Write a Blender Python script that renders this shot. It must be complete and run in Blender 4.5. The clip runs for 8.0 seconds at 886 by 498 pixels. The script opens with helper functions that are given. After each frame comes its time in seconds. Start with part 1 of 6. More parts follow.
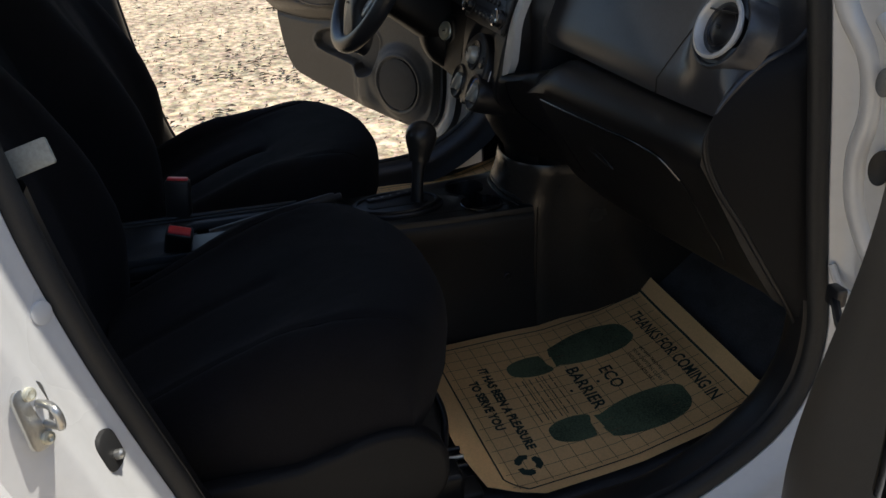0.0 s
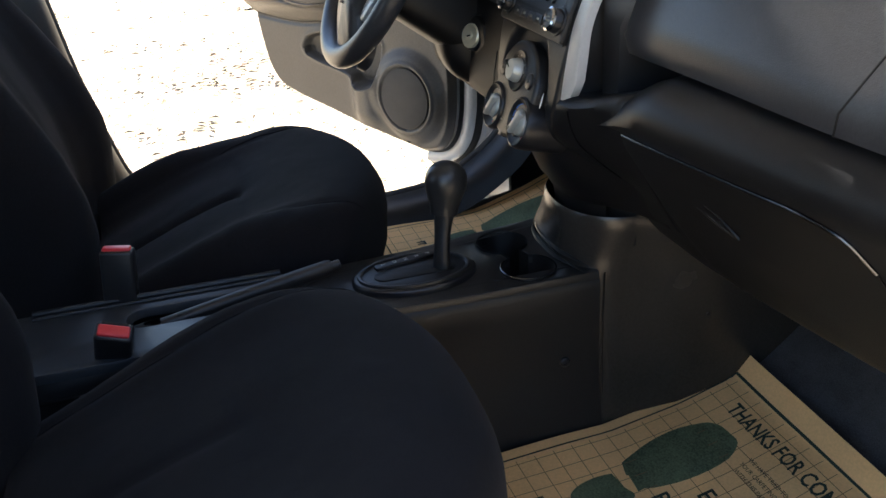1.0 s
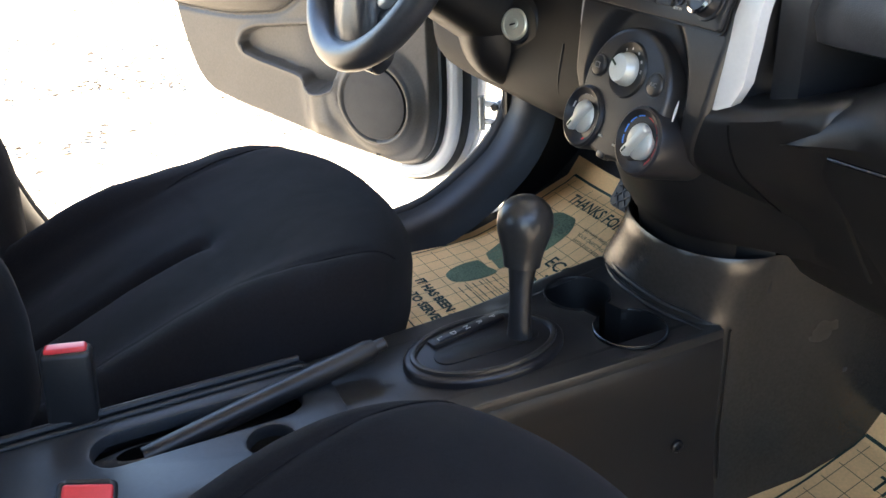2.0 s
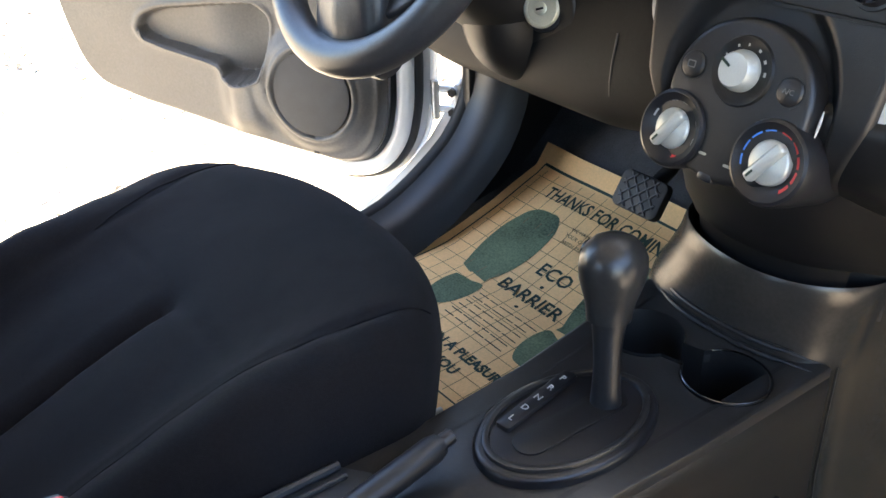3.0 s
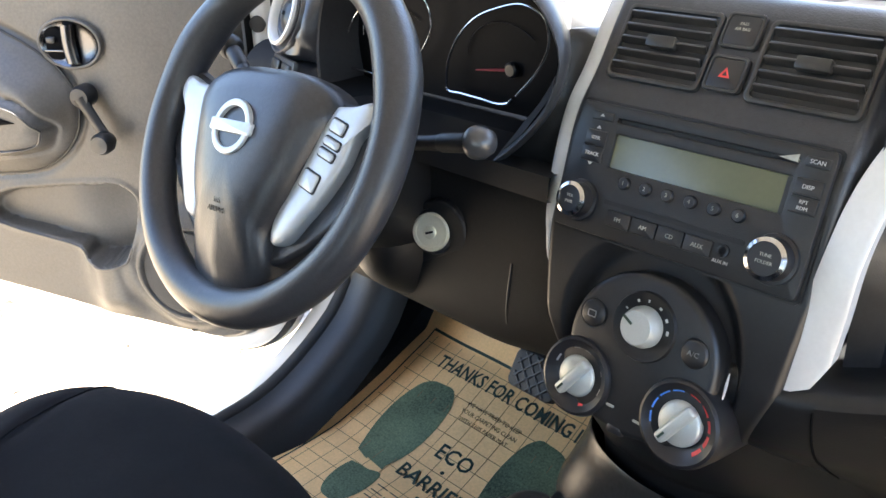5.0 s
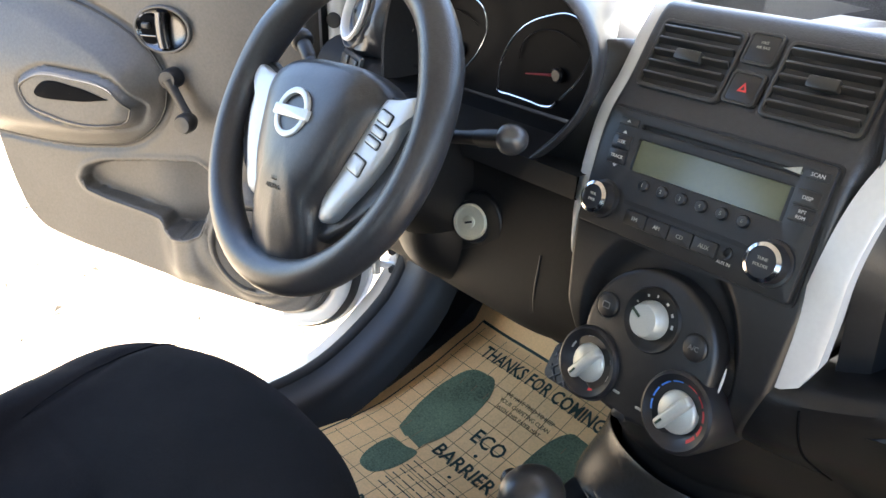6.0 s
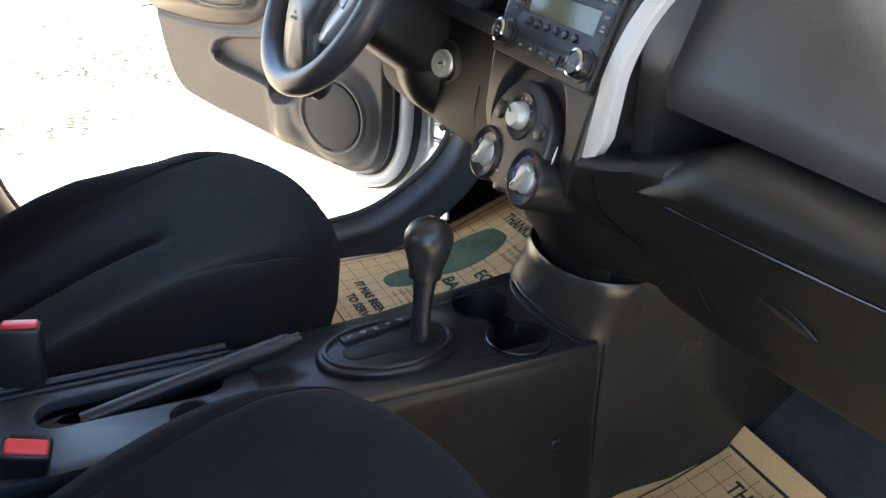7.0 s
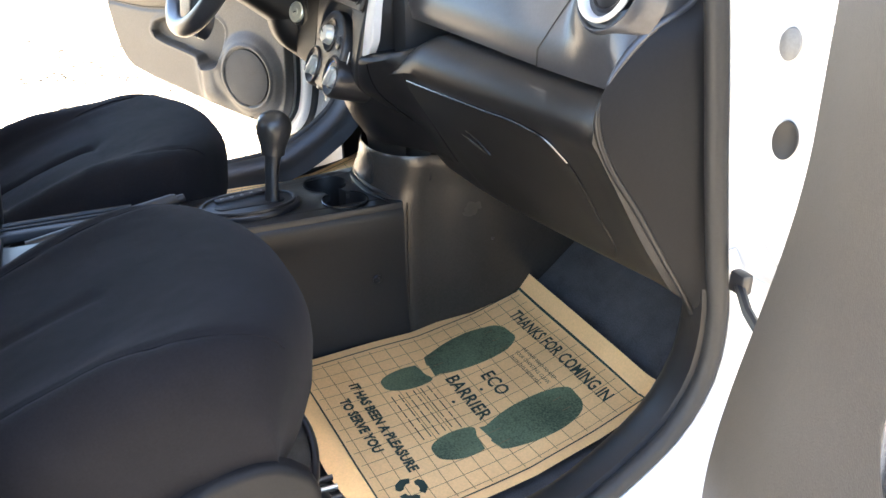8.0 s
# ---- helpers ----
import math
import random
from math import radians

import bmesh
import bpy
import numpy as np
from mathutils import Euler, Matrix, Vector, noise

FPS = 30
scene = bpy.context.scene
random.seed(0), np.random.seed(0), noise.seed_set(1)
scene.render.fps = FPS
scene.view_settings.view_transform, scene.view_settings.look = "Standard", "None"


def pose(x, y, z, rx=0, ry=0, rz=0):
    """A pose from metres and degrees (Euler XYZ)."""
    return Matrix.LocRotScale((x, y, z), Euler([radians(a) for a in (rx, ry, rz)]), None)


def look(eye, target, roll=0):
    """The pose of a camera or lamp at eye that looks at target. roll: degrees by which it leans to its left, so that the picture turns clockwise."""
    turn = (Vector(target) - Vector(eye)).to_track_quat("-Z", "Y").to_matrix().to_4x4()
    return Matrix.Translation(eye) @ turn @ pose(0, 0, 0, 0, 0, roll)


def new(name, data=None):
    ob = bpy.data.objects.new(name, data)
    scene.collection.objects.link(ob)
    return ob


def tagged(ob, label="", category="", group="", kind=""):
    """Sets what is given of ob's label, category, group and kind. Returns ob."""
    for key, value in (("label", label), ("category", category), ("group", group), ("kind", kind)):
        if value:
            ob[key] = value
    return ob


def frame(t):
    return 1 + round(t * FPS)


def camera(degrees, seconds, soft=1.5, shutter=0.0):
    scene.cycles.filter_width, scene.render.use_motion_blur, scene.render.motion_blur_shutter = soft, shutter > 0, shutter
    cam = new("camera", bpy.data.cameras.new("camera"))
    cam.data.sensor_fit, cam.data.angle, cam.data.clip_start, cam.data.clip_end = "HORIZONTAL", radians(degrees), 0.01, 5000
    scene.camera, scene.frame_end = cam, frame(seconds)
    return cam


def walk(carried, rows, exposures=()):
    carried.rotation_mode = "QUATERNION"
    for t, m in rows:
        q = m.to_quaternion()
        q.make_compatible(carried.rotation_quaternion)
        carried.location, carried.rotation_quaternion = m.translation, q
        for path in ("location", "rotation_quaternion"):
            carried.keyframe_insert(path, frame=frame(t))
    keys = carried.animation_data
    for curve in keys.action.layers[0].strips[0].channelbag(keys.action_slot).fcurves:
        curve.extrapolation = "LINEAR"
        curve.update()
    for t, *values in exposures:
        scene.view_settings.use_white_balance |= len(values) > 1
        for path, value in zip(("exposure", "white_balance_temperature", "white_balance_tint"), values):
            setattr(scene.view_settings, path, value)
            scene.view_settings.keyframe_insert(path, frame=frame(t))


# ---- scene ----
cam = camera(53.6, 8.0)
PATH = [
    (0, (1.547, -0.503, 1.211), (-0.204, -0.031, 0.369), -2.0),
    (0.5, (1.31, -0.442, 1.199), (-0.436, -0.008, 0.326), -3.8),
    (1, (1.099, -0.429, 1.145), (-0.647, 0.043, 0.29), -3.4),
    (1.5, (0.892, -0.474, 1.101), (-0.827, 0.115, 0.266), -3.1),
    (3, (0.417, -0.581, 1.078), (-1.029, 0.387, 0.092), -2.4),
    (3.5, (0.341, -0.564, 1.141), (-1.063, 0.529, 0.228), -3.0),
    (4, (0.322, -0.538, 1.179), (-1.07, 0.657, 0.382), -3.1),
    (4.5, (0.324, -0.523, 1.185), (-1.004, 0.722, 0.356), -1.8),
    (6, (0.402, -0.537, 1.203), (-1.047, 0.569, 0.381), 0.2),
    (6.5, (0.602, -0.537, 1.179), (-0.97, 0.378, 0.347), 1.5),
    (7, (0.848, -0.501, 1.159), (-0.78, 0.254, 0.274), 1.3),
    (7.5, (1.127, -0.443, 1.155), (-0.538, 0.222, 0.27), -1.6),
    (8, (1.412, -0.466, 1.137), (-0.235, 0.301, 0.3), -0.3),
]
walk(cam, [(t, look(eye, aim, roll)) for t, eye, aim, roll in PATH],
     exposures=[(0, 0.1), (0.5, 1.25), (1.0, 1.95), (1.5, 2.75), (3.0, 3.45), (3.5, 3.8), (4.0, 3.65), (4.5, 3.4), (6.0, 3.15), (6.5, 2.9), (7.0, 2.95), (7.5, 2.95), (8.0, 3.45)])

# ---- light ----
world = bpy.data.worlds.new("sky")
scene.world = world
world.use_nodes = True
_nt = world.node_tree
_sky = _nt.nodes.new("ShaderNodeTexSky")
_sky.sky_type = "NISHITA"
_sky.sun_disc = False
_sky.sun_elevation = radians(74)
_sky.sun_rotation = radians(5)
_nt.links.new(_sky.outputs["Color"], _nt.nodes["Background"].inputs["Color"])
_nt.nodes["Background"].inputs["Strength"].default_value = 0.136
sun = new("sun", bpy.data.lights.new("sun", "SUN"))
sun.data.energy = 5.0
sun.data.angle = radians(0.55)
sun.data.color = (1.0, 0.95, 0.86)
SUN_DIR = Vector((0.02, 0.28, 0.960))
sun.matrix_world = look(SUN_DIR * 10, (0, 0, 0))


# ---- materials ----
def material(name, color, rough=0.5, metal=0.0, spread=0.25, grain=60.0, bump=0.0, bump_scale=800.0, coat=0.0, sheen=0.0, wear=0.0,
             spec=0.5, second=None):
    """A surface with two scales of colour variation and a fine relief, in object-sized metres."""
    m = bpy.data.materials.new(name)
    m.use_nodes = True
    nt = m.node_tree
    b = nt.nodes["Principled BSDF"]
    co = nt.nodes.new("ShaderNodeTexCoord")
    big = nt.nodes.new("ShaderNodeTexNoise")
    big.inputs["Scale"].default_value = grain * 0.12
    big.inputs["Detail"].default_value = 4
    fine = nt.nodes.new("ShaderNodeTexNoise")
    fine.inputs["Scale"].default_value = grain * 4
    fine.inputs["Detail"].default_value = 3
    for n in (big, fine):
        nt.links.new(co.outputs["Object"], n.inputs["Vector"])
    mix = nt.nodes.new("ShaderNodeMath")
    mix.operation = "ADD"
    nt.links.new(big.outputs["Fac"], mix.inputs[0])
    nt.links.new(fine.outputs["Fac"], mix.inputs[1])
    ramp = nt.nodes.new("ShaderNodeMapRange")
    ramp.inputs["From Min"].default_value, ramp.inputs["From Max"].default_value = 0.6, 1.4
    nt.links.new(mix.outputs[0], ramp.inputs["Value"])
    cm = nt.nodes.new("ShaderNodeMix")
    cm.data_type = "RGBA"
    lo = tuple(c * (1 - spread) for c in color)
    hi = second or tuple(min(1, c * (1 + spread)) for c in color)
    cm.inputs["A"].default_value, cm.inputs["B"].default_value = (*lo, 1), (*hi, 1)
    nt.links.new(ramp.outputs["Result"], cm.inputs["Factor"])
    nt.links.new(cm.outputs["Result"], b.inputs["Base Color"])
    rr = nt.nodes.new("ShaderNodeMapRange")
    rr.inputs["From Min"].default_value, rr.inputs["From Max"].default_value = 0.3, 0.7
    rr.inputs["To Min"].default_value, rr.inputs["To Max"].default_value = max(0.02, rough - 0.03 - wear), min(1, rough + 0.03 + wear)
    nt.links.new(big.outputs["Fac"], rr.inputs["Value"])
    nt.links.new(rr.outputs["Result"], b.inputs["Roughness"])
    b.inputs["Metallic"].default_value = metal
    b.inputs["Coat Weight"].default_value = coat
    b.inputs["Coat Roughness"].default_value = 0.08
    b.inputs["Sheen Weight"].default_value = sheen
    b.inputs["Specular IOR Level"].default_value = spec
    if bump:
        bn = nt.nodes.new("ShaderNodeTexNoise")
        bn.inputs["Scale"].default_value = bump_scale
        bn.inputs["Detail"].default_value = 2
        nt.links.new(co.outputs["Object"], bn.inputs["Vector"])
        bp = nt.nodes.new("ShaderNodeBump")
        bp.inputs["Strength"].default_value = bump
        bp.inputs["Distance"].default_value = 0.001
        nt.links.new(bn.outputs["Fac"], bp.inputs["Height"])
        nt.links.new(bp.outputs["Normal"], b.inputs["Normal"])
    return m


PLASTIC = material("grained_black_plastic", (0.0120, 0.0120, 0.0130), 0.40, bump=0.14, bump_scale=900, spec=0.5)
COLLAR = material("gunmetal_satin_plastic", (0.052, 0.048, 0.043), 0.25, metal=0.40, bump=0.12, bump_scale=900)
# near-black that paints the shade of an opening; also a seam and a backing
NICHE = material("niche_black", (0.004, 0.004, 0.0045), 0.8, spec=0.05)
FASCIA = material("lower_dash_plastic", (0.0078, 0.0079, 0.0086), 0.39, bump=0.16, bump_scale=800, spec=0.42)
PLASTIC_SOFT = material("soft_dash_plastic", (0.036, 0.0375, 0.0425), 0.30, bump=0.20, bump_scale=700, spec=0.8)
PLASTIC_HOOD = material("hood_plastic", (0.028, 0.0290, 0.033), 0.38, bump=0.25, bump_scale=700)
END_PLASTIC = material("matt_end_plastic", (0.0070, 0.0070, 0.0075), 0.62, bump=0.15, spec=0.22)
NEEDLE_RED = material("dim_red_needle", (0.20, 0.018, 0.022), 0.5)
PLASTIC_SATIN = material("satin_charcoal_plastic", (0.024, 0.0235, 0.023), 0.30, bump=0.08, bump_scale=900)
PLASTIC_DARK = material("deep_black_plastic", (0.0075, 0.0075, 0.008), 0.46, bump=0.15, spec=0.40)
PLASTIC_GLOSS = material("smooth_black_plastic", (0.013, 0.013, 0.015), 0.34, spread=0.1)
DOOR_PLASTIC = material("door_trim_plastic", (0.079, 0.071, 0.062), 0.40, bump=0.35, bump_scale=650)
LEATHERY = material("steering_wheel_urethane", (0.032, 0.033, 0.037), 0.34, bump=0.22, bump_scale=650)
FABRIC = material("black_seat_cloth", (0.0085, 0.0080, 0.0092), 0.92, spread=0.35, grain=90, bump=0.5, bump_scale=1400, sheen=0.035, spec=0.11)
CARPET = material("charcoal_carpet", (0.070, 0.070, 0.072), 0.97, spread=0.5, grain=150, bump=0.9, bump_scale=900, spec=0.1)
RUBBER = material("black_rubber", (0.014, 0.014, 0.014), 0.6, bump=0.2)
SPOKE_SILVER = material("satin_silver_plastic", (0.50, 0.52, 0.53), 0.36, metal=0.35, spread=0.05)
SILVER = material("silver_paint_trim", (0.60, 0.60, 0.59), 0.42, metal=0.22, spread=0.05)
CHROME = material("chrome", (0.58, 0.58, 0.59), 0.16, metal=1.0, spread=0.04)
ALUMINIUM = material("brushed_silver_plastic", (0.47, 0.49, 0.465), 0.40, metal=0.40, spread=0.08, grain=200)
BRASS_KEY = material("nickel_lock", (0.72, 0.70, 0.56), 0.36, metal=0.6, spread=0.15, grain=250)
STEEL = material("zinc_steel", (0.52, 0.52, 0.5), 0.35, metal=0.9, spread=0.15)
WHITE_PAINT = material("white_car_paint", (0.62, 0.62, 0.61), 0.25, spread=0.04, grain=20, coat=0.6)
KRAFT = material("kraft_paper", (0.82, 0.51, 0.225), 0.8, spread=0.14, grain=70, bump=0.25, bump_scale=500)
INK_GREEN = material("green_ink", (0.020, 0.055, 0.030), 0.8, spread=0.6, grain=80, second=(0.17, 0.22, 0.12))
INK_DARK = material("dark_green_ink", (0.020, 0.040, 0.028), 0.8, spread=0.3, grain=160)
INK_GRID = material("brown_grid_ink", (0.19, 0.115, 0.055), 0.8, spread=0.2)
INK_WHITE = material("white_marking", (0.42, 0.42, 0.41), 0.5, spread=0.05)
INK_RED = material("red_marking", (0.62, 0.05, 0.05), 0.45, spread=0.1)
INK_BLUE = material("blue_marking", (0.08, 0.24, 0.70), 0.45, spread=0.1)
RED_BUTTON = material("red_plastic", (0.60, 0.035, 0.04), 0.35, spread=0.1)
LCD = material("lcd_glass", (0.120, 0.128, 0.082), 0.13, spread=0.06)
DARK_CLEAR = material("dark_gauge_face", (0.004, 0.004, 0.005), 0.5, spread=0.2, spec=0.05)
BLUE_GREY = material("blue_grey_tray_plastic", (0.0170, 0.0205, 0.0250), 0.46, bump=0.1)
MESH_GRILLE = material("speaker_mesh", (0.028, 0.028, 0.028), 0.6, spread=0.4, grain=300, bump=0.9, bump_scale=1500)
DARK_CHROME = material("smoked_chrome", (0.12, 0.122, 0.13), 0.24, metal=1.0, spread=0.06)
BOLT_GREY = material("dull_grey_plug", (0.16, 0.16, 0.155), 0.5)
LABEL_GREY = material("pale_grey_marking", (0.32, 0.32, 0.28), 0.7)


def ground_material():
    m = bpy.data.materials.new("pale_gravel")
    m.use_nodes = True
    nt = m.node_tree
    b = nt.nodes["Principled BSDF"]
    co = nt.nodes.new("ShaderNodeTexCoord")
    vor = nt.nodes.new("ShaderNodeTexVoronoi")
    vor.inputs["Scale"].default_value = 42
    n1 = nt.nodes.new("ShaderNodeTexNoise")
    n1.inputs["Scale"].default_value, n1.inputs["Detail"].default_value = 14, 8
    n2 = nt.nodes.new("ShaderNodeTexNoise")
    n2.inputs["Scale"].default_value, n2.inputs["Detail"].default_value = 1.3, 5
    for n in (vor, n1, n2):
        nt.links.new(co.outputs["Object"], n.inputs["Vector"])
    r = nt.nodes.new("ShaderNodeValToRGB")
    r.color_ramp.elements[0].color, r.color_ramp.elements[0].position = (0.215, 0.165, 0.110, 1), 0.34
    r.color_ramp.elements[1].color, r.color_ramp.elements[1].position = (0.70, 0.560, 0.385, 1), 0.64
    nt.links.new(n1.outputs["Fac"], r.inputs["Fac"])
    mx = nt.nodes.new("ShaderNodeMix")
    mx.data_type, mx.blend_type = "RGBA", "MULTIPLY"
    mx.inputs["Factor"].default_value = 0.55
    nt.links.new(r.outputs["Color"], mx.inputs["A"])
    nt.links.new(vor.outputs["Color"], mx.inputs["B"])
    hs = nt.nodes.new("ShaderNodeHueSaturation")
    hs.inputs["Saturation"].default_value = 0.25
    nt.links.new(vor.outputs["Color"], hs.inputs["Color"])
    hs.inputs["Value"].default_value = 1.5
    nt.links.new(hs.outputs["Color"], mx.inputs["B"])
    m2 = nt.nodes.new("ShaderNodeMix")
    m2.data_type, m2.blend_type = "RGBA", "MULTIPLY"
    m2.inputs["Factor"].default_value = 0.7
    nt.links.new(mx.outputs["Result"], m2.inputs["A"])
    patch = nt.nodes.new("ShaderNodeMapRange")
    patch.inputs["From Min"].default_value, patch.inputs["From Max"].default_value = 0.36, 0.52
    patch.inputs["To Min"].default_value, patch.inputs["To Max"].default_value = 0.62, 1.0
    nt.links.new(n2.outputs["Fac"], patch.inputs["Value"])
    nt.links.new(patch.outputs["Result"], m2.inputs["B"])
    nt.links.new(m2.outputs["Result"], b.inputs["Base Color"])
    b.inputs["Roughness"].default_value = 0.95
    bp = nt.nodes.new("ShaderNodeBump")
    bp.inputs["Strength"].default_value, bp.inputs["Distance"].default_value = 0.8, 0.012
    nt.links.new(vor.outputs["Distance"], bp.inputs["Height"])
    nt.links.new(bp.outputs["Normal"], b.inputs["Normal"])
    return m


GRAVEL = ground_material()


def glass_material():
    m = bpy.data.materials.new("car_glass")
    m.use_nodes = True
    b = m.node_tree.nodes["Principled BSDF"]
    b.inputs["Base Color"].default_value = (0.93, 0.96, 0.95, 1)
    b.inputs["Roughness"].default_value = 0.02
    b.inputs["Transmission Weight"].default_value = 1.0
    b.inputs["IOR"].default_value = 1.1
    return m


GLASS = glass_material()


# ---- mesh helpers ----
def shade(me, angle=38):
    bm = bmesh.new()
    bm.from_mesh(me)
    lim = radians(angle)
    for f in bm.faces:
        f.smooth = True
    for e in bm.edges:
        e.smooth = not (len(e.link_faces) == 2 and e.calc_face_angle(0) > lim)
    bm.to_mesh(me)
    bm.free()


def part(name, bm, mat, parent=None, label="", angle=38, fix=True):
    """Link a bmesh as one mesh object, under parent where one is given."""
    if fix:
        bmesh.ops.recalc_face_normals(bm, faces=bm.faces)
    me = bpy.data.meshes.new(name)
    bm.to_mesh(me)
    bm.free()
    shade(me, angle)
    me.materials.append(mat)
    ob = new(name, me)
    if parent is not None:
        ob.parent = parent
    if label:
        ob["label"] = label
    return ob


def thing(name, label, category, at=(0, 0, 0), group="", kind=""):
    ob = new(name)
    ob.location = at
    ob.empty_display_size = 0.05
    return tagged(ob, label, category, group, kind)


def under(ob, parent):
    """Parent ob to a placed thing without moving it."""
    ob.parent = parent
    ob.matrix_parent_inverse = Matrix.Translation(parent.location).inverted()
    return ob


def box(size, at=(0, 0, 0), bevel=0.0, seg=2, m=None, bm=None):
    own = bmesh.new()
    bmesh.ops.create_cube(own, size=1, matrix=Matrix.Translation(at) @ Matrix.Diagonal((*size, 1)))
    if bevel:
        bmesh.ops.bevel(own, geom=own.edges[:], offset=bevel, segments=seg, affect="EDGES", profile=0.5)
    if m is not None:
        own.transform(m)
    return join(bm, own)


def join(bm, own):
    if bm is None:
        return own
    me = bpy.data.meshes.new("tmp")
    own.to_mesh(me)
    own.free()
    bm.from_mesh(me)
    bpy.data.meshes.remove(me)
    return bm


def grid(rows, closed_u=False, closed_v=False, caps=False, bm=None):
    """Quads over rows of points; closed_u joins the ends of each row, closed_v the last row to the first."""
    bm = bm or bmesh.new()
    vs = [[bm.verts.new(p) for p in r] for r in rows]
    nu, nv = len(rows[0]), len(rows)
    for j in range(nv if closed_v else nv - 1):
        for i in range(nu if closed_u else nu - 1):
            a, b = vs[j][i], vs[j][(i + 1) % nu]
            c, d = vs[(j + 1) % nv][(i + 1) % nu], vs[(j + 1) % nv][i]
            bm.faces.new((a, b, c, d))
    if caps:
        bm.faces.new(vs[0])
        bm.faces.new(list(reversed(vs[-1])))
    return bm


def spline(pts, n):
    """n points along a smooth curve through pts (Catmull-Rom, even by chord)."""
    p = np.array(pts, float)
    d = np.r_[0, np.cumsum(np.linalg.norm(np.diff(p, axis=0), axis=1))]
    t = np.linspace(0, d[-1], n)
    tang = np.gradient(p, d, axis=0)
    out = []
    for q in t:
        i = min(max(np.searchsorted(d, q) - 1, 0), len(p) - 2)
        h = d[i + 1] - d[i]
        s = (q - d[i]) / h
        out.append((2 * s ** 3 - 3 * s ** 2 + 1) * p[i] + (s ** 3 - 2 * s ** 2 + s) * h * tang[i]
                   + (-2 * s ** 3 + 3 * s ** 2) * p[i + 1] + (s ** 3 - s ** 2) * h * tang[i + 1])
    return [tuple(float(c) for c in q) for q in out]


def tube(pts, radius, n=12, closed=False, bm=None, flat=1.0):
    """A round bar along pts; radius is a number or one per point."""
    p = [Vector(q) for q in pts]
    rad = radius if isinstance(radius, (list, tuple)) else [radius] * len(p)
    rows, up = [], None
    for i, q in enumerate(p):
        a = p[i - 1] if (i or closed) else q
        b = p[(i + 1) % len(p)] if (i < len(p) - 1 or closed) else q
        t = (b - a).normalized()
        if up is None:
            up = t.orthogonal().normalized()
        up = (up - t * up.dot(t)).normalized()
        side = t.cross(up)
        rows.append([q + rad[i] * (math.cos(w) * up + flat * math.sin(w) * side) for w in np.linspace(0, 2 * math.pi, n, endpoint=False)])
    return grid(rows, closed_u=True, closed_v=closed, caps=not closed, bm=bm)


def lathe(profile, n=32, m=None, bm=None, caps=True):
    """Turn (radius, height) pairs round z."""
    rows = [[(r * math.cos(w), r * math.sin(w), h) for w in np.linspace(0, 2 * math.pi, n, endpoint=False)] for r, h in profile]
    own = grid(rows, closed_u=True, caps=caps)
    if m is not None:
        own.transform(m)
    return join(bm, own)


def plate(outline, depth, holes=(), bevel=0.0, seg=2, m=None, bm=None):
    """A flat piece: outline (and holes) in x, y, its back at z = 0 and its front at z = depth."""
    own = bmesh.new()
    loops = []
    for loop in (outline, *holes):
        vs = [own.verts.new((q[0], q[1], depth)) for q in loop]
        loops.append([own.edges.new((vs[i], vs[(i + 1) % len(vs)])) for i in range(len(vs))])
    if holes:
        bmesh.ops.triangle_fill(own, edges=[e for l in loops for e in l], use_beauty=True, use_dissolve=False, normal=(0, 0, 1))
    else:
        own.faces.new(own.verts[:])
    rim = [e for l in loops for e in l]
    geo = bmesh.ops.extrude_edge_only(own, edges=rim)["geom"]
    for v in geo:
        if isinstance(v, bmesh.types.BMVert):
            v.co.z = 0
    if bevel:
        bmesh.ops.bevel(own, geom=rim, offset=bevel, segments=seg, affect="EDGES", profile=0.5)
    if not holes:
        back = [e for e in own.edges if e.is_boundary]
        bmesh.ops.contextual_create(own, geom=back)
    bmesh.ops.recalc_face_normals(own, faces=own.faces)
    if m is not None:
        own.transform(m)
    return join(bm, own)


def round_rect(w, h, r, cx=0.0, cy=0.0, n=5):
    out = []
    for sx, sy, a0 in ((1, 1, 0), (-1, 1, 90), (-1, -1, 180), (1, -1, 270)):
        for a in np.linspace(a0, a0 + 90, n):
            out.append((cx + sx * (w / 2 - r) + r * math.cos(radians(a)), cy + sy * (h / 2 - r) + r * math.sin(radians(a))))
    return out


def ellipse(rx, ry, cx=0.0, cy=0.0, n=32):
    return [(cx + rx * math.cos(a), cy + ry * math.sin(a)) for a in np.linspace(0, 2 * math.pi, n, endpoint=False)]


def writing(text, height, m, mat, parent, name="lettering", spacing=1.0, squash=1.0, fold=None, depth=0.0003, bold=0.0):
    """Letters as a mesh: cap height in metres, centred, laid by the pose m or by the function fold."""
    cu = bpy.data.curves.new("letters", "FONT")
    cu.body = text
    cu.align_x, cu.align_y = "CENTER", "CENTER"
    cu.size = height / 0.70
    cu.space_character = spacing
    cu.extrude = depth
    cu.offset = bold
    cu.resolution_u = 2
    ob = bpy.data.objects.new("letters", cu)
    scene.collection.objects.link(ob)
    bpy.context.view_layer.update()
    me = bpy.data.meshes.new_from_object(ob.evaluated_get(bpy.context.evaluated_depsgraph_get()))
    bpy.data.objects.remove(ob)
    bpy.data.curves.remove(cu)
    for v in me.vertices:
        p = Vector((v.co.x * squash, v.co.y, v.co.z))
        v.co = fold(p) if fold else m @ p
    me.materials.clear()
    me.materials.append(mat)
    out = new(name, me)
    if parent is not None:
        out.parent = parent
    return out


def smooth(a, b, x):
    t = np.clip((x - a) / (b - a), 0, 1)
    return t * t * (3 - 2 * t)


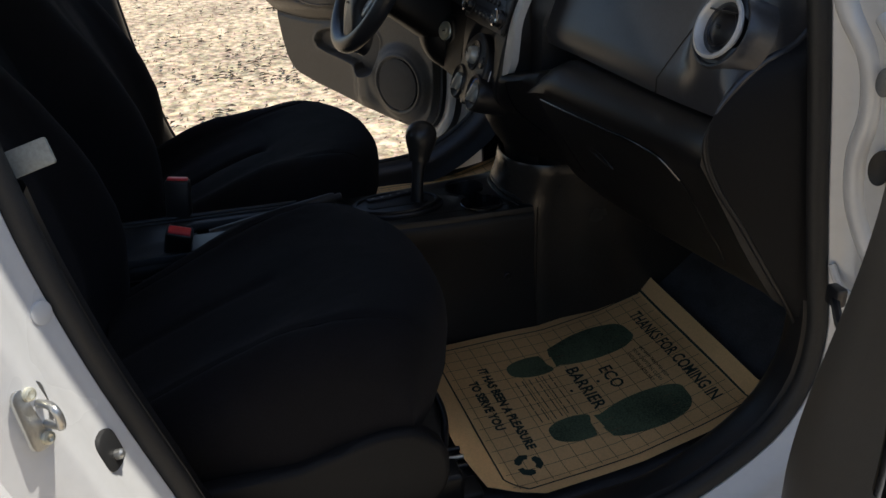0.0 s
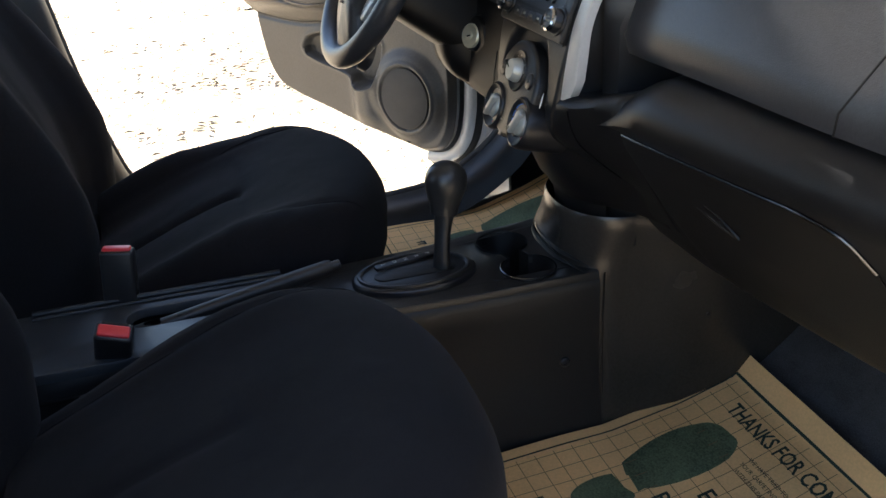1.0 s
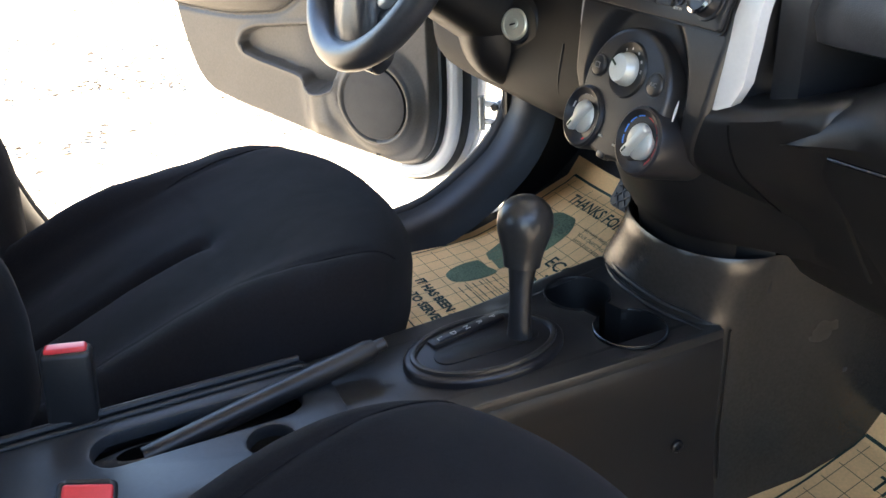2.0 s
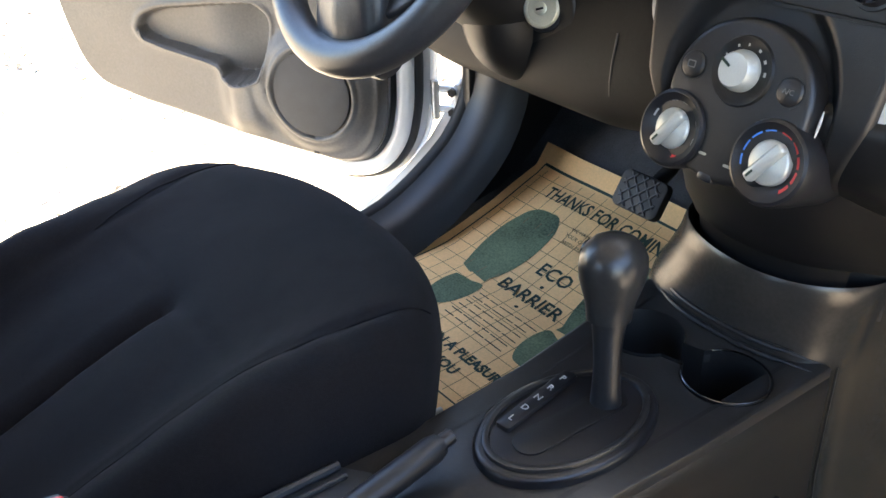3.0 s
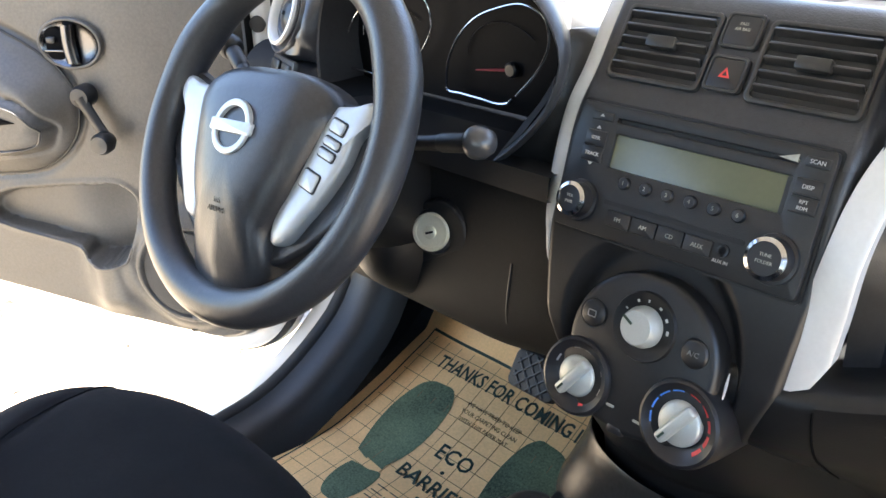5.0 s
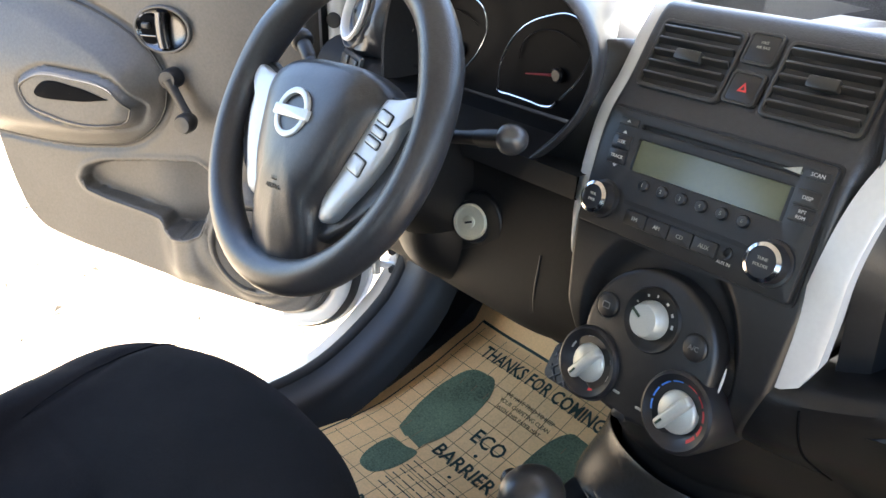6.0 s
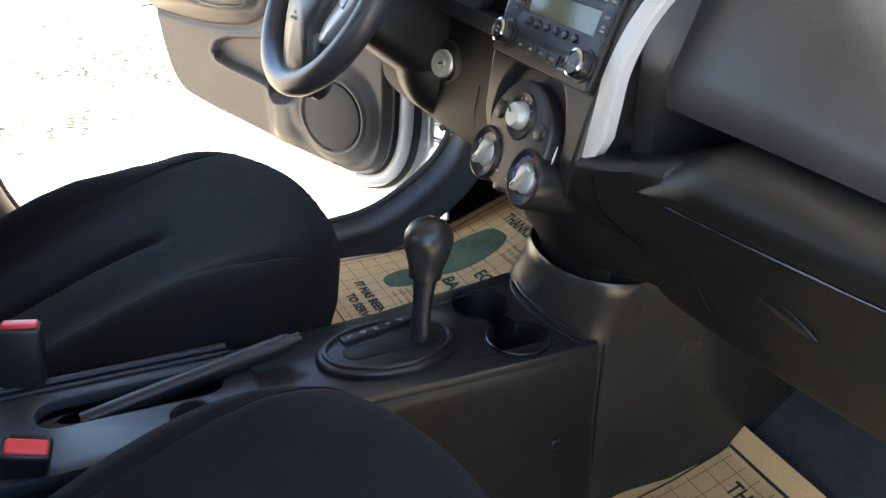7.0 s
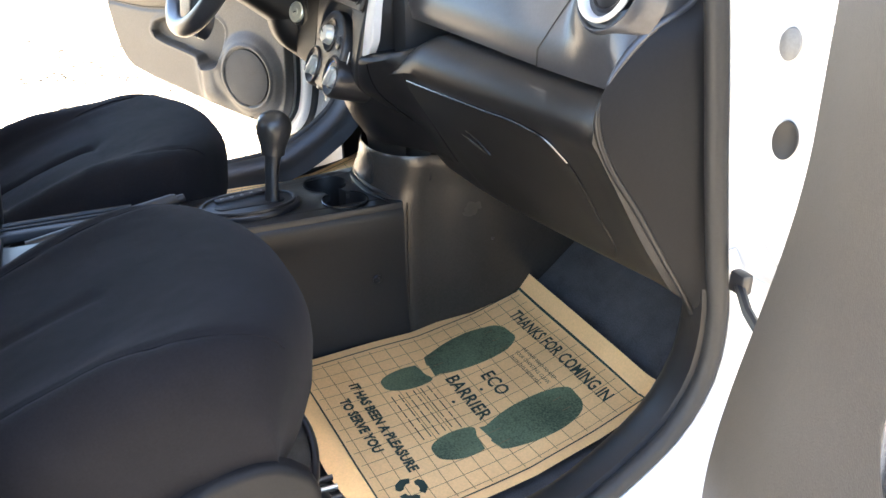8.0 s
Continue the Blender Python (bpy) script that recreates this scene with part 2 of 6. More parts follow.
def poly_dist(px, py, poly):
    """Signed distance to a polygon, negative inside, for arrays."""
    px, py = np.asarray(px, float), np.asarray(py, float)
    best = np.full(px.shape, 1e9)
    inside = np.zeros(px.shape, bool)
    for (x0, y0), (x1, y1) in zip(poly, poly[1:] + poly[:1]):
        dx, dy = x1 - x0, y1 - y0
        t = np.clip(((px - x0) * dx + (py - y0) * dy) / (dx * dx + dy * dy), 0, 1)
        best = np.minimum(best, np.hypot(px - x0 - t * dx, py - y0 - t * dy))
        cross = ((y0 > py) != (y1 > py)) & (px < (x1 - x0) * (py - y0) / (y1 - y0 + 1e-12) + x0)
        inside ^= cross
    return np.where(inside, -best, best)


def frame_at(origin, lean, turn=0.0):
    """A pose whose x is the car's right, y up along a face that leans forward, z out of the face towards the cabin."""
    a = radians(lean)
    m = Matrix(((1, 0, 0), (0, math.sin(a), -math.cos(a)), (0, math.cos(a), math.sin(a)))).to_4x4()
    return Matrix.Translation(origin) @ Matrix.Rotation(radians(turn), 4, "Z") @ m


# ---- ground ----
def build_ground():
    bm = bmesh.new()
    xs = np.concatenate([[-900, -200, -60, -20], np.linspace(-10, 8, 60), [20, 60, 200, 900]])
    ys = np.concatenate([[-900, -200, -60, -20], np.linspace(-8, 8, 60), [20, 60, 200, 900]])
    rows = []
    for y in ys:
        rows.append([(x, y, 0.012 * noise.noise(Vector((x * 0.9, y * 0.9, 0.3))) if abs(x) < 11 and abs(y) < 9 else 0.0) for x in xs])
    grid(rows, bm=bm)
    tagged(part("ground", bm, GRAVEL), "pale dry gravel lot in full sunlight", "ground", kind="structure")
    rng = random.Random(4)
    verts, faces = [], []
    for k in range(2600):
        x, y = rng.uniform(-7.5, -1.0), rng.uniform(-3.2, 2.5)
        s = rng.uniform(0.006, 0.018) * (1.6 if rng.random() < 0.06 else 1)
        a = rng.uniform(0, 6.28)
        base = len(verts)
        for i in range(5):
            w = a + i * 1.256
            verts.append((x + s * math.cos(w) * rng.uniform(0.7, 1.2), y + s * math.sin(w) * rng.uniform(0.5, 1.0), -0.012))
        verts.append((x + rng.uniform(-.3, .3) * s, y + rng.uniform(-.3, .3) * s, s * rng.uniform(0.5, 0.9) + 0.004))
        for i in range(5):
            faces.append((base + i, base + (i + 1) % 5, base + 5))
    me = bpy.data.meshes.new("gravel")
    me.from_pydata(verts, [], faces)
    me.materials.append(GRAVEL)
    tagged(new("gravel", me), "loose pale pebbles scattered over the lot", "gravel", kind="stuff")
    # dry leaf litter in small drifts
    verts, faces = [], []
    drifts = [(-3.68, -0.47), (-3.62, -0.24), (-3.58, -0.20), (-2.87, -0.46), (-4.02, -0.16), (-3.44, -0.15), (-4.40, 0.12), (-3.86, -0.27), (-2.80, -0.66), (-4.9, -0.5), (-4.6, -0.15), (-4.9, -0.9), (-5.9, 0.1), (-3.7, -0.6), (-6.5, -1.4), (-3.1, 0.3), (-2.6, -1.1), (-5.4, 0.9)]
    for cx, cy in drifts:
        for k in range(11):
            x, y = cx + rng.gauss(0, 0.09), cy + rng.gauss(0, 0.13)
            a, s = rng.uniform(0, 6.28), rng.uniform(0.014, 0.036)
            base = len(verts)
            for (p, q, h) in ((-1, 0, 0.002), (0, 0.35, 0.012), (1, 0, 0.004), (0, -0.35, 0.009)):
                verts.append((x + s * (p * math.cos(a) - q * math.sin(a)), y + s * (p * math.sin(a) + q * math.cos(a)), 0.012 + h))
            faces.append((base, base + 1, base + 2, base + 3))
    for k in range(560):
        # thicker on the ground beside the open door
        x, y = (rng.uniform(-7.5, -1.25), rng.uniform(-3.2, 2.2)) if k < 380 else (rng.uniform(-4.6, -1.9), rng.uniform(-0.95, 0.45))
        a, s = rng.uniform(0, 6.28), rng.uniform(0.008, 0.036) * (0.4 + 0.12 * abs(x))
        thin = rng.uniform(0.10, 0.45)
        base = len(verts)
        for (p, q, h) in ((-1, 0, 0.002), (0, thin, 0.014), (1, 0, 0.006), (0.1, -thin, 0.010)):
            verts.append((x + s * (p * math.cos(a) - q * math.sin(a)), y + s * (p * math.sin(a) + q * math.cos(a)), 0.012 + h))
        faces.append((base, base + 1, base + 2, base + 3))
    me = bpy.data.meshes.new("leaf_litter")
    me.from_pydata(verts, [], faces)
    me.materials.append(material("dry_leaf", (0.042, 0.031, 0.020), 0.9, spread=0.6))
    tagged(new("leaf_litter", me), "dry brown twigs and leaves scattered on gravel", "leaves", kind="stuff")


build_ground()

# ---- car body ----
LIFT = 0.075        # the driver's side stands this much higher on the slope of the lot


def opening_curve():
    """The door opening in y, z, from the top of the windscreen pillar round by the sill to the top of the centre pillar."""
    return spline([(0.10, 1.36), (0.15, 1.18), (0.178, 1.03), (0.20, 0.90), (0.215, 0.80), (0.235, 0.68), (0.25, 0.59), (0.24, 0.505), (0.205, 0.445),
                   (0.15, 0.40), (0.06, 0.352), (-0.06, 0.335), (-0.25, 0.333), (-0.43, 0.34), (-0.53, 0.375), (-0.59, 0.455), (-0.625, 0.56),
                   (-0.655, 0.69), (-0.675, 0.81), (-0.70, 0.96), (-0.735, 1.17), (-0.76, 1.37)], 90)


def opening_rows(profile, side, lift, curve=None, out=0.0):
    c = curve or opening_curve()
    if side > 0:
        # the foot of the passenger's centre pillar leans further forward
        c = [(y + 0.032 * float(smooth(0.90, 0.50, z)) * float(smooth(-0.30, -0.52, y)), z) for y, z in c]
    rows = []
    for i, (y, z) in enumerate(c):
        a, b = c[max(i - 1, 0)], c[min(i + 1, len(c) - 1)]
        t = Vector((b[0] - a[0], b[1] - a[1])).normalized()
        n = Vector((-t.y, t.x)) * -1           # away from the opening
        cy, cz = -0.25 - y, 0.85 - z
        if n.x * cy + n.y * cz > 0:
            n = -n
        rows.append([(side * (x + out), y + n.x * o, z + n.y * o + lift) for x, o in profile])
    return rows


def build_shell():
    for side, lift, out in ((1, 0.0, 0.0), (-1, LIFT, 0.038)):
        t = thing("door_frame_1" if side > 0 else "door_frame_2", "white painted door opening with a black rubber seal", "door frame", kind="structure")
        part("painted_flange", grid(opening_rows([(0.66, 0.016), (0.695, 0.013), (0.705, 0.020), (0.718, 0.030), (0.735, 0.034), (0.765, 0.036), (0.778, 0.046), (0.788, 0.075), (0.80, 0.100),
                                                  (0.835, 0.108), (0.845, 0.125), (0.845, 0.22)], side, lift, None, out)), WHITE_PAINT, t, "white painted metal")
        part("rubber_seal", grid(opening_rows([(0.683 + 0.013 * math.cos(a), 0.004 + 0.014 * math.sin(a)) for a in np.linspace(0, 2 * math.pi, 12, endpoint=False)],
                                              side, lift, None, out), closed_u=True), RUBBER, t, "black rubber weather strip")
        seg = opening_curve()
        lo = [p for p in seg if p[1] < 0.93]
        part("inner_trim", grid(opening_rows([(0.585, 0.05), (0.595, 0.03), (0.607, 0.012), (0.622, 0.001), (0.645, -0.006), (0.665, -0.006), (0.675, 0.006), (0.675, 0.03)],
                                             side, lift, lo, out)), PLASTIC, t, "black plastic scuff trim")
        if side < 0:
            # the trim runs on inwards to the kick panel beside the driver's feet
            kick = [p for p in seg if 0.60 < p[1] < 0.93 and p[0] > 0]
            part("kick_trim", grid(opening_rows([(0.50, 0.19), (0.545, 0.11), (0.585, 0.052), (0.597, 0.032)], side, lift, kick, out)), PLASTIC, t, "black plastic kick trim")
        if side > 0:
            ridge = spline([(0.704, 0.190, 1.08), (0.712, 0.203, 1.03), (0.738, 0.222, 0.975), (0.742, 0.232, 0.915), (0.726, 0.238, 0.855), (0.725, 0.246, 0.80), (0.748, 0.262, 0.733), (0.772, 0.278, 0.69)], 50)
            part("pressed_ridge", tube([(x - 0.008, y + 0.002, z) for x, y, z in ridge], 0.0145, 14), WHITE_PAINT, t)
            part("pressed_step", tube(spline([(0.700, 0.244, 0.70), (0.716, 0.252, 0.672), (0.745, 0.262, 0.665)], 16), 0.005, 8), WHITE_PAINT, t)
    # floor, with the toe boards rising ahead
    for x0, x1, lift, nm in ((0.0, 0.66, 0.0, "floor"), (-0.70, 0.0, LIFT, "floor")):
        prof = [(-2.1, 0.30), (-0.3, 0.297), (0.08, 0.298), (0.24, 0.322), (0.31, 0.340), (0.35, 0.37), (0.45, 0.46), (0.60, 0.62), (0.64, 0.75), (0.66, 1.0)]
        rows = [[(x, y, z + lift - (0.008 if lift else 0.0) + 0.004 * noise.noise(Vector((x * 9, y * 9, 1)))) for x in np.linspace(x0, x1, 14)] for y, z in spline(prof, 60)]
        tagged(part(nm, grid(rows), CARPET), "worn charcoal carpet on the car floor", "floor", kind="structure")
    # roof and the rear of the cabin close the place
    roof = box((1.44, 2.23, 0.05), (0, -0.865, 1.49), 0.02)
    tagged(part("ceiling", roof, material("headliner", (0.58, 0.58, 0.57), 0.9)), "light grey headliner under the roof", "ceiling", kind="structure")
    skin = box((1.46, 2.25, 0.020), (0, -0.865, 1.530), 0.008)
    tagged(part("roof", skin, WHITE_PAINT), "white painted car roof", "roof", kind="structure")
    back = bmesh.new()
    box((1.4, 0.06, 0.75), (0, -2.05, 0.62), 0.01, bm=back)
    box((1.4, 0.05, 0.10), (0, -2.0, 1.42), 0.01, bm=back)
    tagged(part("wall_rear", back, PLASTIC), "dark trimmed rear end of the cabin", "wall", kind="structure")
    for side in (1, -1):
        w = bmesh.new()
        box((0.05, 1.30, 0.65 + (LIFT if side < 0 else 0)), (side * 0.73, -1.42, 0.62), 0.01, bm=w)
        box((0.05, 0.12, 0.60), (side * 0.70, -0.83, 1.18), 0.01, bm=w)
        box((0.05, 0.16, 0.60), (side * 0.70, -1.90, 1.18), 0.01, bm=w)
        box((0.05, 2.12, 0.10), (side * 0.68, -0.92, 1.44), 0.01, bm=w)
        tagged(part("wall_side", w, PLASTIC), "dark inner trim of the rear door", "wall", kind="structure")
    # windscreen, its pillars, the scuttle and bonnet ahead of it
    ws = bmesh.new()
    rows = [[(x, 0.98 - 0.12 * (abs(x) / 0.7) ** 2 + f * (0.25 - 0.98 + 0.12 * (abs(x) / 0.7) ** 2), 1.02 + f * 0.45) for x in np.linspace(-0.68, 0.68, 20)] for f in (0, 0.5, 1)]
    wo = part("windscreen", grid(rows, bm=ws), GLASS)
    wo.visible_shadow = False
    tagged(wo, "clear curved windscreen", "windscreen", kind="structure")
    for side in (1, -1):
        tagged(part("pillar", tube(spline([(side * 0.70, 0.86, 1.02), (side * 0.69, 0.45, 1.22), (side * 0.66, 0.24, 1.46)], 12), 0.045), PLASTIC),
               "dark trimmed windscreen pillar", "pillar", kind="structure")
    hood = bmesh.new()
    rows = [[(x, y, 1.0 - 0.16 * ((y - 0.85) / 1.0) ** 2 - 0.08 * (abs(x) / 0.8) ** 3) for x in np.linspace(-0.8, 0.8, 16)] for y in np.linspace(0.86, 1.75, 12)]
    grid(rows, bm=hood)
    box((1.6, 0.05, 0.7), (0, 1.76, 0.5), 0.02, bm=hood)
    box((0.05, 1.45, 0.45), (0.83, 1.05, 0.62), 0.02, bm=hood)
    box((0.05, 1.45, 0.45), (-0.83, 1.05, 0.62), 0.02, bm=hood)
    tagged(part("bonnet", hood, WHITE_PAINT, fix=False), "white painted bonnet and front wings", "bonnet", kind="structure")
    # firewall and pan below keep daylight out of the footwells
    pan = bmesh.new()
    box((1.5, 0.04, 0.62), (0, 0.70, 0.72), 0, bm=pan)
    box((1.34, 2.75, 0.03), (0, -0.68, 0.27), 0, bm=pan)
    box((1.40, 0.04, 0.30), (0, 0.72, 0.38), 0, bm=pan)
    tagged(part("underbody", pan, PLASTIC_DARK), "black underbody pan and firewall", "underbody", kind="structure")
    for side, lift in ((1, 0), (-1, LIFT)):
        kick = bmesh.new()
        box((0.02, 0.44 if side > 0 else 0.50, 0.85), (side * (0.660 + (0.048 if side < 0 else 0)), 0.505 if side > 0 else 0.480, 0.72 + lift / 2), 0.004, bm=kick)
        tagged(part("kick_panel", kick, PLASTIC), "dark plastic kick panel beside the footwell", "trim", kind="structure")
        sill = box((0.16, 1.2, 0.10), (side * 0.78, -0.2, 0.195 + lift), 0.02)
        tagged(part("sill", sill, WHITE_PAINT), "white painted outer sill", "sill", kind="structure")


build_shell()


# ---- dashboard ----
def ease_x(x):
    if x > 0:
        return 0.055 * min(1.0, max(0.0, (x - 0.20) / 0.42)) ** 1.3
    return 0.055 * float(smooth(0.50, 0.66, abs(x)))


def profile_rows(prof, xs, n=46, shift=ease_x, drop=None):
    base = spline(prof, n)
    rows = []
    for x in xs:
        rows.append([(x, y + shift(x), z - (drop(x) if drop else 0)) for y, z in base])
    return rows


def build_dash():
    t = thing("dashboard", "dark grey grained plastic dashboard with silver trim strips", "dashboard", (0, 0.2, 0.9))

    def add(name, bm, mat, label=""):
        return under(part(name, bm, mat, None, label), t)

    def pad_lip(x, z):
        # the pad's lower lip comes forward towards the door
        return 0.026 * float(smooth(0.20, 0.64, x)) * float(smooth(1.06, 0.87, z))

    vents = [((0.608, 0.103, 0.999), 0.0385, 5), ((-0.628, 0.100, 1.010), 0.0400, -16)]

    def to_vent(p, k):
        # the pad swells out to the plane of a round vent
        at, _, turn = vents[k]
        n = frame_at(at, 22, turn).to_3x3() @ Vector((0, 0, 1))
        x, y, z = p
        near = float(smooth(0.088, 0.051, math.hypot(x - at[0], z - at[2])))
        level = at[1] - (n.x * (x - at[0]) + n.z * (z - at[2])) / n.y + 0.007
        return (x, y + (level - y) * near if y < 0.22 else y, z)

    ridge = [(0.235, 1.060), (0.212, 1.010), (0.186, 0.979), (0.140, 0.958), (0.104, 0.928), (0.083, 0.898), (0.074, 0.872), (0.077, 0.850), (0.092, 0.815), (0.140, 0.746), (0.192, 0.667), (0.238, 0.597), (0.272, 0.53), (0.30, 0.46), (0.33, 0.36)]
    edge_z, edge_y = [z for y, z in reversed(ridge)], [y for y, z in reversed(ridge)]
    # upper pad on the passenger's side
    prof = [(0.74, 1.01), (0.55, 1.06), (0.36, 1.095), (0.24, 1.10), (0.165, 1.085), (0.118, 1.045), (0.092, 0.99), (0.074, 0.945), (0.064, 0.915), (0.070, 0.897), (0.095, 0.888), (0.30, 0.886)]
    xs = [0.138, 0.140, 0.146, 0.156] + list(np.linspace(0.17, 0.622, 46))
    rows = profile_rows(prof, xs)
    for k, f in ((0, 0.975), (1, 0.988), (2, 0.996)):
        rows[k] = [(x, y + (1 - f) * 0.55, z + (0.985 - z) * (1 - f) * 2) for x, y, z in rows[k]]
    rows = [[(x, y - pad_lip(x, z), z - 0.25 * pad_lip(x, z)) for x, y, z in row] for row in rows]
    rows = [[to_vent(p, 0) for p in row] for row in rows]
    last = rows[-1]
    for a in np.linspace(0.2, 1.0, 9):
        w = a * math.pi / 2
        rows.append([(x + (0.645 - x) * math.sin(w), y + (max(y, float(np.interp(z, edge_z, edge_y))) - y) * (1 - math.cos(w)), z) for x, y, z in last])
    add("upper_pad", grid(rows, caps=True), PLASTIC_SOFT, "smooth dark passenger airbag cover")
    # fine seam across the pad
    seam = [(0.495 + 0.30 * (z - 0.888), y + ease_x(0.495 + 0.30 * (z - 0.888)) - 0.0006 - pad_lip(0.495, z), z - 0.25 * pad_lip(0.495, z)) for y, z in spline(prof, 46)[10:40]]
    add("pad_seam", tube(seam, 0.0012, 6), PLASTIC_DARK)
    # shelf under the pad and lower fascia with the glove box
    prof2 = [(0.36, 0.880), (0.20, 0.888), (0.10, 0.893), (0.068, 0.891), (0.044, 0.881), (0.027, 0.865), (0.020, 0.845), (0.034, 0.818), (0.060, 0.775), (0.095, 0.715), (0.135, 0.655), (0.16, 0.622),
             (0.19, 0.604), (0.24, 0.600), (0.40, 0.605), (0.60, 0.62)]

    def low_ease(x):
        return ease_x(x) - 0.004 * float(smooth(0.58, 0.64, x))

    def dip(x):
        # the fascia falls away towards the centre console and the corner
        return 0.055 * float(smooth(0.275, 0.125, x))
    add("lower_fascia", grid([[(x, y + low_ease(x), z - dip(x) * float(smooth(0.815, 0.865, z))) for y, z in spline(prof2, 56)] for x in list(np.linspace(0.085, 0.634, 52)) + [0.641, 0.645]], caps=True), FASCIA, "dark grained lower dashboard")
    # side panel between the fascia's end and the door seal
    rows = []
    for y0, z in spline(ridge, 60):
        y1 = max(y0 + 0.004, float(np.interp(z, [0.36, 0.44, 0.50, 0.59, 0.80, 0.90, 1.06], [0.25, 0.22, 0.245, 0.262, 0.226, 0.211, 0.18])))
        rows.append([(0.630, y0 + 0.045, z), (0.639, y0 + 0.008, z), (0.646, y0, z), (0.651, y0 + (y1 - y0) * 0.10 + 0.003, z), (0.664, y0 + (y1 - y0) * 0.55, z), (0.677, y1, z)])
    bead = [(p[2][0] - 0.001, p[2][1] + 0.002, p[2][2]) for p in rows if 0.46 < p[2][2] < 1.035]
    upper = [p for p in bead if p[2] > 0.893]
    lower = [p for p in bead if p[2] < 0.888]
    add("panel_bead", tube(upper, [0.0050 * min(1.0, 0.35 + 0.22 * k, 0.30 + 0.25 * (len(upper) - 1 - k)) for k in range(len(upper))], 12), PLASTIC_SOFT, "rounded upper panel edge")
    add("panel_bead", tube(lower, [0.0042 * min(1.0, 0.30 + 0.35 * k, 0.30 + 0.2 * (len(lower) - 1 - k)) for k in range(len(lower))], 12), FASCIA, "rounded panel edge")
    add("end_panel", grid([spline(c, 60) for c in zip(*rows)]), END_PLASTIC, "smooth dark end panel")
    # open cubby beside the centre stack
    cub = bmesh.new()
    box((0.22, 0.004, 0.07), (0.24, 0.165, 0.880), 0, bm=cub)
    box((0.004, 0.12, 0.06), (0.140, 0.145, 0.89), 0, bm=cub)
    add("cubby_lining", cub, PLASTIC_DARK)
    # glove box lid
    lid = [(0.216, 0.816), (0.30, 0.818), (0.42, 0.820), (0.505, 0.819), (0.542, 0.810), (0.562, 0.785), (0.568, 0.72), (0.565, 0.66), (0.548, 0.632), (0.49, 0.622), (0.36, 0.620), (0.27, 0.625),
           (0.245, 0.645), (0.228, 0.70), (0.210, 0.76), (0.203, 0.795)]
    face = sorted((z, y) for y, z in spline(prof2, 160) if y < 0.175 and z < 0.846)
    face_z, face_y = [p[0] for p in face], [p[1] for p in face]

    def on_fascia(x, z, off):
        return (x, float(np.interp(z, face_z, face_y)) + low_ease(x) - off * 0.86, z + off * 0.5)
    ring = spline(lid + lid[:1], 90)[:-1]
    cx, cz = 0.40, 0.72
    rows = [[on_fascia(x, z, 0.0) for x, z in ring], [on_fascia(x, z, 0.004) for x, z in ring]]
    for f in (0.985, 0.96, 0.85, 0.65, 0.4, 0.15, 0.002):
        rows.append([on_fascia(cx + (x - cx) * f, cz + (z - cz) * f, 0.0055 if f < 0.98 else 0.005) for x, z in ring])
    g = grid(rows, closed_u=True)
    add("glove_box_lid", g, FASCIA, "grained glove box lid")
    add("lid_edge", tube([on_fascia(x, z, 0.003) for x, z in spline(lid[:6], 40)], 0.0020, 8), DARK_CHROME)
    # latch: a dark lens-shaped scoop with a finger paddle along its lower edge
    m = frame_at(on_fascia(0.333, 0.752, 0.0052), -30) @ pose(0, 0, 0, 0, 0, -7)
    scoop = spline([(-0.047, 0.008), (-0.030, 0.0135), (0.0, 0.0125), (0.028, 0.004), (0.047, -0.010), (0.030, -0.0135), (0.0, -0.0110), (-0.030, -0.002), (-0.047, 0.008)], 44)[:-1]
    add("latch_recess", plate(scoop, 0.0024, bevel=0.0010, m=m @ pose(0, 0, -0.0018)), PLASTIC_DARK, "glove box latch")
    blade = spline([(-0.038, 0.0035), (-0.010, -0.0020), (0.020, -0.0035), (0.044, -0.0100), (0.028, -0.0150), (0.0, -0.0125), (-0.026, -0.0045), (-0.038, 0.0035)], 40)[:-1]
    under(part("latch_paddle", plate(blade, 0.0040, bevel=0.0016, seg=3, m=m @ pose(0, 0, -0.0014, 10)), PLASTIC_SATIN, None), t)
    # driver's side upper dash, behind and beside the hood
    prof3 = [(0.74, 1.02), (0.55, 1.07), (0.36, 1.10), (0.24, 1.105), (0.165, 1.09), (0.12, 1.05), (0.098, 0.99), (0.090, 0.94), (0.10, 0.90), (0.30, 0.88)]
    def low_deck(x):
        return 0.075 * float(smooth(-0.40, -0.26, x))

    def behind_hood(x):
        return ease_x(x) + 0.13 * float(smooth(-0.560, -0.545, x)) * float(smooth(-0.125, -0.145, x))
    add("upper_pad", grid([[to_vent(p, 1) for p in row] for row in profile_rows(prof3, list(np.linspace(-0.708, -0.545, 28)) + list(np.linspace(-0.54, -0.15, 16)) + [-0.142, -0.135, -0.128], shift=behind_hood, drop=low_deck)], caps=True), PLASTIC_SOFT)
    # driver's lower fascia and knee panel
    prof4 = [(0.30, 0.93), (0.10, 0.935), (0.050, 0.930), (0.032, 0.915), (0.024, 0.88), (0.016, 0.83), (0.010, 0.785), (0.016, 0.755), (0.040, 0.735), (0.10, 0.722), (0.30, 0.73)]

    def knee(x):
        return -0.010 * float(smooth(-0.20, -0.12, x)) - 0.03 * float(smooth(-0.45, -0.66, x))
    add("knee_panel", grid(profile_rows(prof4, np.linspace(-0.708, -0.084, 44), 50, drop=knee), caps=True), END_PLASTIC, "dark lower dash under the steering column")
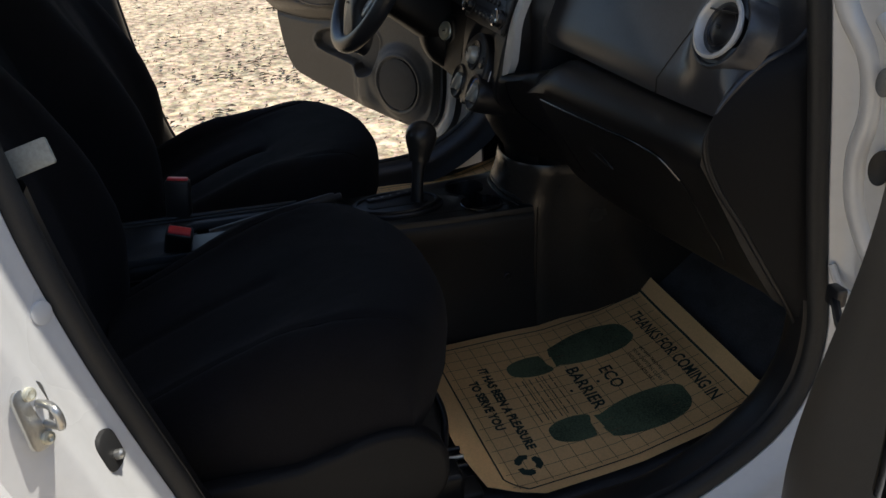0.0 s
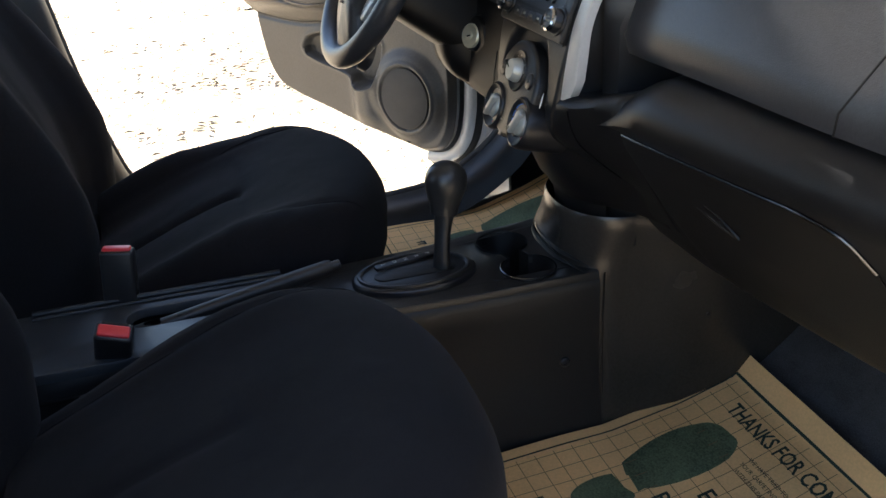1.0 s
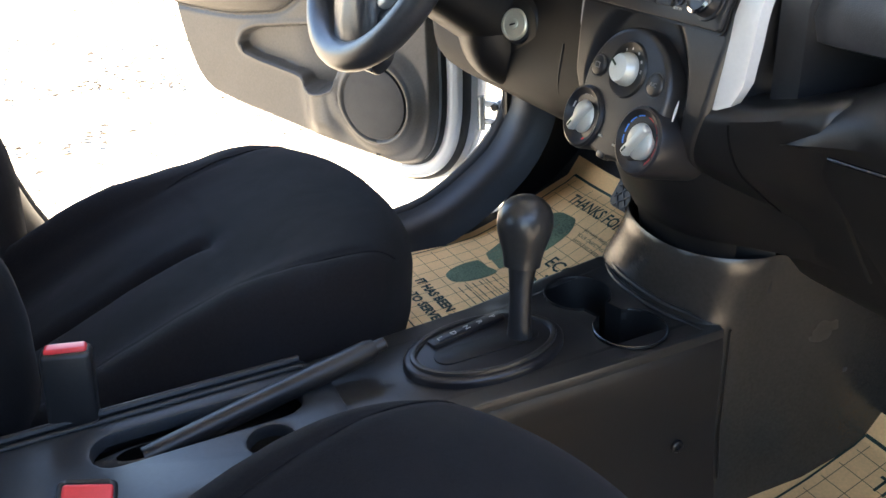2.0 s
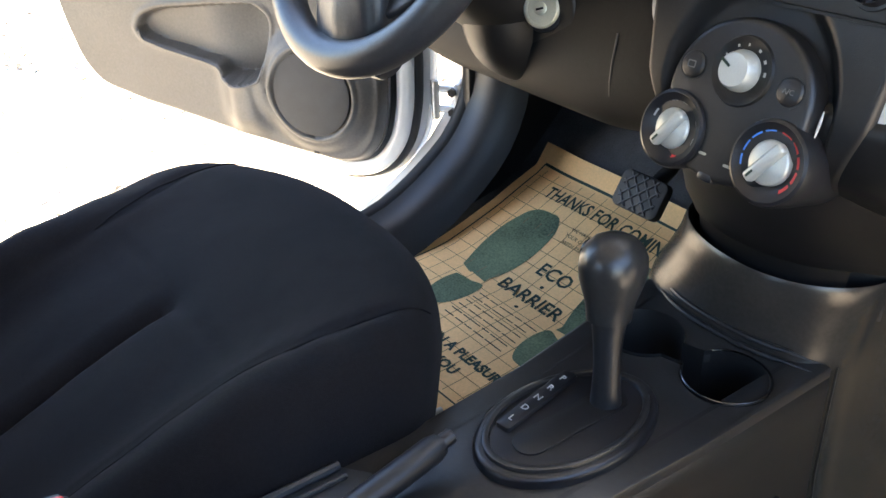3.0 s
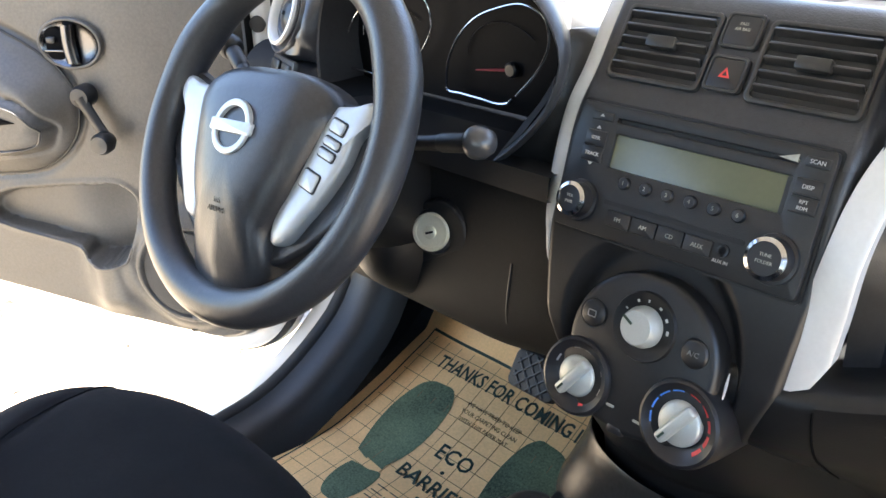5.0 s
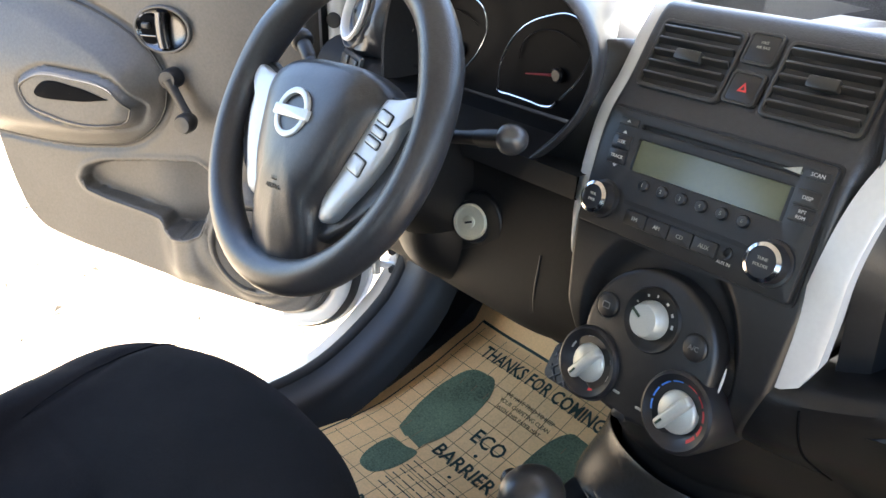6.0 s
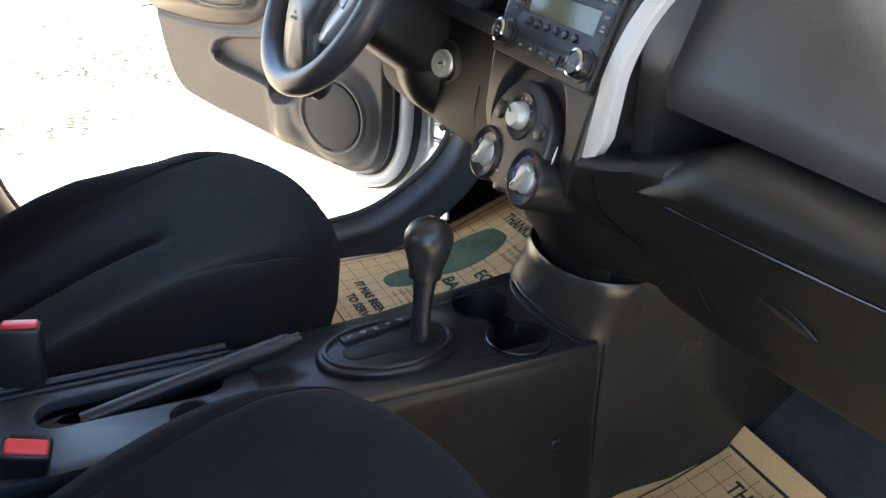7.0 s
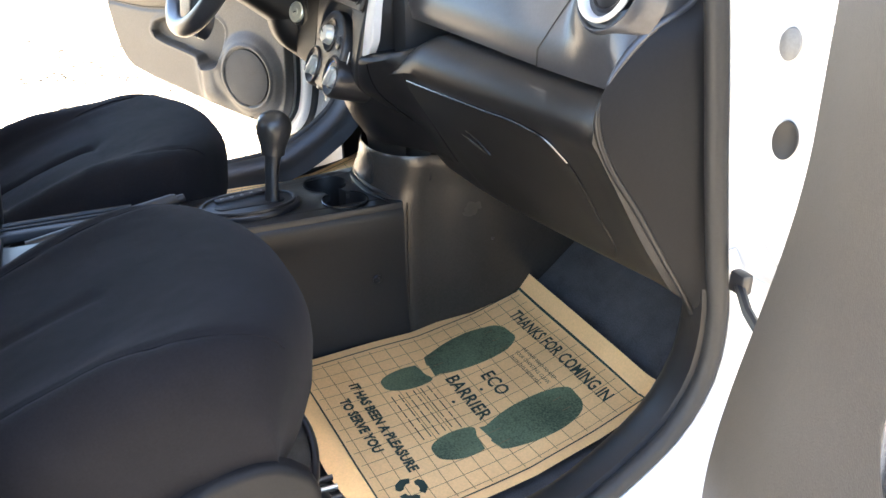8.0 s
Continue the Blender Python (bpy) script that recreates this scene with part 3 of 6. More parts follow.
    add("panel_seam", tube([(-0.165, y + 0.0004, z + 0.008) for y, z in spline(prof4, 50)[24:44]], 0.0011, 6), PLASTIC_DARK)
    # raised pod that carries the lock
    pod = [(-0.328, 0.786), (-0.300, 0.838), (-0.284, 0.868), (-0.258, 0.880), (-0.232, 0.868), (-0.226, 0.842), (-0.236, 0.815), (-0.262, 0.798), (-0.298, 0.788)]
    add("lock_pod", plate([(x, z) for x, z in spline(pod + pod[:1], 40)[:-1]], 0.026, bevel=0.003, seg=3, m=Matrix(((1, 0, 0, 0), (0.10, 0, -1, 0.066), (0, 1, 0, 0), (0, 0, 0, 1)))), PLASTIC_DARK)
    # round air vents, ringed in silver
    for at, r, turn in vents:
        m = frame_at(at, 22, turn)
        v = under(part("round_vent", lathe([(r + 0.017, -0.040), (r + 0.0135, -0.018), (r + 0.0115, -0.006), (r + 0.0095, -0.0025), (r + 0.0075, -0.0025), (r + 0.0055, -0.006), (r + 0.003, -0.009), (r, -0.010), (r - 0.003, -0.03)], 44, m, caps=False), PLASTIC_SOFT, None, "round swivelling air vent"), t)
        part("vent_ring", lathe([(r + 0.0015, 0.000), (r + 0.001, 0.004), (r - 0.002, 0.005), (r - 0.0055, 0.001), (r - 0.0075, -0.010)], 44, m, caps=False), SILVER, v, "silver ring")
        part("vent_ball", lathe([(r - 0.007, -0.018), (r * 0.8, -0.009), (r * 0.62, -0.004), (r * 0.56, -0.006), (r * 0.30, -0.001), (0.0005, 0.001)], 36, m), PLASTIC_GLOSS, v)
        part("vent_slat", box((r * 1.3, 0.0022, 0.006), (0, 0.018, -0.004), 0.001, m=m @ pose(0, 0, 0, 15)), PLASTIC, v)
        part("vent_tab", box((0.008, 0.006, 0.006), (0, 0, 0.001), 0.002, m=m), PLASTIC_SATIN, v)
    # small switch panel under the driver's vent
    m = frame_at((-0.600, 0.078, 0.948), 16, -16)
    sp = under(part("switch_panel", plate(round_rect(0.078, 0.026, 0.004), 0.006, bevel=0.0015, m=m), PLASTIC_GLOSS, None, "small black switch panel"), t)
    for sx in (-0.019, 0.019):
        part("switch", box((0.028, 0.015, 0.006), (sx, 0, 0.007), 0.002, m=m), PLASTIC_SATIN, sp, "blank switch")
    # instrument hood: an arch drawn back from the cluster
    arch = [(-0.525, 0.935), (-0.532, 0.99), (-0.515, 1.045), (-0.475, 1.085), (-0.42, 1.108), (-0.35, 1.112), (-0.27, 1.110), (-0.19, 1.098), (-0.140, 1.070), (-0.119, 1.035), (-0.128, 0.995), (-0.155, 0.960), (-0.190, 0.930)]
    a = spline(arch, 50)

    def hoodrow(y, grow, dz, right=None):
        # behind its rim the hood narrows on the side of the stack
        return [(-0.348 + (x + 0.348) * (right if right and x > -0.348 else grow), y + 0.10 * (z - 1.02) + 0.055 * float(smooth(-0.40, -0.54, x)) * float(smooth(0.16, 0.05, y)), 1.0 + (z - 1.0) * grow + dz) for x, z in a]
    rows = [hoodrow(*r) for r in ((0.20, 1.06, 0.0, 0.42), (0.15, 1.055, 0.0, 0.595), (0.10, 1.05, 0.0, 0.765), (0.065, 1.035, 0.0, 0.895), (0.042, 1.025, 0.0, 0.972), (0.035, 1.02, 0.0, 0.988), (0.028, 1.0, 0.0, 0.995),
                                  (0.024, 0.98, 0.0, 0.988), (0.026, 0.965, 0.0, 0.975), (0.04, 0.955, 0.0, 0.938), (0.06, 0.945, 0.0, 0.875), (0.10, 0.938, 0.0, 0.745), (0.13, 0.93, 0.0, 0.64))]
    add("instrument_hood", grid(rows), PLASTIC_HOOD, "arched hood over the instruments")
    sh = [[(x, 0.022 + 0.10 * (z - 1.02), z) for x in np.linspace(-0.545, -0.120, 18)] for z in (0.915, 0.922, 0.932, 0.937)] + [[(x, 0.13, 0.934) for x in np.linspace(-0.545, -0.120, 18)]]
    sh = [[(x, 0.060, 0.905) for x in np.linspace(-0.545, -0.120, 18)]] + sh
    add("hood_sill", grid(sh), PLASTIC_DARK)
    # dark flank that runs down from the hood's rim beside the stack
    rows = []
    for f in np.linspace(0, 1, 14):
        top = 1.046 - 0.012 * float(smooth(0.2, 0.8, f))
        col = []
        for z in np.linspace(0.895, top, 18):
            x0 = float(np.interp(z, [0.895, 0.93, 0.96, 0.995, 1.05], [-0.235, -0.205, -0.170, -0.148, -0.150]))
            y0 = float(np.interp(z, [0.895, 0.92, 0.95, 0.97, 1.0, 1.05], [0.040, 0.036, 0.034, 0.038, 0.048, 0.070]))
            y1 = float(np.interp(z, [0.895, 0.92, 0.95, 1.0, 1.04], [0.040, 0.036, 0.040, 0.057, 0.082]))
            col.append((x0 + (-0.116 - x0) * f, y0 + (y1 - y0) * f + 0.008 * math.sin(math.pi * f), z))
        x1, y1, z1 = col[-1]
        rows.append(col + [(x1, y1 + 0.005, z1 + 0.003), (x1, y1 + 0.013, z1 + 0.003), (x1, y1 + 0.06, z1 - 0.004)])
    add("hood_flank", grid(rows), FASCIA, "dark flank beside the instrument hood")
    return on_fascia


ON_FASCIA = build_dash()


def build_cluster():
    t = thing("instrument_cluster", "dark twin-dial instrument cluster with silver rims", "instruments", (-0.36, 0.13, 1.0))

    def add(name, bm, mat, label=""):
        return under(part(name, bm, mat, None, label), t)
    up = Matrix(((1, 0, 0, 0), (0, 0, -1, 0.135), (0, 1, 0, 0), (0, 0, 0, 1)))
    add("face", plate([(-0.55, 0.94), (-0.215, 0.94), (-0.210, 1.03), (-0.225, 1.09), (-0.55, 1.09)], 0.003, m=up), DARK_CLEAR, "dark dial faces under clear cover")
    # each dial: flat below, an arched rim above, leaning to the right
    rim = [(-0.353, 0.957), (-0.350, 0.983), (-0.336, 1.010), (-0.313, 1.032), (-0.277, 1.048), (-0.240, 1.054), (-0.217, 1.044), (-0.211, 1.021), (-0.224, 0.994), (-0.252, 0.964)]
    foot = [(-0.256, 0.961), (-0.262, 0.955), (-0.271, 0.9525), (-0.300, 0.9530), (-0.330, 0.9540), (-0.3505, 0.9550), (-0.353, 0.9565)]
    for x0, wide in ((-0.353, 1.0), (-0.531, 1.10)):
        def at(x, y, z):
            return (x0 + (x + 0.353) * wide, y, z)
        add("dial_rim", tube([at(x, 0.118, z) for x, z in spline(rim, 60)], 0.0013, 8), CHROME, "thin bright dial rim")
        add("dial_rim", tube([at(x, 0.117, z) for x, z in spline(foot, 30)], 0.0018, 8), CHROME, "bright flat foot of the dial")
        add("dial_arc", tube([at(-0.279 + 0.052 * math.cos(w), 0.130, 0.996 + 0.036 * math.sin(w)) for w in np.linspace(radians(40), radians(185), 24)], 0.0006, 6), DARK_CHROME)
        add("needle", tube([at(-0.268, 0.128, 0.986), at(-0.318, 0.128, 0.979)], [0.0020, 0.0008], 6), NEEDLE_RED, "dim red needle")
        add("needle_cap", lathe([(0.008, 0), (0.008, 0.004), (0.006, 0.006)], 20, up @ pose(at(-0.268, 0, 0)[0], 0.986, 0.004)), PLASTIC_GLOSS)
    return t


build_cluster()


# ---- centre stack ----
RADIO = frame_at((0, 0.016, 0.926), 21)
UPPER = frame_at((0, 0.056, 1.013), 33)
CLIMATE = frame_at((0, 0.003, 0.819), 18)


def build_stack():
    t = thing("centre_stack", "matte black centre console stack with silver side trims", "centre stack", (0, 0.05, 0.9))

    def add(name, bm, mat, label=""):
        return under(part(name, bm, mat, None, label), t)
    face = [(0.30, 1.043), (0.20, 1.064), (0.150, 1.077), (0.122, 1.0835), (0.107, 1.083), (0.098, 1.076), (0.088, 1.062), (0.060, 1.018), (0.044, 0.998), (0.020, 0.934), (0.006, 0.890), (-0.002, 0.850), (-0.006, 0.815), (0.0, 0.785),
            (0.034, 0.752), (0.085, 0.715), (0.115, 0.668), (0.15, 0.645), (0.25, 0.64)]
    base = spline(face, 230)

    def half(y, z):
        # half width of the stack: waisted below, broad above
        return float(np.interp(z, [0.64, 0.72, 0.77, 0.83, 0.90, 1.0, 1.09], [0.060, 0.062, 0.084, 0.108, 0.117, 0.117, 0.116]))
    to_dials = CLIMATE.inverted()
    inward = -(CLIMATE.to_3x3() @ Vector((0, 0, 1)))

    def sunk(p):
        # arched hollow round the heater panel
        q = to_dials @ Vector(p)
        r = math.hypot(q.x / (0.078 if q.x < 0 else 0.0725), (q.y - 0.008) / 0.084)
        return Vector(p) + inward * (0.012 * float(smooth(1.12, 0.92, r)) * float(smooth(-0.045, -0.02, q.y)))
    rows = []
    for f in [-1.0, -1.0, -0.985, -0.96] + list(np.linspace(-0.94, 0.94, 130)) + [0.96, 0.985, 1.0, 1.0]:
        rows.append([sunk((f * half(y, z), y + (0.010 if abs(f) == 1 else (0.004 if abs(f) > 0.98 else (0.001 if abs(f) > 0.95 else 0))), z)) for y, z in base])
    rows[0] = [(x, y + 0.16, z) for x, y, z in rows[1]]
    rows[-1] = [(x, y + 0.16, z) for x, y, z in rows[-2]]
    # the face is split so its top takes a paler colour for falling daylight
    cut = max(i for i, p in enumerate(base) if p[1] > 0.990)
    add("fascia", grid([r[cut:] for r in rows]), PLASTIC, "matte black fascia")
    add("lit_upper_fascia", grid([r[:cut + 1] for r in rows]), PLASTIC_HOOD, "dark surround of the air vents, coloured paler for daylight")
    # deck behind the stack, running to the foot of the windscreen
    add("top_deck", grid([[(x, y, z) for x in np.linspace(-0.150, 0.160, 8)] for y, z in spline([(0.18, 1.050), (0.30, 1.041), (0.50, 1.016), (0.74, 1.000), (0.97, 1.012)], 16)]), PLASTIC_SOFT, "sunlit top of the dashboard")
    # rounded bowl under the heater panel, running down into the console
    rows = []
    for z, cx, a, b in ((0.664, -0.010, 0.0920, 0.0775), (0.676, -0.008, 0.098, 0.0850), (0.690, -0.004, 0.105, 0.097), (0.720, 0.002, 0.113, 0.112), (0.745, 0.006, 0.120, 0.121), (0.775, 0.008, 0.124, 0.127), (0.80, 0.008, 0.124, 0.128)):
        ring = [(cx + (a + 0.022) * math.copysign(abs(math.cos(w)) ** 0.85, math.cos(w)) if math.cos(w) < 0 else cx + a * math.cos(w), 0.13 - b * abs(math.sin(w)) ** 0.9) for w in np.linspace(math.pi, math.radians(318), 26)]
        fade = 0.006 * float(smooth(0.765, 0.80, z))
        for x, o in ((0.150, 0.004), (0.168, 0.002), (0.182, -0.001), (0.190, -0.006)):
            ring.append((x, ON_FASCIA(x, max(z, 0.652), 0.0)[1] - o + fade))
        rows.append([(x, y, z) for x, y in spline(ring, 60)])
    add("bowl", grid(rows), FASCIA, "smooth black lower stack")
    rows = []
    for z, a, b in ((0.622, 0.0840, 0.0690), (0.645, 0.0865, 0.0715), (0.658, 0.0885, 0.0740), (0.666, 0.0915, 0.0770)):
        ring = [(-0.010 + (a + 0.022 if math.cos(w) < 0 else a) * math.cos(w), 0.13 - b * abs(math.sin(w)) ** 0.9, z) for w in np.linspace(math.pi, radians(330), 40)]
        rows.append(ring)
    add("bowl_skirt", grid(rows), FASCIA, "black skirt running down into the collar")
    # shoulder that carries the stack's face across to the lower fascia
    fz, fy = zip(*sorted((z, y) for y, z in base if z < 0.90 and y < 0.12))

    def shoulder(x, z):
        y0 = float(np.interp(z, fz, fy)) + 0.0030
        rise = z + 0.055 * float(smooth(0.275, 0.125, x)) * float(smooth(0.76, 0.86, z))
        y1 = ON_FASCIA(x, min(z, 0.842), 0.0)[1] + 0.25 * max(0.0, rise - 0.835) * float(smooth(0.17, 0.22, x)) - 0.0015 + 0.012 * float(smooth(0.209, 0.224, x))
        k = float(smooth(half(0, z) - 0.004, 0.214, x))
        return (x, y0 + (y1 - y0) * k, z)

    def brow(x):
        return 0.842 + 0.034 * float(smooth(0.11, 0.27, x))
    rows = []
    for x in list(np.linspace(0.050, 0.205, 40)) + list(np.linspace(0.208, 0.232, 9)):
        col = [shoulder(x, 0.675 + (brow(x) - 0.012 - 0.675) * v) for v in np.linspace(0, 1, 26)]
        _, y0, z0 = col[-1]
        rows.append(col + [(x, y0 + 0.004, z0 + 0.006), (x, y0 + 0.012, z0 + 0.010), (x, y0 + 0.030, z0 + 0.012), (x, y0 + 0.110, z0 + 0.012)])
    add("shoulder", grid(rows), FASCIA, "smooth black shoulder below the silver trim")
    add("shoulder_seam", tube([(0.131, shoulder(0.131, z)[1] - 0.0004, z) for z in np.linspace(0.70, 0.828, 20)], 0.0010, 6), NICHE)
    # silver side trims: broad on the passenger's side where they show, swept out at the top
    inner = [(0.104, 0.003, 0.832), (0.103, 0.006, 0.868), (0.108, 0.012, 0.900), (0.119, 0.024, 0.945), (0.135, 0.048, 1.0), (0.152, 0.072, 1.04), (0.178, 0.105, 1.084)]
    outer = [(0.133, 0.011, 0.846), (0.137, 0.014, 0.885), (0.142, 0.018, 0.925), (0.152, 0.032, 0.965), (0.168, 0.057, 1.01), (0.185, 0.082, 1.045), (0.204, 0.110, 1.078)]
    rows = []
    for p, q in zip(spline(inner, 34), spline(outer, 34)):
        p, q = Vector(p), Vector(q)
        q = p + (q - p) * (0.66 + 0.30 * float(smooth(0.829, 0.850, p.z)))
        sweep = Vector((-0.012 * float(smooth(0.88, 1.0, p.z)), 0, 0))
        p, q = p + sweep, q + sweep
        back = Vector((0, 0.03, 0.005))
        rows.append([p + back, p + Vector((0.0005, 0.002, 0)), p + (q - p) * 0.06 + Vector((0, -0.0010, 0.0003)), p + (q - p) * 0.2 + Vector((0, -0.0016, 0.0005)), p + (q - p) * 0.5 + Vector((0, -0.0020, 0.0006)),
                     p + (q - p) * 0.8 + Vector((0, -0.0016, 0.0005)), p + (q - p) * 0.94 + Vector((0, -0.0010, 0.0003)), q, q + back * 0.4])
    add("side_trim", grid(rows, caps=True), SILVER, "curved silver trim strip")
    # on the driver's side only a narrow bright edge stands past the fascia
    pts = [(y, z) for y, z in base if 0.845 < z < 1.095 and y < 0.13]
    rows = []
    for y, z in spline(pts, 40):
        x = -half(y, z)
        w = 0.0015 + 0.0125 * float(smooth(0.845, 0.95, z))
        y += 0.010 * (1 - float(smooth(0.845, 0.875, z)))
        y += 0.006
        rows.append([(x + 0.001, y + 0.03, z), (x + 0.001, y - 0.001, z), (x - 0.001, y - 0.0015, z), (x - w * 0.6, y - 0.001, z), (x - w, y + 0.002, z), (x - w - 0.002, y + 0.012, z), (x - w - 0.002, y + 0.05, z)])
    add("side_trim", grid(rows, caps=True), SILVER, "narrow silver edge strip")
    # dark liner between the trim and the passenger's pad
    add("trim_liner", grid([[(0.128, 0.05, z), (0.15, 0.06 + max(0, (z - 0.93)) * 0.55, z), (0.17, 0.16, z)] for z in np.linspace(0.80, 1.08, 12)]), PLASTIC)
    # two air vents with slats and tabs
    for cx, w in ((-0.058, 0.078), (0.065, 0.078)):
        m = UPPER @ pose(cx, 0.038, 0)
        vf = add("vent_frame", plate(round_rect(w + 0.008, 0.064, 0.006), 0.005, [round_rect(w, 0.056, 0.004)], 0.0015, m=m @ pose(0, 0, -0.001)), PLASTIC_SATIN, "air vent surround")
        part("vent_well", plate(round_rect(w, 0.056, 0.004), 0.001, m=m @ pose(0, 0, 0.0005)), PLASTIC_DARK, vf)
        for k in range(5):
            part("vent_slat", box((w - 0.002, 0.0030, 0.011), (0, 0, 0), 0.0012, 2, m=m @ pose(0, -0.0215 + k * 0.0108, 0.002, -28)), PLASTIC_SATIN, vf)
        part("vent_tab", box((0.026, 0.010, 0.008), (0, 0.001, 0.006), 0.002, m=m), PLASTIC_SATIN, vf, "vent tab")
    # warning and airbag buttons between the vents
    for cy, nm in ((0.024, "hazard_button"), (0.058, "airbag_lamp")):
        m = UPPER @ pose(0.002, cy, 0)
        add("button_frame", plate(round_rect(0.031, 0.028, 0.004), 0.004, [round_rect(0.026, 0.023, 0.003)], 0.001, m=m), PLASTIC_SATIN)
        add(nm, plate(round_rect(0.026, 0.023, 0.003), 0.004, bevel=0.001, m=m @ pose(0, 0, -0.0005)), PLASTIC_GLOSS)
        if cy < 0.04:
            add("warning_triangle", plate([(-0.0045, -0.0035), (0.0045, -0.0035), (0, 0.0045)], 0.0006, [[(-0.0022, -0.0021), (0.0022, -0.0021), (0, 0.0018)]], m=m @ pose(0, 0, 0.0034)), INK_RED, "red warning triangle")
        else:
            for j, word in enumerate(("PASS", "AIR BAG")):
                under(writing(word, 0.0023, m @ pose(0, 0.005 - 0.0042 * j, 0.0034), LABEL_GREY, None), t)
    return t


build_stack()


def build_radio():
    t = thing("car_radio", "black car radio with a pale green display and two knobs", "radio", RADIO.translation)

    def add(name, bm, mat, label=""):
        return under(part(name, bm, mat, None, label), t)

    def text(s, h, x, y, z=0.0066, mat=INK_WHITE):
        under(writing(s, h, RADIO @ pose(x, y, z), mat, None), t)
    add("faceplate", plate(round_rect(0.212, 0.104, 0.004, 0, 0.028), 0.006, [round_rect(0.147, 0.027, 0.002, 0.006, 0.0445), round_rect(0.150, 0.0032, 0.0012, 0.006, 0.0685)], 0.0012, m=RADIO), PLASTIC, "matte black faceplate")
    add("seam", plate(round_rect(0.217, 0.109, 0.005, 0, 0.028), 0.0012, m=RADIO), PLASTIC_DARK)
    add("display", plate(round_rect(0.147, 0.027, 0.002, 0.006, 0.0445), 0.0025, m=RADIO), LCD, "unlit pale green display")
    add("display_end", plate(round_rect(0.004, 0.027, 0.001, 0.0775, 0.0445), 0.0032, m=RADIO), BLUE_GREY)
    add("disc_slot", plate(round_rect(0.150, 0.0036, 0.001, 0.006, 0.0685), 0.0014, m=RADIO), PLASTIC_DARK)
    for kx, r in ((-0.084, 0.0142), (0.084, 0.0155)):
        m = RADIO @ pose(kx, 0.0, 0.006)
        k = add("knob", lathe([(r + 0.003, 0), (r + 0.0025, 0.002), (r, 0.0025), (r - 0.0012, 0.013), (r - 0.002, 0.0145), (0.0005, 0.015)], 36, m), PLASTIC_GLOSS, "round black knob with a bright ring")
        part("knob_ring", lathe([(r - 0.0008, 0.0115), (r - 0.0004, 0.0145), (r - 0.0035, 0.0162), (r - 0.0038, 0.0145)], 36, m, caps=False), CHROME, k, "chrome knob ring")
        words = ("VOL", "PWR") if kx < 0 else ("TUNE", "FOLDER")
        for j, s in enumerate(words):
            writing(s, 0.0024, m @ pose(0, 0.0025 - 0.005 * j, 0.0154), LABEL_GREY, k)
    for k in range(6):
        m = RADIO @ pose(-0.047 + k * 0.0196, 0.0222, 0.006)
        pb = add("preset_button", lathe([(0.0052, 0), (0.0050, 0.002), (0.0042, 0.003), (0.0005, 0.0033)], 20, m), PLASTIC_GLOSS, "round preset button")
        writing(str(k + 1), 0.0032, m @ pose(0, 0, 0.0034), LABEL_GREY, pb)
    for k, s in enumerate(("FM", "AM", "CD", "AUX")):
        m = RADIO @ pose(-0.0435 + k * 0.0236, -0.0068, 0.005)
        sb = add("source_button", plate(round_rect(0.0228, 0.0125, 0.0012), 0.0035, bevel=0.0008, m=m), PLASTIC)
        writing(s, 0.0034, m @ pose(0, 0, 0.0037), LABEL_GREY, sb)
    add("button_groove", plate(round_rect(0.122, 0.0036, 0.001, 0.0, 0.0045), 0.0066, m=RADIO), PLASTIC_DARK)
    m = RADIO @ pose(0.047, -0.005, 0.006)
    add("aux_socket", lathe([(0.0052, 0), (0.0048, 0.0015), (0.0030, 0.0012), (0.0026, -0.002), (0.0003, -0.002)], 24, m), PLASTIC_GLOSS, "audio socket")
    text("AUX IN", 0.0026, 0.047, -0.0132)
    for s, x, y, w, h in (("SEEK", -0.084, 0.0515, 0.020, 0.0125), ("TRACK", -0.084, 0.0385, 0.020, 0.0125), ("DISP", 0.0925, 0.053, 0.020, 0.0115), ("RPT", 0.0925, 0.0405, 0.020, 0.0115), ("SCAN", 0.094, 0.0705, 0.018, 0.007)):
        add("side_button", plate(round_rect(w, h, 0.0012, x, y), 0.0072, bevel=0.0008, m=RADIO), PLASTIC_GLOSS if s in ("SEEK", "TRACK") else PLASTIC)
        text(s, 0.0030 if s != "RPT" else 0.0026, x, y + (0.0022 if s == "RPT" else 0), 0.0074)
        if s == "RPT":
            text("RDM", 0.0026, x, y - 0.0022, 0.0074)
    add("arrow", plate([(-0.0862, 0.0590), (-0.0818, 0.0590), (-0.084, 0.0615)], 0.0070, m=RADIO), INK_WHITE)
    add("arrow", plate([(-0.0862, 0.0318), (-0.084, 0.0295), (-0.0818, 0.0318)], 0.0070, m=RADIO), INK_WHITE)
    add("eject_button", plate(round_rect(0.021, 0.007, 0.001, -0.083, 0.0695), 0.0072, bevel=0.0008, m=RADIO), PLASTIC)
    add("eject_mark", plate([(-0.0852, 0.0690), (-0.0808, 0.0690), (-0.083, 0.0713)], 0.0075, m=RADIO), INK_WHITE)
    add("disc_mark", plate([(0.066, 0.0690), (0.080, 0.0680), (0.080, 0.0735)], 0.0068, m=RADIO), LABEL_GREY)


build_radio()


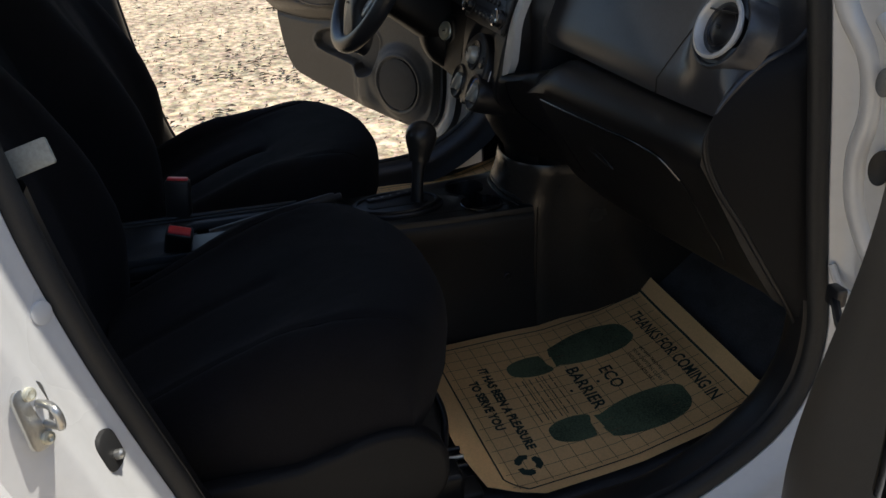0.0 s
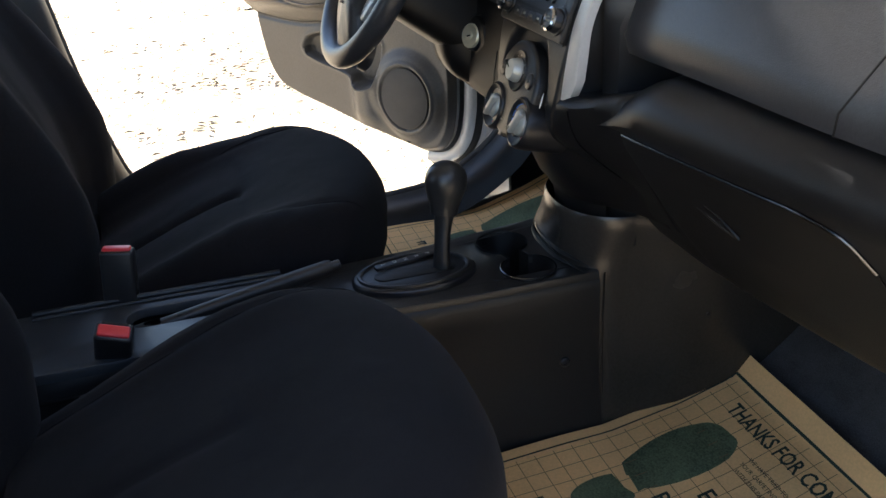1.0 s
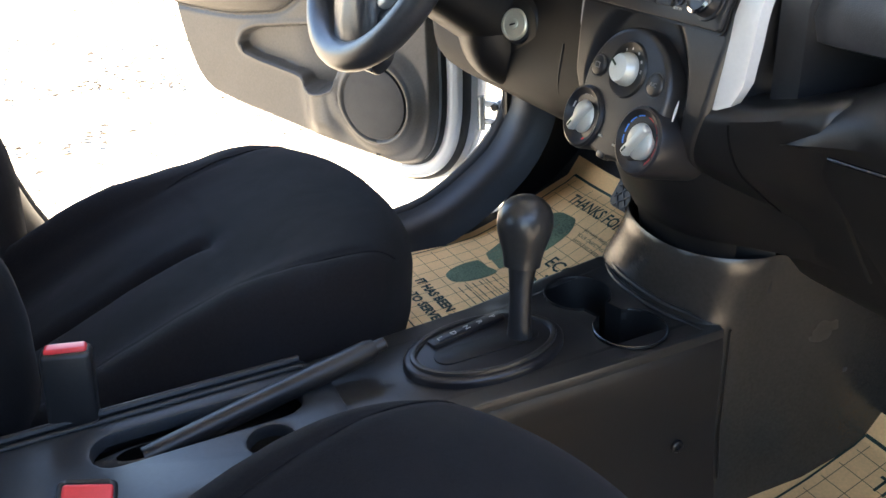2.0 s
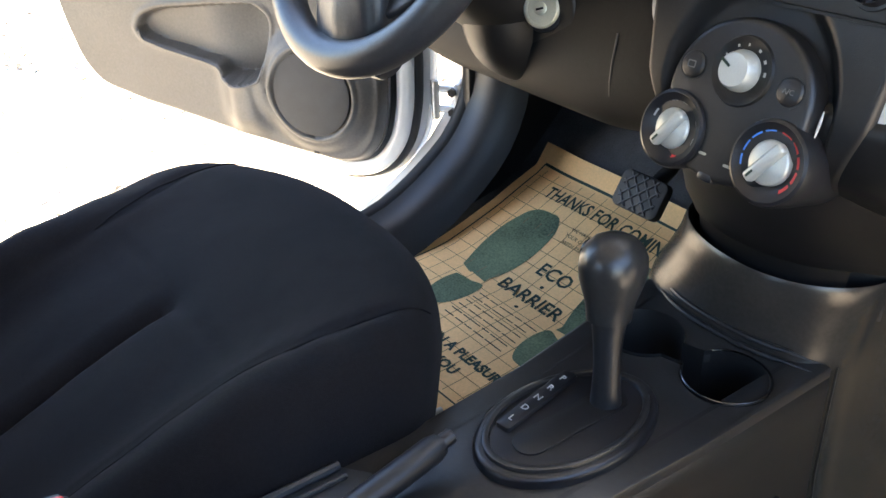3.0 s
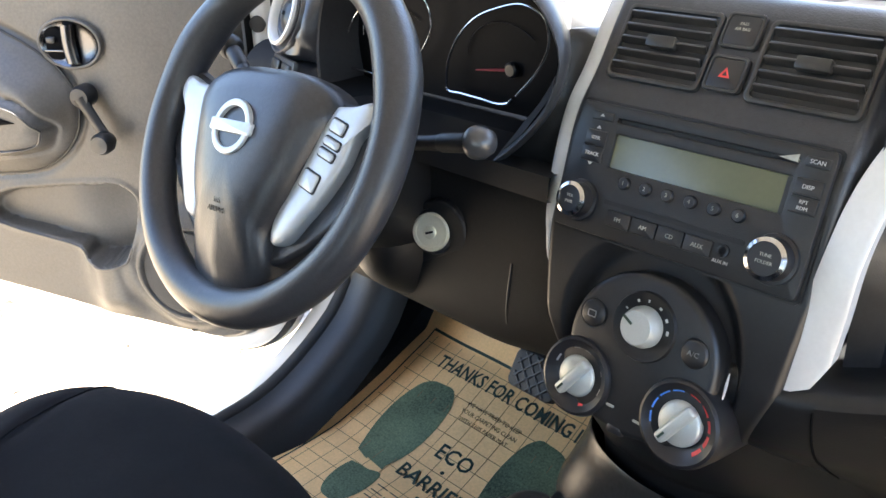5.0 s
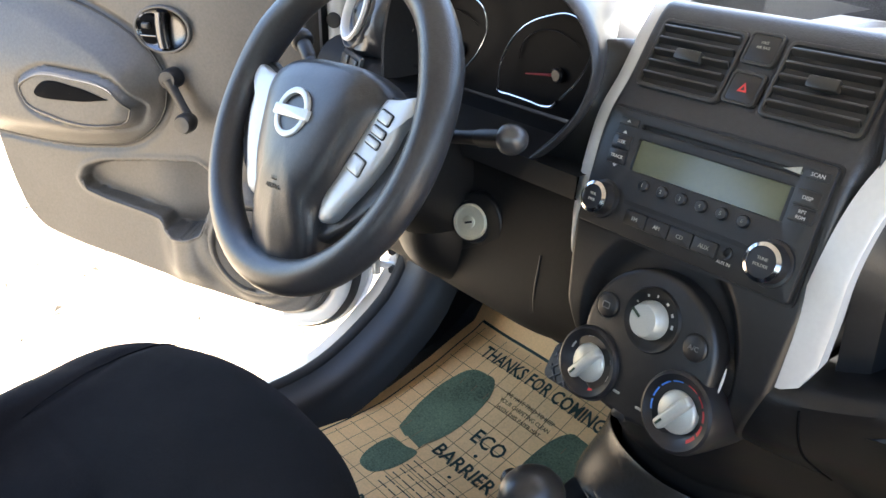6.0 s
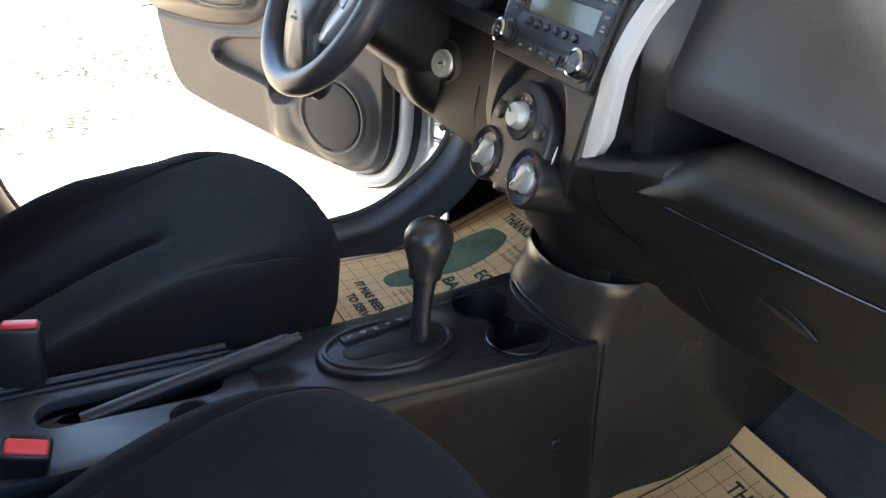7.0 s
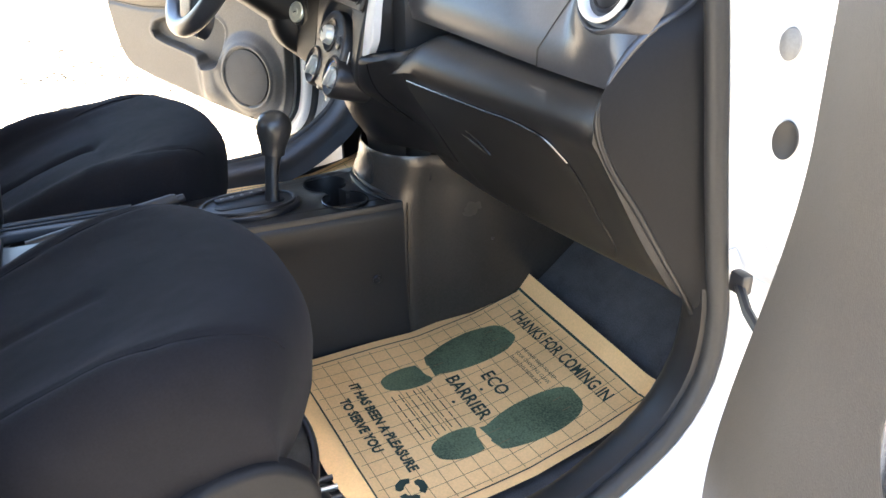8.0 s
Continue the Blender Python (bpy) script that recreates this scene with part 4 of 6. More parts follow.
def build_climate():
    t = thing("climate_control", "black three-dial heater control panel with silver knobs", "heater control", CLIMATE.translation)

    def add(name, bm, mat, label=""):
        return under(part(name, bm, mat, None, label), t)
    # dark plate that paints the shade in the fascia's arched recess, then the raised panel
    arch = [((0.0680 if math.cos(a) > 0 else 0.0735) * math.cos(a), 0.008 + 0.0790 * math.sin(a)) for a in np.linspace(radians(0), radians(180), 44)]
    add("recess", plate(arch, 0.0080, m=CLIMATE @ pose(0, 0, -0.006)), PLASTIC_DARK, "dark plate for the shade in the arched recess")
    body = [(0.067 * math.cos(a), 0.004 + 0.064 * math.sin(a)) for a in np.linspace(radians(-8), radians(188), 36)]
    body += [(-0.070, -0.02), (-0.060, -0.045), (-0.040, -0.060), (0.0, -0.066), (0.040, -0.060), (0.060, -0.045), (0.070, -0.02)]
    add("panel", plate(body, 0.024, bevel=0.006, seg=3, m=CLIMATE), PLASTIC, "raised black dial panel")
    # highlight on the panel's right edge, modelled as a thin silver sliver
    add("panel_gleam", tube([CLIMATE @ Vector((0.070, y, 0.012)) for y in np.linspace(-0.008, 0.014, 6)], [0.0004, 0.0009, 0.0012, 0.0012, 0.0009, 0.0004], 8), SILVER)
    dials = ((0.0, 0.026, 0.0255, 0.0165, 0), (-0.0485, -0.0345, 0.0325, 0.0175, 1), (0.0485, -0.0335, 0.0335, 0.0180, 2))
    for cx, cy, r, k, kind in dials:
        m = CLIMATE @ pose(cx, cy, 0.020)
        if kind:
            pod = add("dial_pod", lathe([(r * 0.92, -0.075), (r + 0.001, -0.02), (r + 0.0015, 0.002), (r, 0.0065), (r - 0.0025, 0.0080), (r - 0.0045, 0.0068), (k + 0.001, 0.0005), (0.0005, 0.0)], 44, m, caps=False), PLASTIC_GLOSS, "round black dial pod")
        else:
            pod = add("dial_pod", lathe([(r + 0.003, 0.0035), (r + 0.0015, 0.0065), (r - 0.001, 0.006), (r - 0.003, 0.0045), (0.0005, 0.0045)], 44, m, caps=False), PLASTIC_DARK, "round black dial surround")
        z0 = 0.0045 if not kind else 0.0
        part("knob_skirt", lathe([(k, z0), (k, z0 + 0.004), (k - 0.001, z0 + 0.006), (k - 0.002, z0 + (0.011 if not kind else 0.0065)), (k - 0.0035, z0 + (0.013 if not kind else 0.0075)), (0.0005, z0 + (0.0135 if not kind else 0.008))], 40, m), ALUMINIUM, pod, "silver knob")
        if kind:
            part("knob_grip", box((2 * k + 0.003, 0.0095, 0.010), (0, 0, z0 + 0.0095), 0.0030, 3, m=m @ pose(0, 0, 0, 0, 0, 56)), ALUMINIUM, pod, "silver grip bar")
            part("pointer", box((0.007, 0.0018, 0.0008), (-(k - 0.005), 0, z0 + 0.0147), 0, m=m @ pose(0, 0, 0, 0, 0, 56)), INK_DARK, pod)
        else:
            part("pointer", box((0.010, 0.002, 0.0008), (-(k - 0.0075), 0, z0 + 0.0136), 0, m=m @ pose(0, 0, 0, 0, 0, -28)), INK_DARK, pod)
        # marks round the knob
        rm = (k + r - 0.006) / 2 + 0.0012 if kind else k + 0.0042

        def arc(a0, a1, mat, w=0.0018):
            rows = []
            for q in (rm - w / 2, rm, rm + w / 2):
                h = z0 + 0.0007 + (max(0.0, q - k - 0.001) / (r - k - 0.0055) * 0.0063 if kind else 0.0)
                rows.append([m @ Vector((q * math.cos(radians(a)), q * math.sin(radians(a)), h)) for a in np.linspace(a0, a1, 10)])
            part("dial_mark", grid(rows), mat, pod)
        if kind == 2:
            for a0, a1 in ((96, 118), (124, 146), (152, 174), (180, 200)):
                arc(a0, a1, INK_BLUE, 0.0030)
            for a0, a1 in ((84, 62), (56, 34), (28, 6), (0, -22), (-28, -50)):
                arc(a0, a1, INK_RED, 0.0030)
        elif kind == 1:
            for a0, a1 in ((70, 84), (96, 112), (150, 168)):
                arc(a0, a1, INK_WHITE, 0.0014)
            arc(20, 30, INK_WHITE)
            arc(-20, -5, INK_WHITE, 0.0026)
            arc(-72, -60, INK_RED, 0.003)
        else:
            for a, w in ((152, 3), (118, 4), (92, 3), (60, 5), (32, 6), (5, 7)):
                arc(a - w * 0.7, a + w * 0.7, INK_WHITE, 0.0022)
    for cx, cy, s in ((-0.047, 0.021, ""), (0.0455, 0.021, "A/C")):
        m = CLIMATE @ pose(cx, cy, 0.0235)
        add("push_button", lathe([(0.0125, 0), (0.0125, 0.001), (0.0112, 0.0008), (0.0105, 0.0022), (0.009, 0.003), (0.0005, 0.0032)], 30, m), PLASTIC, "round push button")
        if s:
            under(writing(s, 0.0042, m @ pose(0, 0, 0.0034), BOLT_GREY, None), t)
        else:
            add("button_mark", plate(round_rect(0.008, 0.006, 0.001), 0.0004, [round_rect(0.0062, 0.0042, 0.0008)], m=m @ pose(0, 0, 0.0032)), BOLT_GREY)
    add("air_mark", plate(round_rect(0.0075, 0.0022, 0.001, -0.012, -0.045), 0.0245, m=CLIMATE), LABEL_GREY)
    add("air_mark", plate(round_rect(0.0075, 0.0022, 0.001, 0.014, -0.048), 0.0245, m=CLIMATE), LABEL_GREY)
    add("recirculation_slider", box((0.016, 0.010, 0.012), (-0.004, -0.062, 0.018), 0.003, m=CLIMATE), PLASTIC_GLOSS)


build_climate()


# ---- steering wheel and column ----
WHEEL = frame_at((-0.337, -0.124, 0.964), 29.9, 2.3) @ pose(0, 0, 0, 0, 0, 3.5)


def build_wheel():
    t = thing("steering_wheel", "black three-spoke steering wheel with silver spoke covers", "steering wheel", WHEEL.translation)

    def add(name, bm, mat, label=""):
        return under(part(name, bm, mat, None, label), t)
    R, r = 0.1592, 0.0182
    pts = [WHEEL @ Vector((R * math.cos(a), R * math.sin(a), 0)) for a in np.linspace(0, 2 * math.pi, 96, endpoint=False)]
    rads = []
    for a in np.linspace(0, 360, 96, endpoint=False):
        thumb = max(math.exp(-((a - c) / 14) ** 2) for c in (28, 152))
        rads.append(r + 0.0022 * thumb)
    add("rim", tube(pts, rads, 18, closed=True), LEATHERY, "black grained rim")
    # airbag cover: domed shield
    half = [(0.0, 0.058), (0.03, 0.0575), (0.058, 0.053), (0.082, 0.042), (0.091, 0.030), (0.086, 0.006), (0.077, -0.020), (0.068, -0.044), (0.058, -0.068), (0.052, -0.090), (0.054, -0.106), (0.054, -0.126), (0.049, -0.147), (0.038, -0.158), (0.0, -0.162)]
    ring = spline(half, 44)
    ring = ring + [(-x, y) for x, y in reversed(ring[1:-1])]
    rows = []
    for f, h in ((1.02, -0.020), (1.015, -0.004), (1.0, 0.006), (0.965, 0.013), (0.88, 0.021), (0.7, 0.027), (0.45, 0.0305), (0.2, 0.032), (0.02, 0.032)):
        row = []
        for x, y in ring:
            yy = -0.03 + (y + 0.03) * f
            z = h - 0.022 * float(smooth(-0.05, -0.15, yy)) - 0.006 * float(smooth(0.060, 0.10, abs(x * f)))
            ridge = 0.006 * max(0.0, 1 - abs(x * f) / (0.006 + 0.5 * max(0.0, -0.080 - yy))) * float(smooth(-0.085, -0.11, yy)) * float(smooth(-0.175, -0.14, yy))
            row.append(WHEEL @ Vector((x * f, yy, z + ridge)))
        rows.append(row)
    add("airbag_cover", grid(rows, closed_u=True, caps=True), LEATHERY, "grained black airbag cover")
    # emblem as a plain ring and bar
    em = WHEEL @ pose(-0.003, -0.004, 0.0305)
    er = add("emblem_ring", plate(ellipse(0.0262, 0.0250), 0.004, [ellipse(0.0200, 0.0188)], 0.001, m=em), SPOKE_SILVER, "silver ring emblem")
    part("emblem_bar", plate(round_rect(0.058, 0.0112, 0.002), 0.0048, bevel=0.001, m=em), SPOKE_SILVER, er, "silver emblem bar")
    under(writing("SRS", 0.0048, WHEEL @ pose(0, -0.069, 0.0285, 8), PLASTIC_DARK, None), t)
    under(writing("AIRBAG", 0.0048, WHEEL @ pose(0, -0.077, 0.0272, 10), PLASTIC_DARK, None), t)
    for sd in (1, -1):
        # spoke body out to the rim, then its silver cover
        spoke = [(0.060, 0.036), (0.11, 0.040), (0.155, 0.050), (0.158, 0.020), (0.148, -0.020), (0.122, -0.055), (0.090, -0.090), (0.045, -0.110), (0.040, -0.08), (0.060, -0.03)]
        bm = plate([(sd * x, y) for x, y in (spline(spoke + spoke[:1], 50)[:-1])], 0.016, bevel=0.005, seg=3, m=WHEEL @ pose(0, 0, -0.020))
        add("spoke", bm, LEATHERY, "black spoke")
        cov = [(0.094, 0.034), (0.112, 0.036), (0.134, 0.040), (0.138, 0.030), (0.124, 0.010), (0.120, -0.010), (0.108, -0.038), (0.090, -0.066), (0.070, -0.090), (0.058, -0.092), (0.054, -0.080), (0.064, -0.048), (0.073, -0.018), (0.082, 0.012)]
        cc = spline(cov + cov[:1], 60)[:-1]
        mx, my = sum(x for x, y in cc) / len(cc), sum(y for x, y in cc) / len(cc)
        rows = [[WHEEL @ Vector((sd * (mx + (x - mx) * f), my + (y - my) * f, h)) for x, y in cc] for f, h in ((0.98, -0.012), (1.0, 0.000), (0.995, 0.004), (0.97, 0.0062), (0.90, 0.0076), (0.6, 0.0084), (0.3, 0.0086), (0.03, 0.0086))]
        sc = add("spoke_cover", grid(rows, closed_u=True, caps=True), SPOKE_SILVER, "silver spoke cover")
        if sd > 0:
            for bx, by, w, h in ((0.104, 0.016, 0.018, 0.010), (0.102, 0.002, 0.020, 0.0065), (0.099, -0.008, 0.020, 0.0065), (0.088, -0.032, 0.020, 0.015)):
                m = WHEEL @ pose(bx, by, 0.0075, 0, 0, -14)
                part("wheel_button_gap", plate(round_rect(w + 0.003, h + 0.003, 0.003), 0.0018, bevel=0.0006, m=m), PLASTIC_DARK, sc)
                part("wheel_button", plate(round_rect(w, h, 0.0025), 0.0034, bevel=0.001, m=m), SPOKE_SILVER, sc, "silver control button")
    # lower spoke
    low = [(-0.045, -0.10), (0.045, -0.10), (0.046, -0.140), (0.050, -0.155), (0.056, -0.164), (-0.056, -0.164), (-0.050, -0.155), (-0.046, -0.140)]
    add("spoke", plate(low, 0.016, bevel=0.005, seg=2, m=WHEEL @ pose(0, 0, -0.020)), LEATHERY)
    return t


build_wheel()


def build_column():
    t = thing("steering_column", "black plastic steering column shroud with two stalks", "steering column", (-0.336, 0.0, 0.92))
    rows = []
    ax = (WHEEL.to_3x3() @ Vector((0, 0, -1))).normalized()
    c = WHEEL.translation
    for d, rx, ry in ((0.025, 0.035, 0.035), (0.03, 0.050, 0.048), (0.045, 0.056, 0.052), (0.10, 0.060, 0.058), (0.15, 0.062, 0.064), (0.20, 0.064, 0.070)):
        o = c + ax * d
        rows.append([o + WHEEL.to_3x3() @ Vector((rx * math.copysign(abs(math.cos(a)) ** 0.7, math.cos(a)), ry * math.copysign(abs(math.sin(a)) ** 0.7, math.sin(a)) - 0.012, 0)) for a in np.linspace(0, 2 * math.pi, 40, endpoint=False)])
    under(part("shroud", grid(rows, closed_u=True, caps=True), PLASTIC_DARK, None, "black column shroud"), t)
    o = c + ax * 0.055
    for sd, tip in ((1, Vector((-0.136, -0.046, 0.979))), (-1, Vector((-0.535, -0.035, 1.005)))):
        a = o + WHEEL.to_3x3() @ Vector((sd * 0.06, 0.015, 0))
        d = tip - a
        under(part("stalk", tube([a, a + d * 0.35, a + d * 0.6, a + d * 0.72], [0.008, 0.0065, 0.0065, 0.0075], 14), PLASTIC_DARK, None, "black control stalk"), t)
        under(part("stalk_collar", tube([a + d * 0.68, a + d * 0.70, a + d * 0.89], [0.0075, 0.0085, 0.0088], 16), PLASTIC_DARK), t)
        tt = d.normalized()
        under(part("stalk_tip", tube([a + d * 0.885, a + d * 0.895, a + d * 0.91, a + d * 0.94, a + d * 0.98, tip + tt * 0.004, tip + tt * 0.008], [0.0090, 0.0110, 0.0130, 0.0140, 0.0135, 0.0100, 0.004], 18), PLASTIC_SOFT if sd > 0 else PLASTIC_DARK, None, "rounded stalk end"), t)

    # hull-shaped lower cover that carries the lock
    def bow(v, e):
        return math.copysign(abs(v) ** e, v)
    rows = []
    for w in np.linspace(-0.5, 0.42, 22) * math.pi:
        ring = []
        for a in np.linspace(0, 2 * math.pi, 44, endpoint=False):
            x, y = 0.052 * bow(math.cos(w), 0.62) * bow(math.cos(a), 0.72), 0.085 * bow(math.cos(w), 0.55) * bow(math.sin(a), 0.85)
            z = 0.080 * bow(math.sin(w), 0.85)
            ring.append((-0.330 + x, 0.050 + y, 0.826 + z - 0.35 * min(0.0, y + 0.01) * (1 if z < 0 else 0.2)))
        rows.append(ring)
    under(part("lower_cover", grid(rows, closed_u=True, caps=True), PLASTIC_DARK, None, "hull-shaped black lower cover"), t)


build_column()


def build_lock():
    m = frame_at((-0.264, 0.009, 0.847), 14, 24)
    t = thing("ignition_lock", "bright round ignition lock set in a black surround", "ignition lock", m.translation)
    under(part("surround", lathe([(0.026, -0.045), (0.024, -0.006), (0.0228, -0.001), (0.0205, 0.0005)], 36, m), PLASTIC_GLOSS), t)
    under(part("lock_face", lathe([(0.0195, -0.002), (0.0195, 0.004), (0.0178, 0.0058), (0.0150, 0.0056), (0.0148, 0.0050), (0.0005, 0.0050)], 40, m), BRASS_KEY, None, "pale nickel lock face"), t)
    under(part("lock_barrel", lathe([(0.0068, 0.004), (0.0066, 0.0068), (0.006, 0.0072), (0.0005, 0.0072)], 28, m), BRASS_KEY), t)
    under(part("key_slot", box((0.0085, 0.0022, 0.0006), (0, 0, 0.0074), 0, m=m @ pose(0, 0, 0, 0, 0, 18)), PLASTIC_DARK, None, "key slot"), t)


build_lock()


# ---- centre console ----
def build_console():
    t = thing("centre_console", "black plastic centre console with cup holders and a storage tray", "console", (0, -0.2, 0.31))

    def add(name, bm, mat, label=""):
        return under(part(name, bm, mat, None, label), t)
    TOP = 0.566
    # flared front: plan curves stacked upwards
    def plan(cx, al, ar, b, e, spread):
        pts = [(cx - al - spread, 0.64), (cx - al - spread, 0.36), (cx - al - spread * 0.6, 0.20)]
        for a in np.linspace(180, 360, 41):
            c, s = math.cos(radians(a)), math.sin(radians(a))
            pts.append((cx + (al if c < 0 else ar) * math.copysign(abs(c) ** (2 / e), c), 0.13 - b * abs(s) ** (2 / e)))
        x1 = cx + ar
        return pts + [(x1 + spread * 0.35, 0.165), (x1 + spread * 0.75, 0.205), (x1 + spread, 0.26), (x1 + spread * 1.1, 0.36), (x1 + spread * 1.2, 0.64)]
    rows = []
    for z, cx, al, ar, b, e, sp in ((0.630, -0.012, 0.116, 0.092, 0.074, 2.0, 0.030), (0.643, -0.012, 0.119, 0.095, 0.079, 2.0, 0.033), (0.647, -0.012, 0.122, 0.098, 0.083, 2.0, 0.036), (0.642, -0.012, 0.1245, 0.100, 0.0855, 2.0, 0.036), (0.625, -0.014, 0.127, 0.100, 0.086, 2.05, 0.036),
                                    (0.605, -0.018, 0.131, 0.101, 0.0865, 2.2, 0.036), (0.588, -0.022, 0.134, 0.102, 0.088, 2.4, 0.036), (0.573, -0.025, 0.138, 0.104, 0.0905, 2.5, 0.036), (0.560, -0.026, 0.138, 0.1045, 0.091, 2.75, 0.036), (0.545, -0.026, 0.136, 0.104, 0.086, 3.0, 0.034),
                                    (0.50, -0.026, 0.134, 0.104, 0.080, 3.3, 0.030), (0.42, -0.026, 0.134, 0.107, 0.075, 3.6, 0.024), (0.36, -0.026, 0.136, 0.113, 0.072, 3.6, 0.018), (0.28, -0.026, 0.140, 0.126, 0.070, 3.6, 0.016)):
        rows.append([(x, y, z) for x, y in plan(cx, al, ar, b, e, sp)])
    add("collar", grid(rows), COLLAR, "satin charcoal flared collar")
    # slot behind the collar
    add("slot_liner", grid([[(x, 0.085 + 0.05 * (x / 0.09) ** 2, 0.60), (x, 0.085 + 0.05 * (x / 0.09) ** 2, 0.70)] for x in np.linspace(-0.095, 0.085, 14)]), PLASTIC_DARK)
    # body side walls and top deck with round cup holders
    hw_l, hw_r = -0.092, 0.076
    cups = [((-0.070, -0.018), 0.0400), ((0.027, -0.012), 0.0405)]
    outline = [(-0.088, -0.37), (hw_r - 0.004, -0.37), (hw_r - 0.004, -0.20), (hw_r, -0.10), (hw_r, 0.078), (-0.130, 0.078), (-0.140, 0.060), (-0.122, -0.04), (-0.104, -0.15), (-0.092, -0.28)]
    # the two cups run into one another through a narrow neck
    well = []
    for (c, r), a0, a1 in ((cups[1], -158, 158), (cups[0], 22, 338)):
        well += [(c[0] + r * math.cos(radians(a)), c[1] + r * math.sin(radians(a))) for a in np.linspace(a0, a1, 34)]
    add("deck", plate(outline, 0.012, [well], 0.003, m=pose(0, 0, TOP - 0.012)), PLASTIC_SATIN, "black console deck")
    mx, my = sum(p[0] for p in well) / len(well), sum(p[1] for p in well) / len(well)
    rows = [[(mx + (x - mx) * f, my + (y - my) * f, TOP + h) for x, y in well] for f, h in ((1.012, 0.0004), (1.004, 0.0022), (0.985, 0.0020), (0.965, -0.004), (0.93, -0.080), (0.90, -0.085))]
    cup = add("cup_holder", grid(rows + [[(mx, my, TOP - 0.085)] * len(well)], closed_u=True), PLASTIC_DARK, "deep double cup holder")
    part("cup_rim", tube([(x, y, TOP + 0.0022) for x, y in well[2:33]], 0.0011, 6), DARK_CHROME, cup)
    # double step line along the collar's foot
    for dz, off in ((0.004, 0.0), (0.012, 0.006)):
        add("step_line", tube([(x, 0.034 + off + 0.030 * abs((x + 0.026) / 0.105) ** 2.6, TOP + dz - 0.004 * max(0, abs(x + 0.028) - 0.075) / 0.02) for x in np.linspace(-0.126, 0.072, 30)], [0.0028 * min(1.0, 0.1 + 0.16 * k, 0.1 + 0.16 * (29 - k)) for k in range(30)], 8), PLASTIC)
    for sd, x0 in ((1, hw_r), (-1, hw_l)):
        rows = []
        xe = x0
        for y in np.linspace(-0.74, 0.080, 28):
            x0 = xe if sd > 0 else float(np.interp(y, [-0.74, -0.28, -0.15, -0.04, 0.06], [-0.090, -0.094, -0.106, -0.124, -0.142]))
            rows.append([(x0 - sd * 0.030, y, TOP + 0.0006), (x0 - sd * 0.018, y, TOP - 0.0012), (x0 - sd * 0.009, y, TOP - 0.0055), (x0 - sd * 0.003, y, TOP - 0.014), (x0, y, TOP - 0.027), (x0 - sd * 0.004 * float(smooth(0.02, -0.15, y)), y, 0.51), (x0 - sd * 0.012 * float(smooth(0.02, -0.15, y)), y, 0.45), (x0 + sd * 0.004, y, 0.38), (x0 + sd * 0.02, y, 0.29)])
        add("side_wall", grid(rows), PLASTIC, "grained side wall")
    m = pose(hw_r + 0.0035, 0.024, 0.426, 0, 90, 0)
    add("screw", lathe([(0.008, -0.004), (0.008, 0.001), (0.006, 0.0025), (0.0035, 0.002), (0.003, 0.0), (0.0003, 0)], 20, m), PLASTIC_GLOSS, "dark screw cap")
    add("flank_seam", tube([(0.0772, 0.086, 0.562), (0.0778, 0.085, 0.50), (0.0795, 0.084, 0.43), (0.086, 0.083, 0.36)], 0.0012, 6), PLASTIC_DARK)
    for y, z in ((0.245, 0.475), (0.262, 0.440)):
        add("trim_clip", lathe([(0.005, -0.006), (0.005, 0.001), (0.003, 0.003), (0.0003, 0.0032)], 16, pose(0.104 - (0.5 - z) * 0.06, y, z, 0, 90, 0)), PLASTIC_GLOSS)
    # shift gate
    gc = (-0.010, -0.174)
    add("gate_base", plate(ellipse(0.060, 0.092, *gc, n=44), 0.012, bevel=0.005, seg=3, m=pose(0, 0, TOP - 0.002)), PLASTIC_GLOSS, "oval black shift gate")
    add("gate_ring", plate(ellipse(0.053, 0.084, *gc, n=44), 0.006, [ellipse(0.047, 0.077, *gc, n=44)], 0.002, m=pose(0, 0, TOP + 0.008)), PLASTIC_SATIN)
    add("gate_slot", plate(round_rect(0.030, 0.122, 0.0145, gc[0] + 0.004, gc[1] + 0.001), 0.0022, bevel=0.001, m=pose(0, 0, TOP + 0.0095)), PLASTIC_DARK, "dark shift slot")
    add("gate_lens", plate(round_rect(0.015, 0.098, 0.003), 0.006, bevel=0.0015, m=pose(gc[0] - 0.033, gc[1] - 0.005, TOP + 0.0085, 0, 0, 11)), PLASTIC_GLOSS, "gear position window")
    for k, s in enumerate(("P", "R", "N", "D", "L")):
        under(writing(s, 0.0068, pose(gc[0] - 0.033, gc[1] - 0.005, TOP + 0.0148, 0, 0, 11) @ pose(0, 0.036 - k * 0.018, 0), INK_WHITE, None), t)
    # rear tray between the seats
    tray = [(-0.085, -0.78), (0.085, -0.78), (0.085, -0.36), (0.06, -0.34), (-0.06, -0.34), (-0.085, -0.36)]
    slot = round_rect(0.052, 0.20, 0.024, -0.020, -0.475)
    cup = ellipse(0.022, 0.022, 0.035, -0.42, 20)
    add("rear_tray", plate(tray, 0.014, [slot, cup], 0.004, m=pose(0, 0, TOP - 0.006)), BLUE_GREY, "blue-grey handbrake tray")
    add("tray_well", plate(round_rect(0.16, 0.42, 0.02, 0, -0.56), 0.004, m=pose(0, 0, TOP - 0.04)), PLASTIC_DARK)
    add("tray_rib", tube([(-0.078, y, TOP + 0.012) for y in (-0.70, -0.5, -0.36)], 0.004, 8), BLUE_GREY)
    add("tray_rib", tube([(-0.066, y, TOP + 0.010) for y in (-0.70, -0.5, -0.36)], 0.0025, 8), BLUE_GREY)
    return TOP


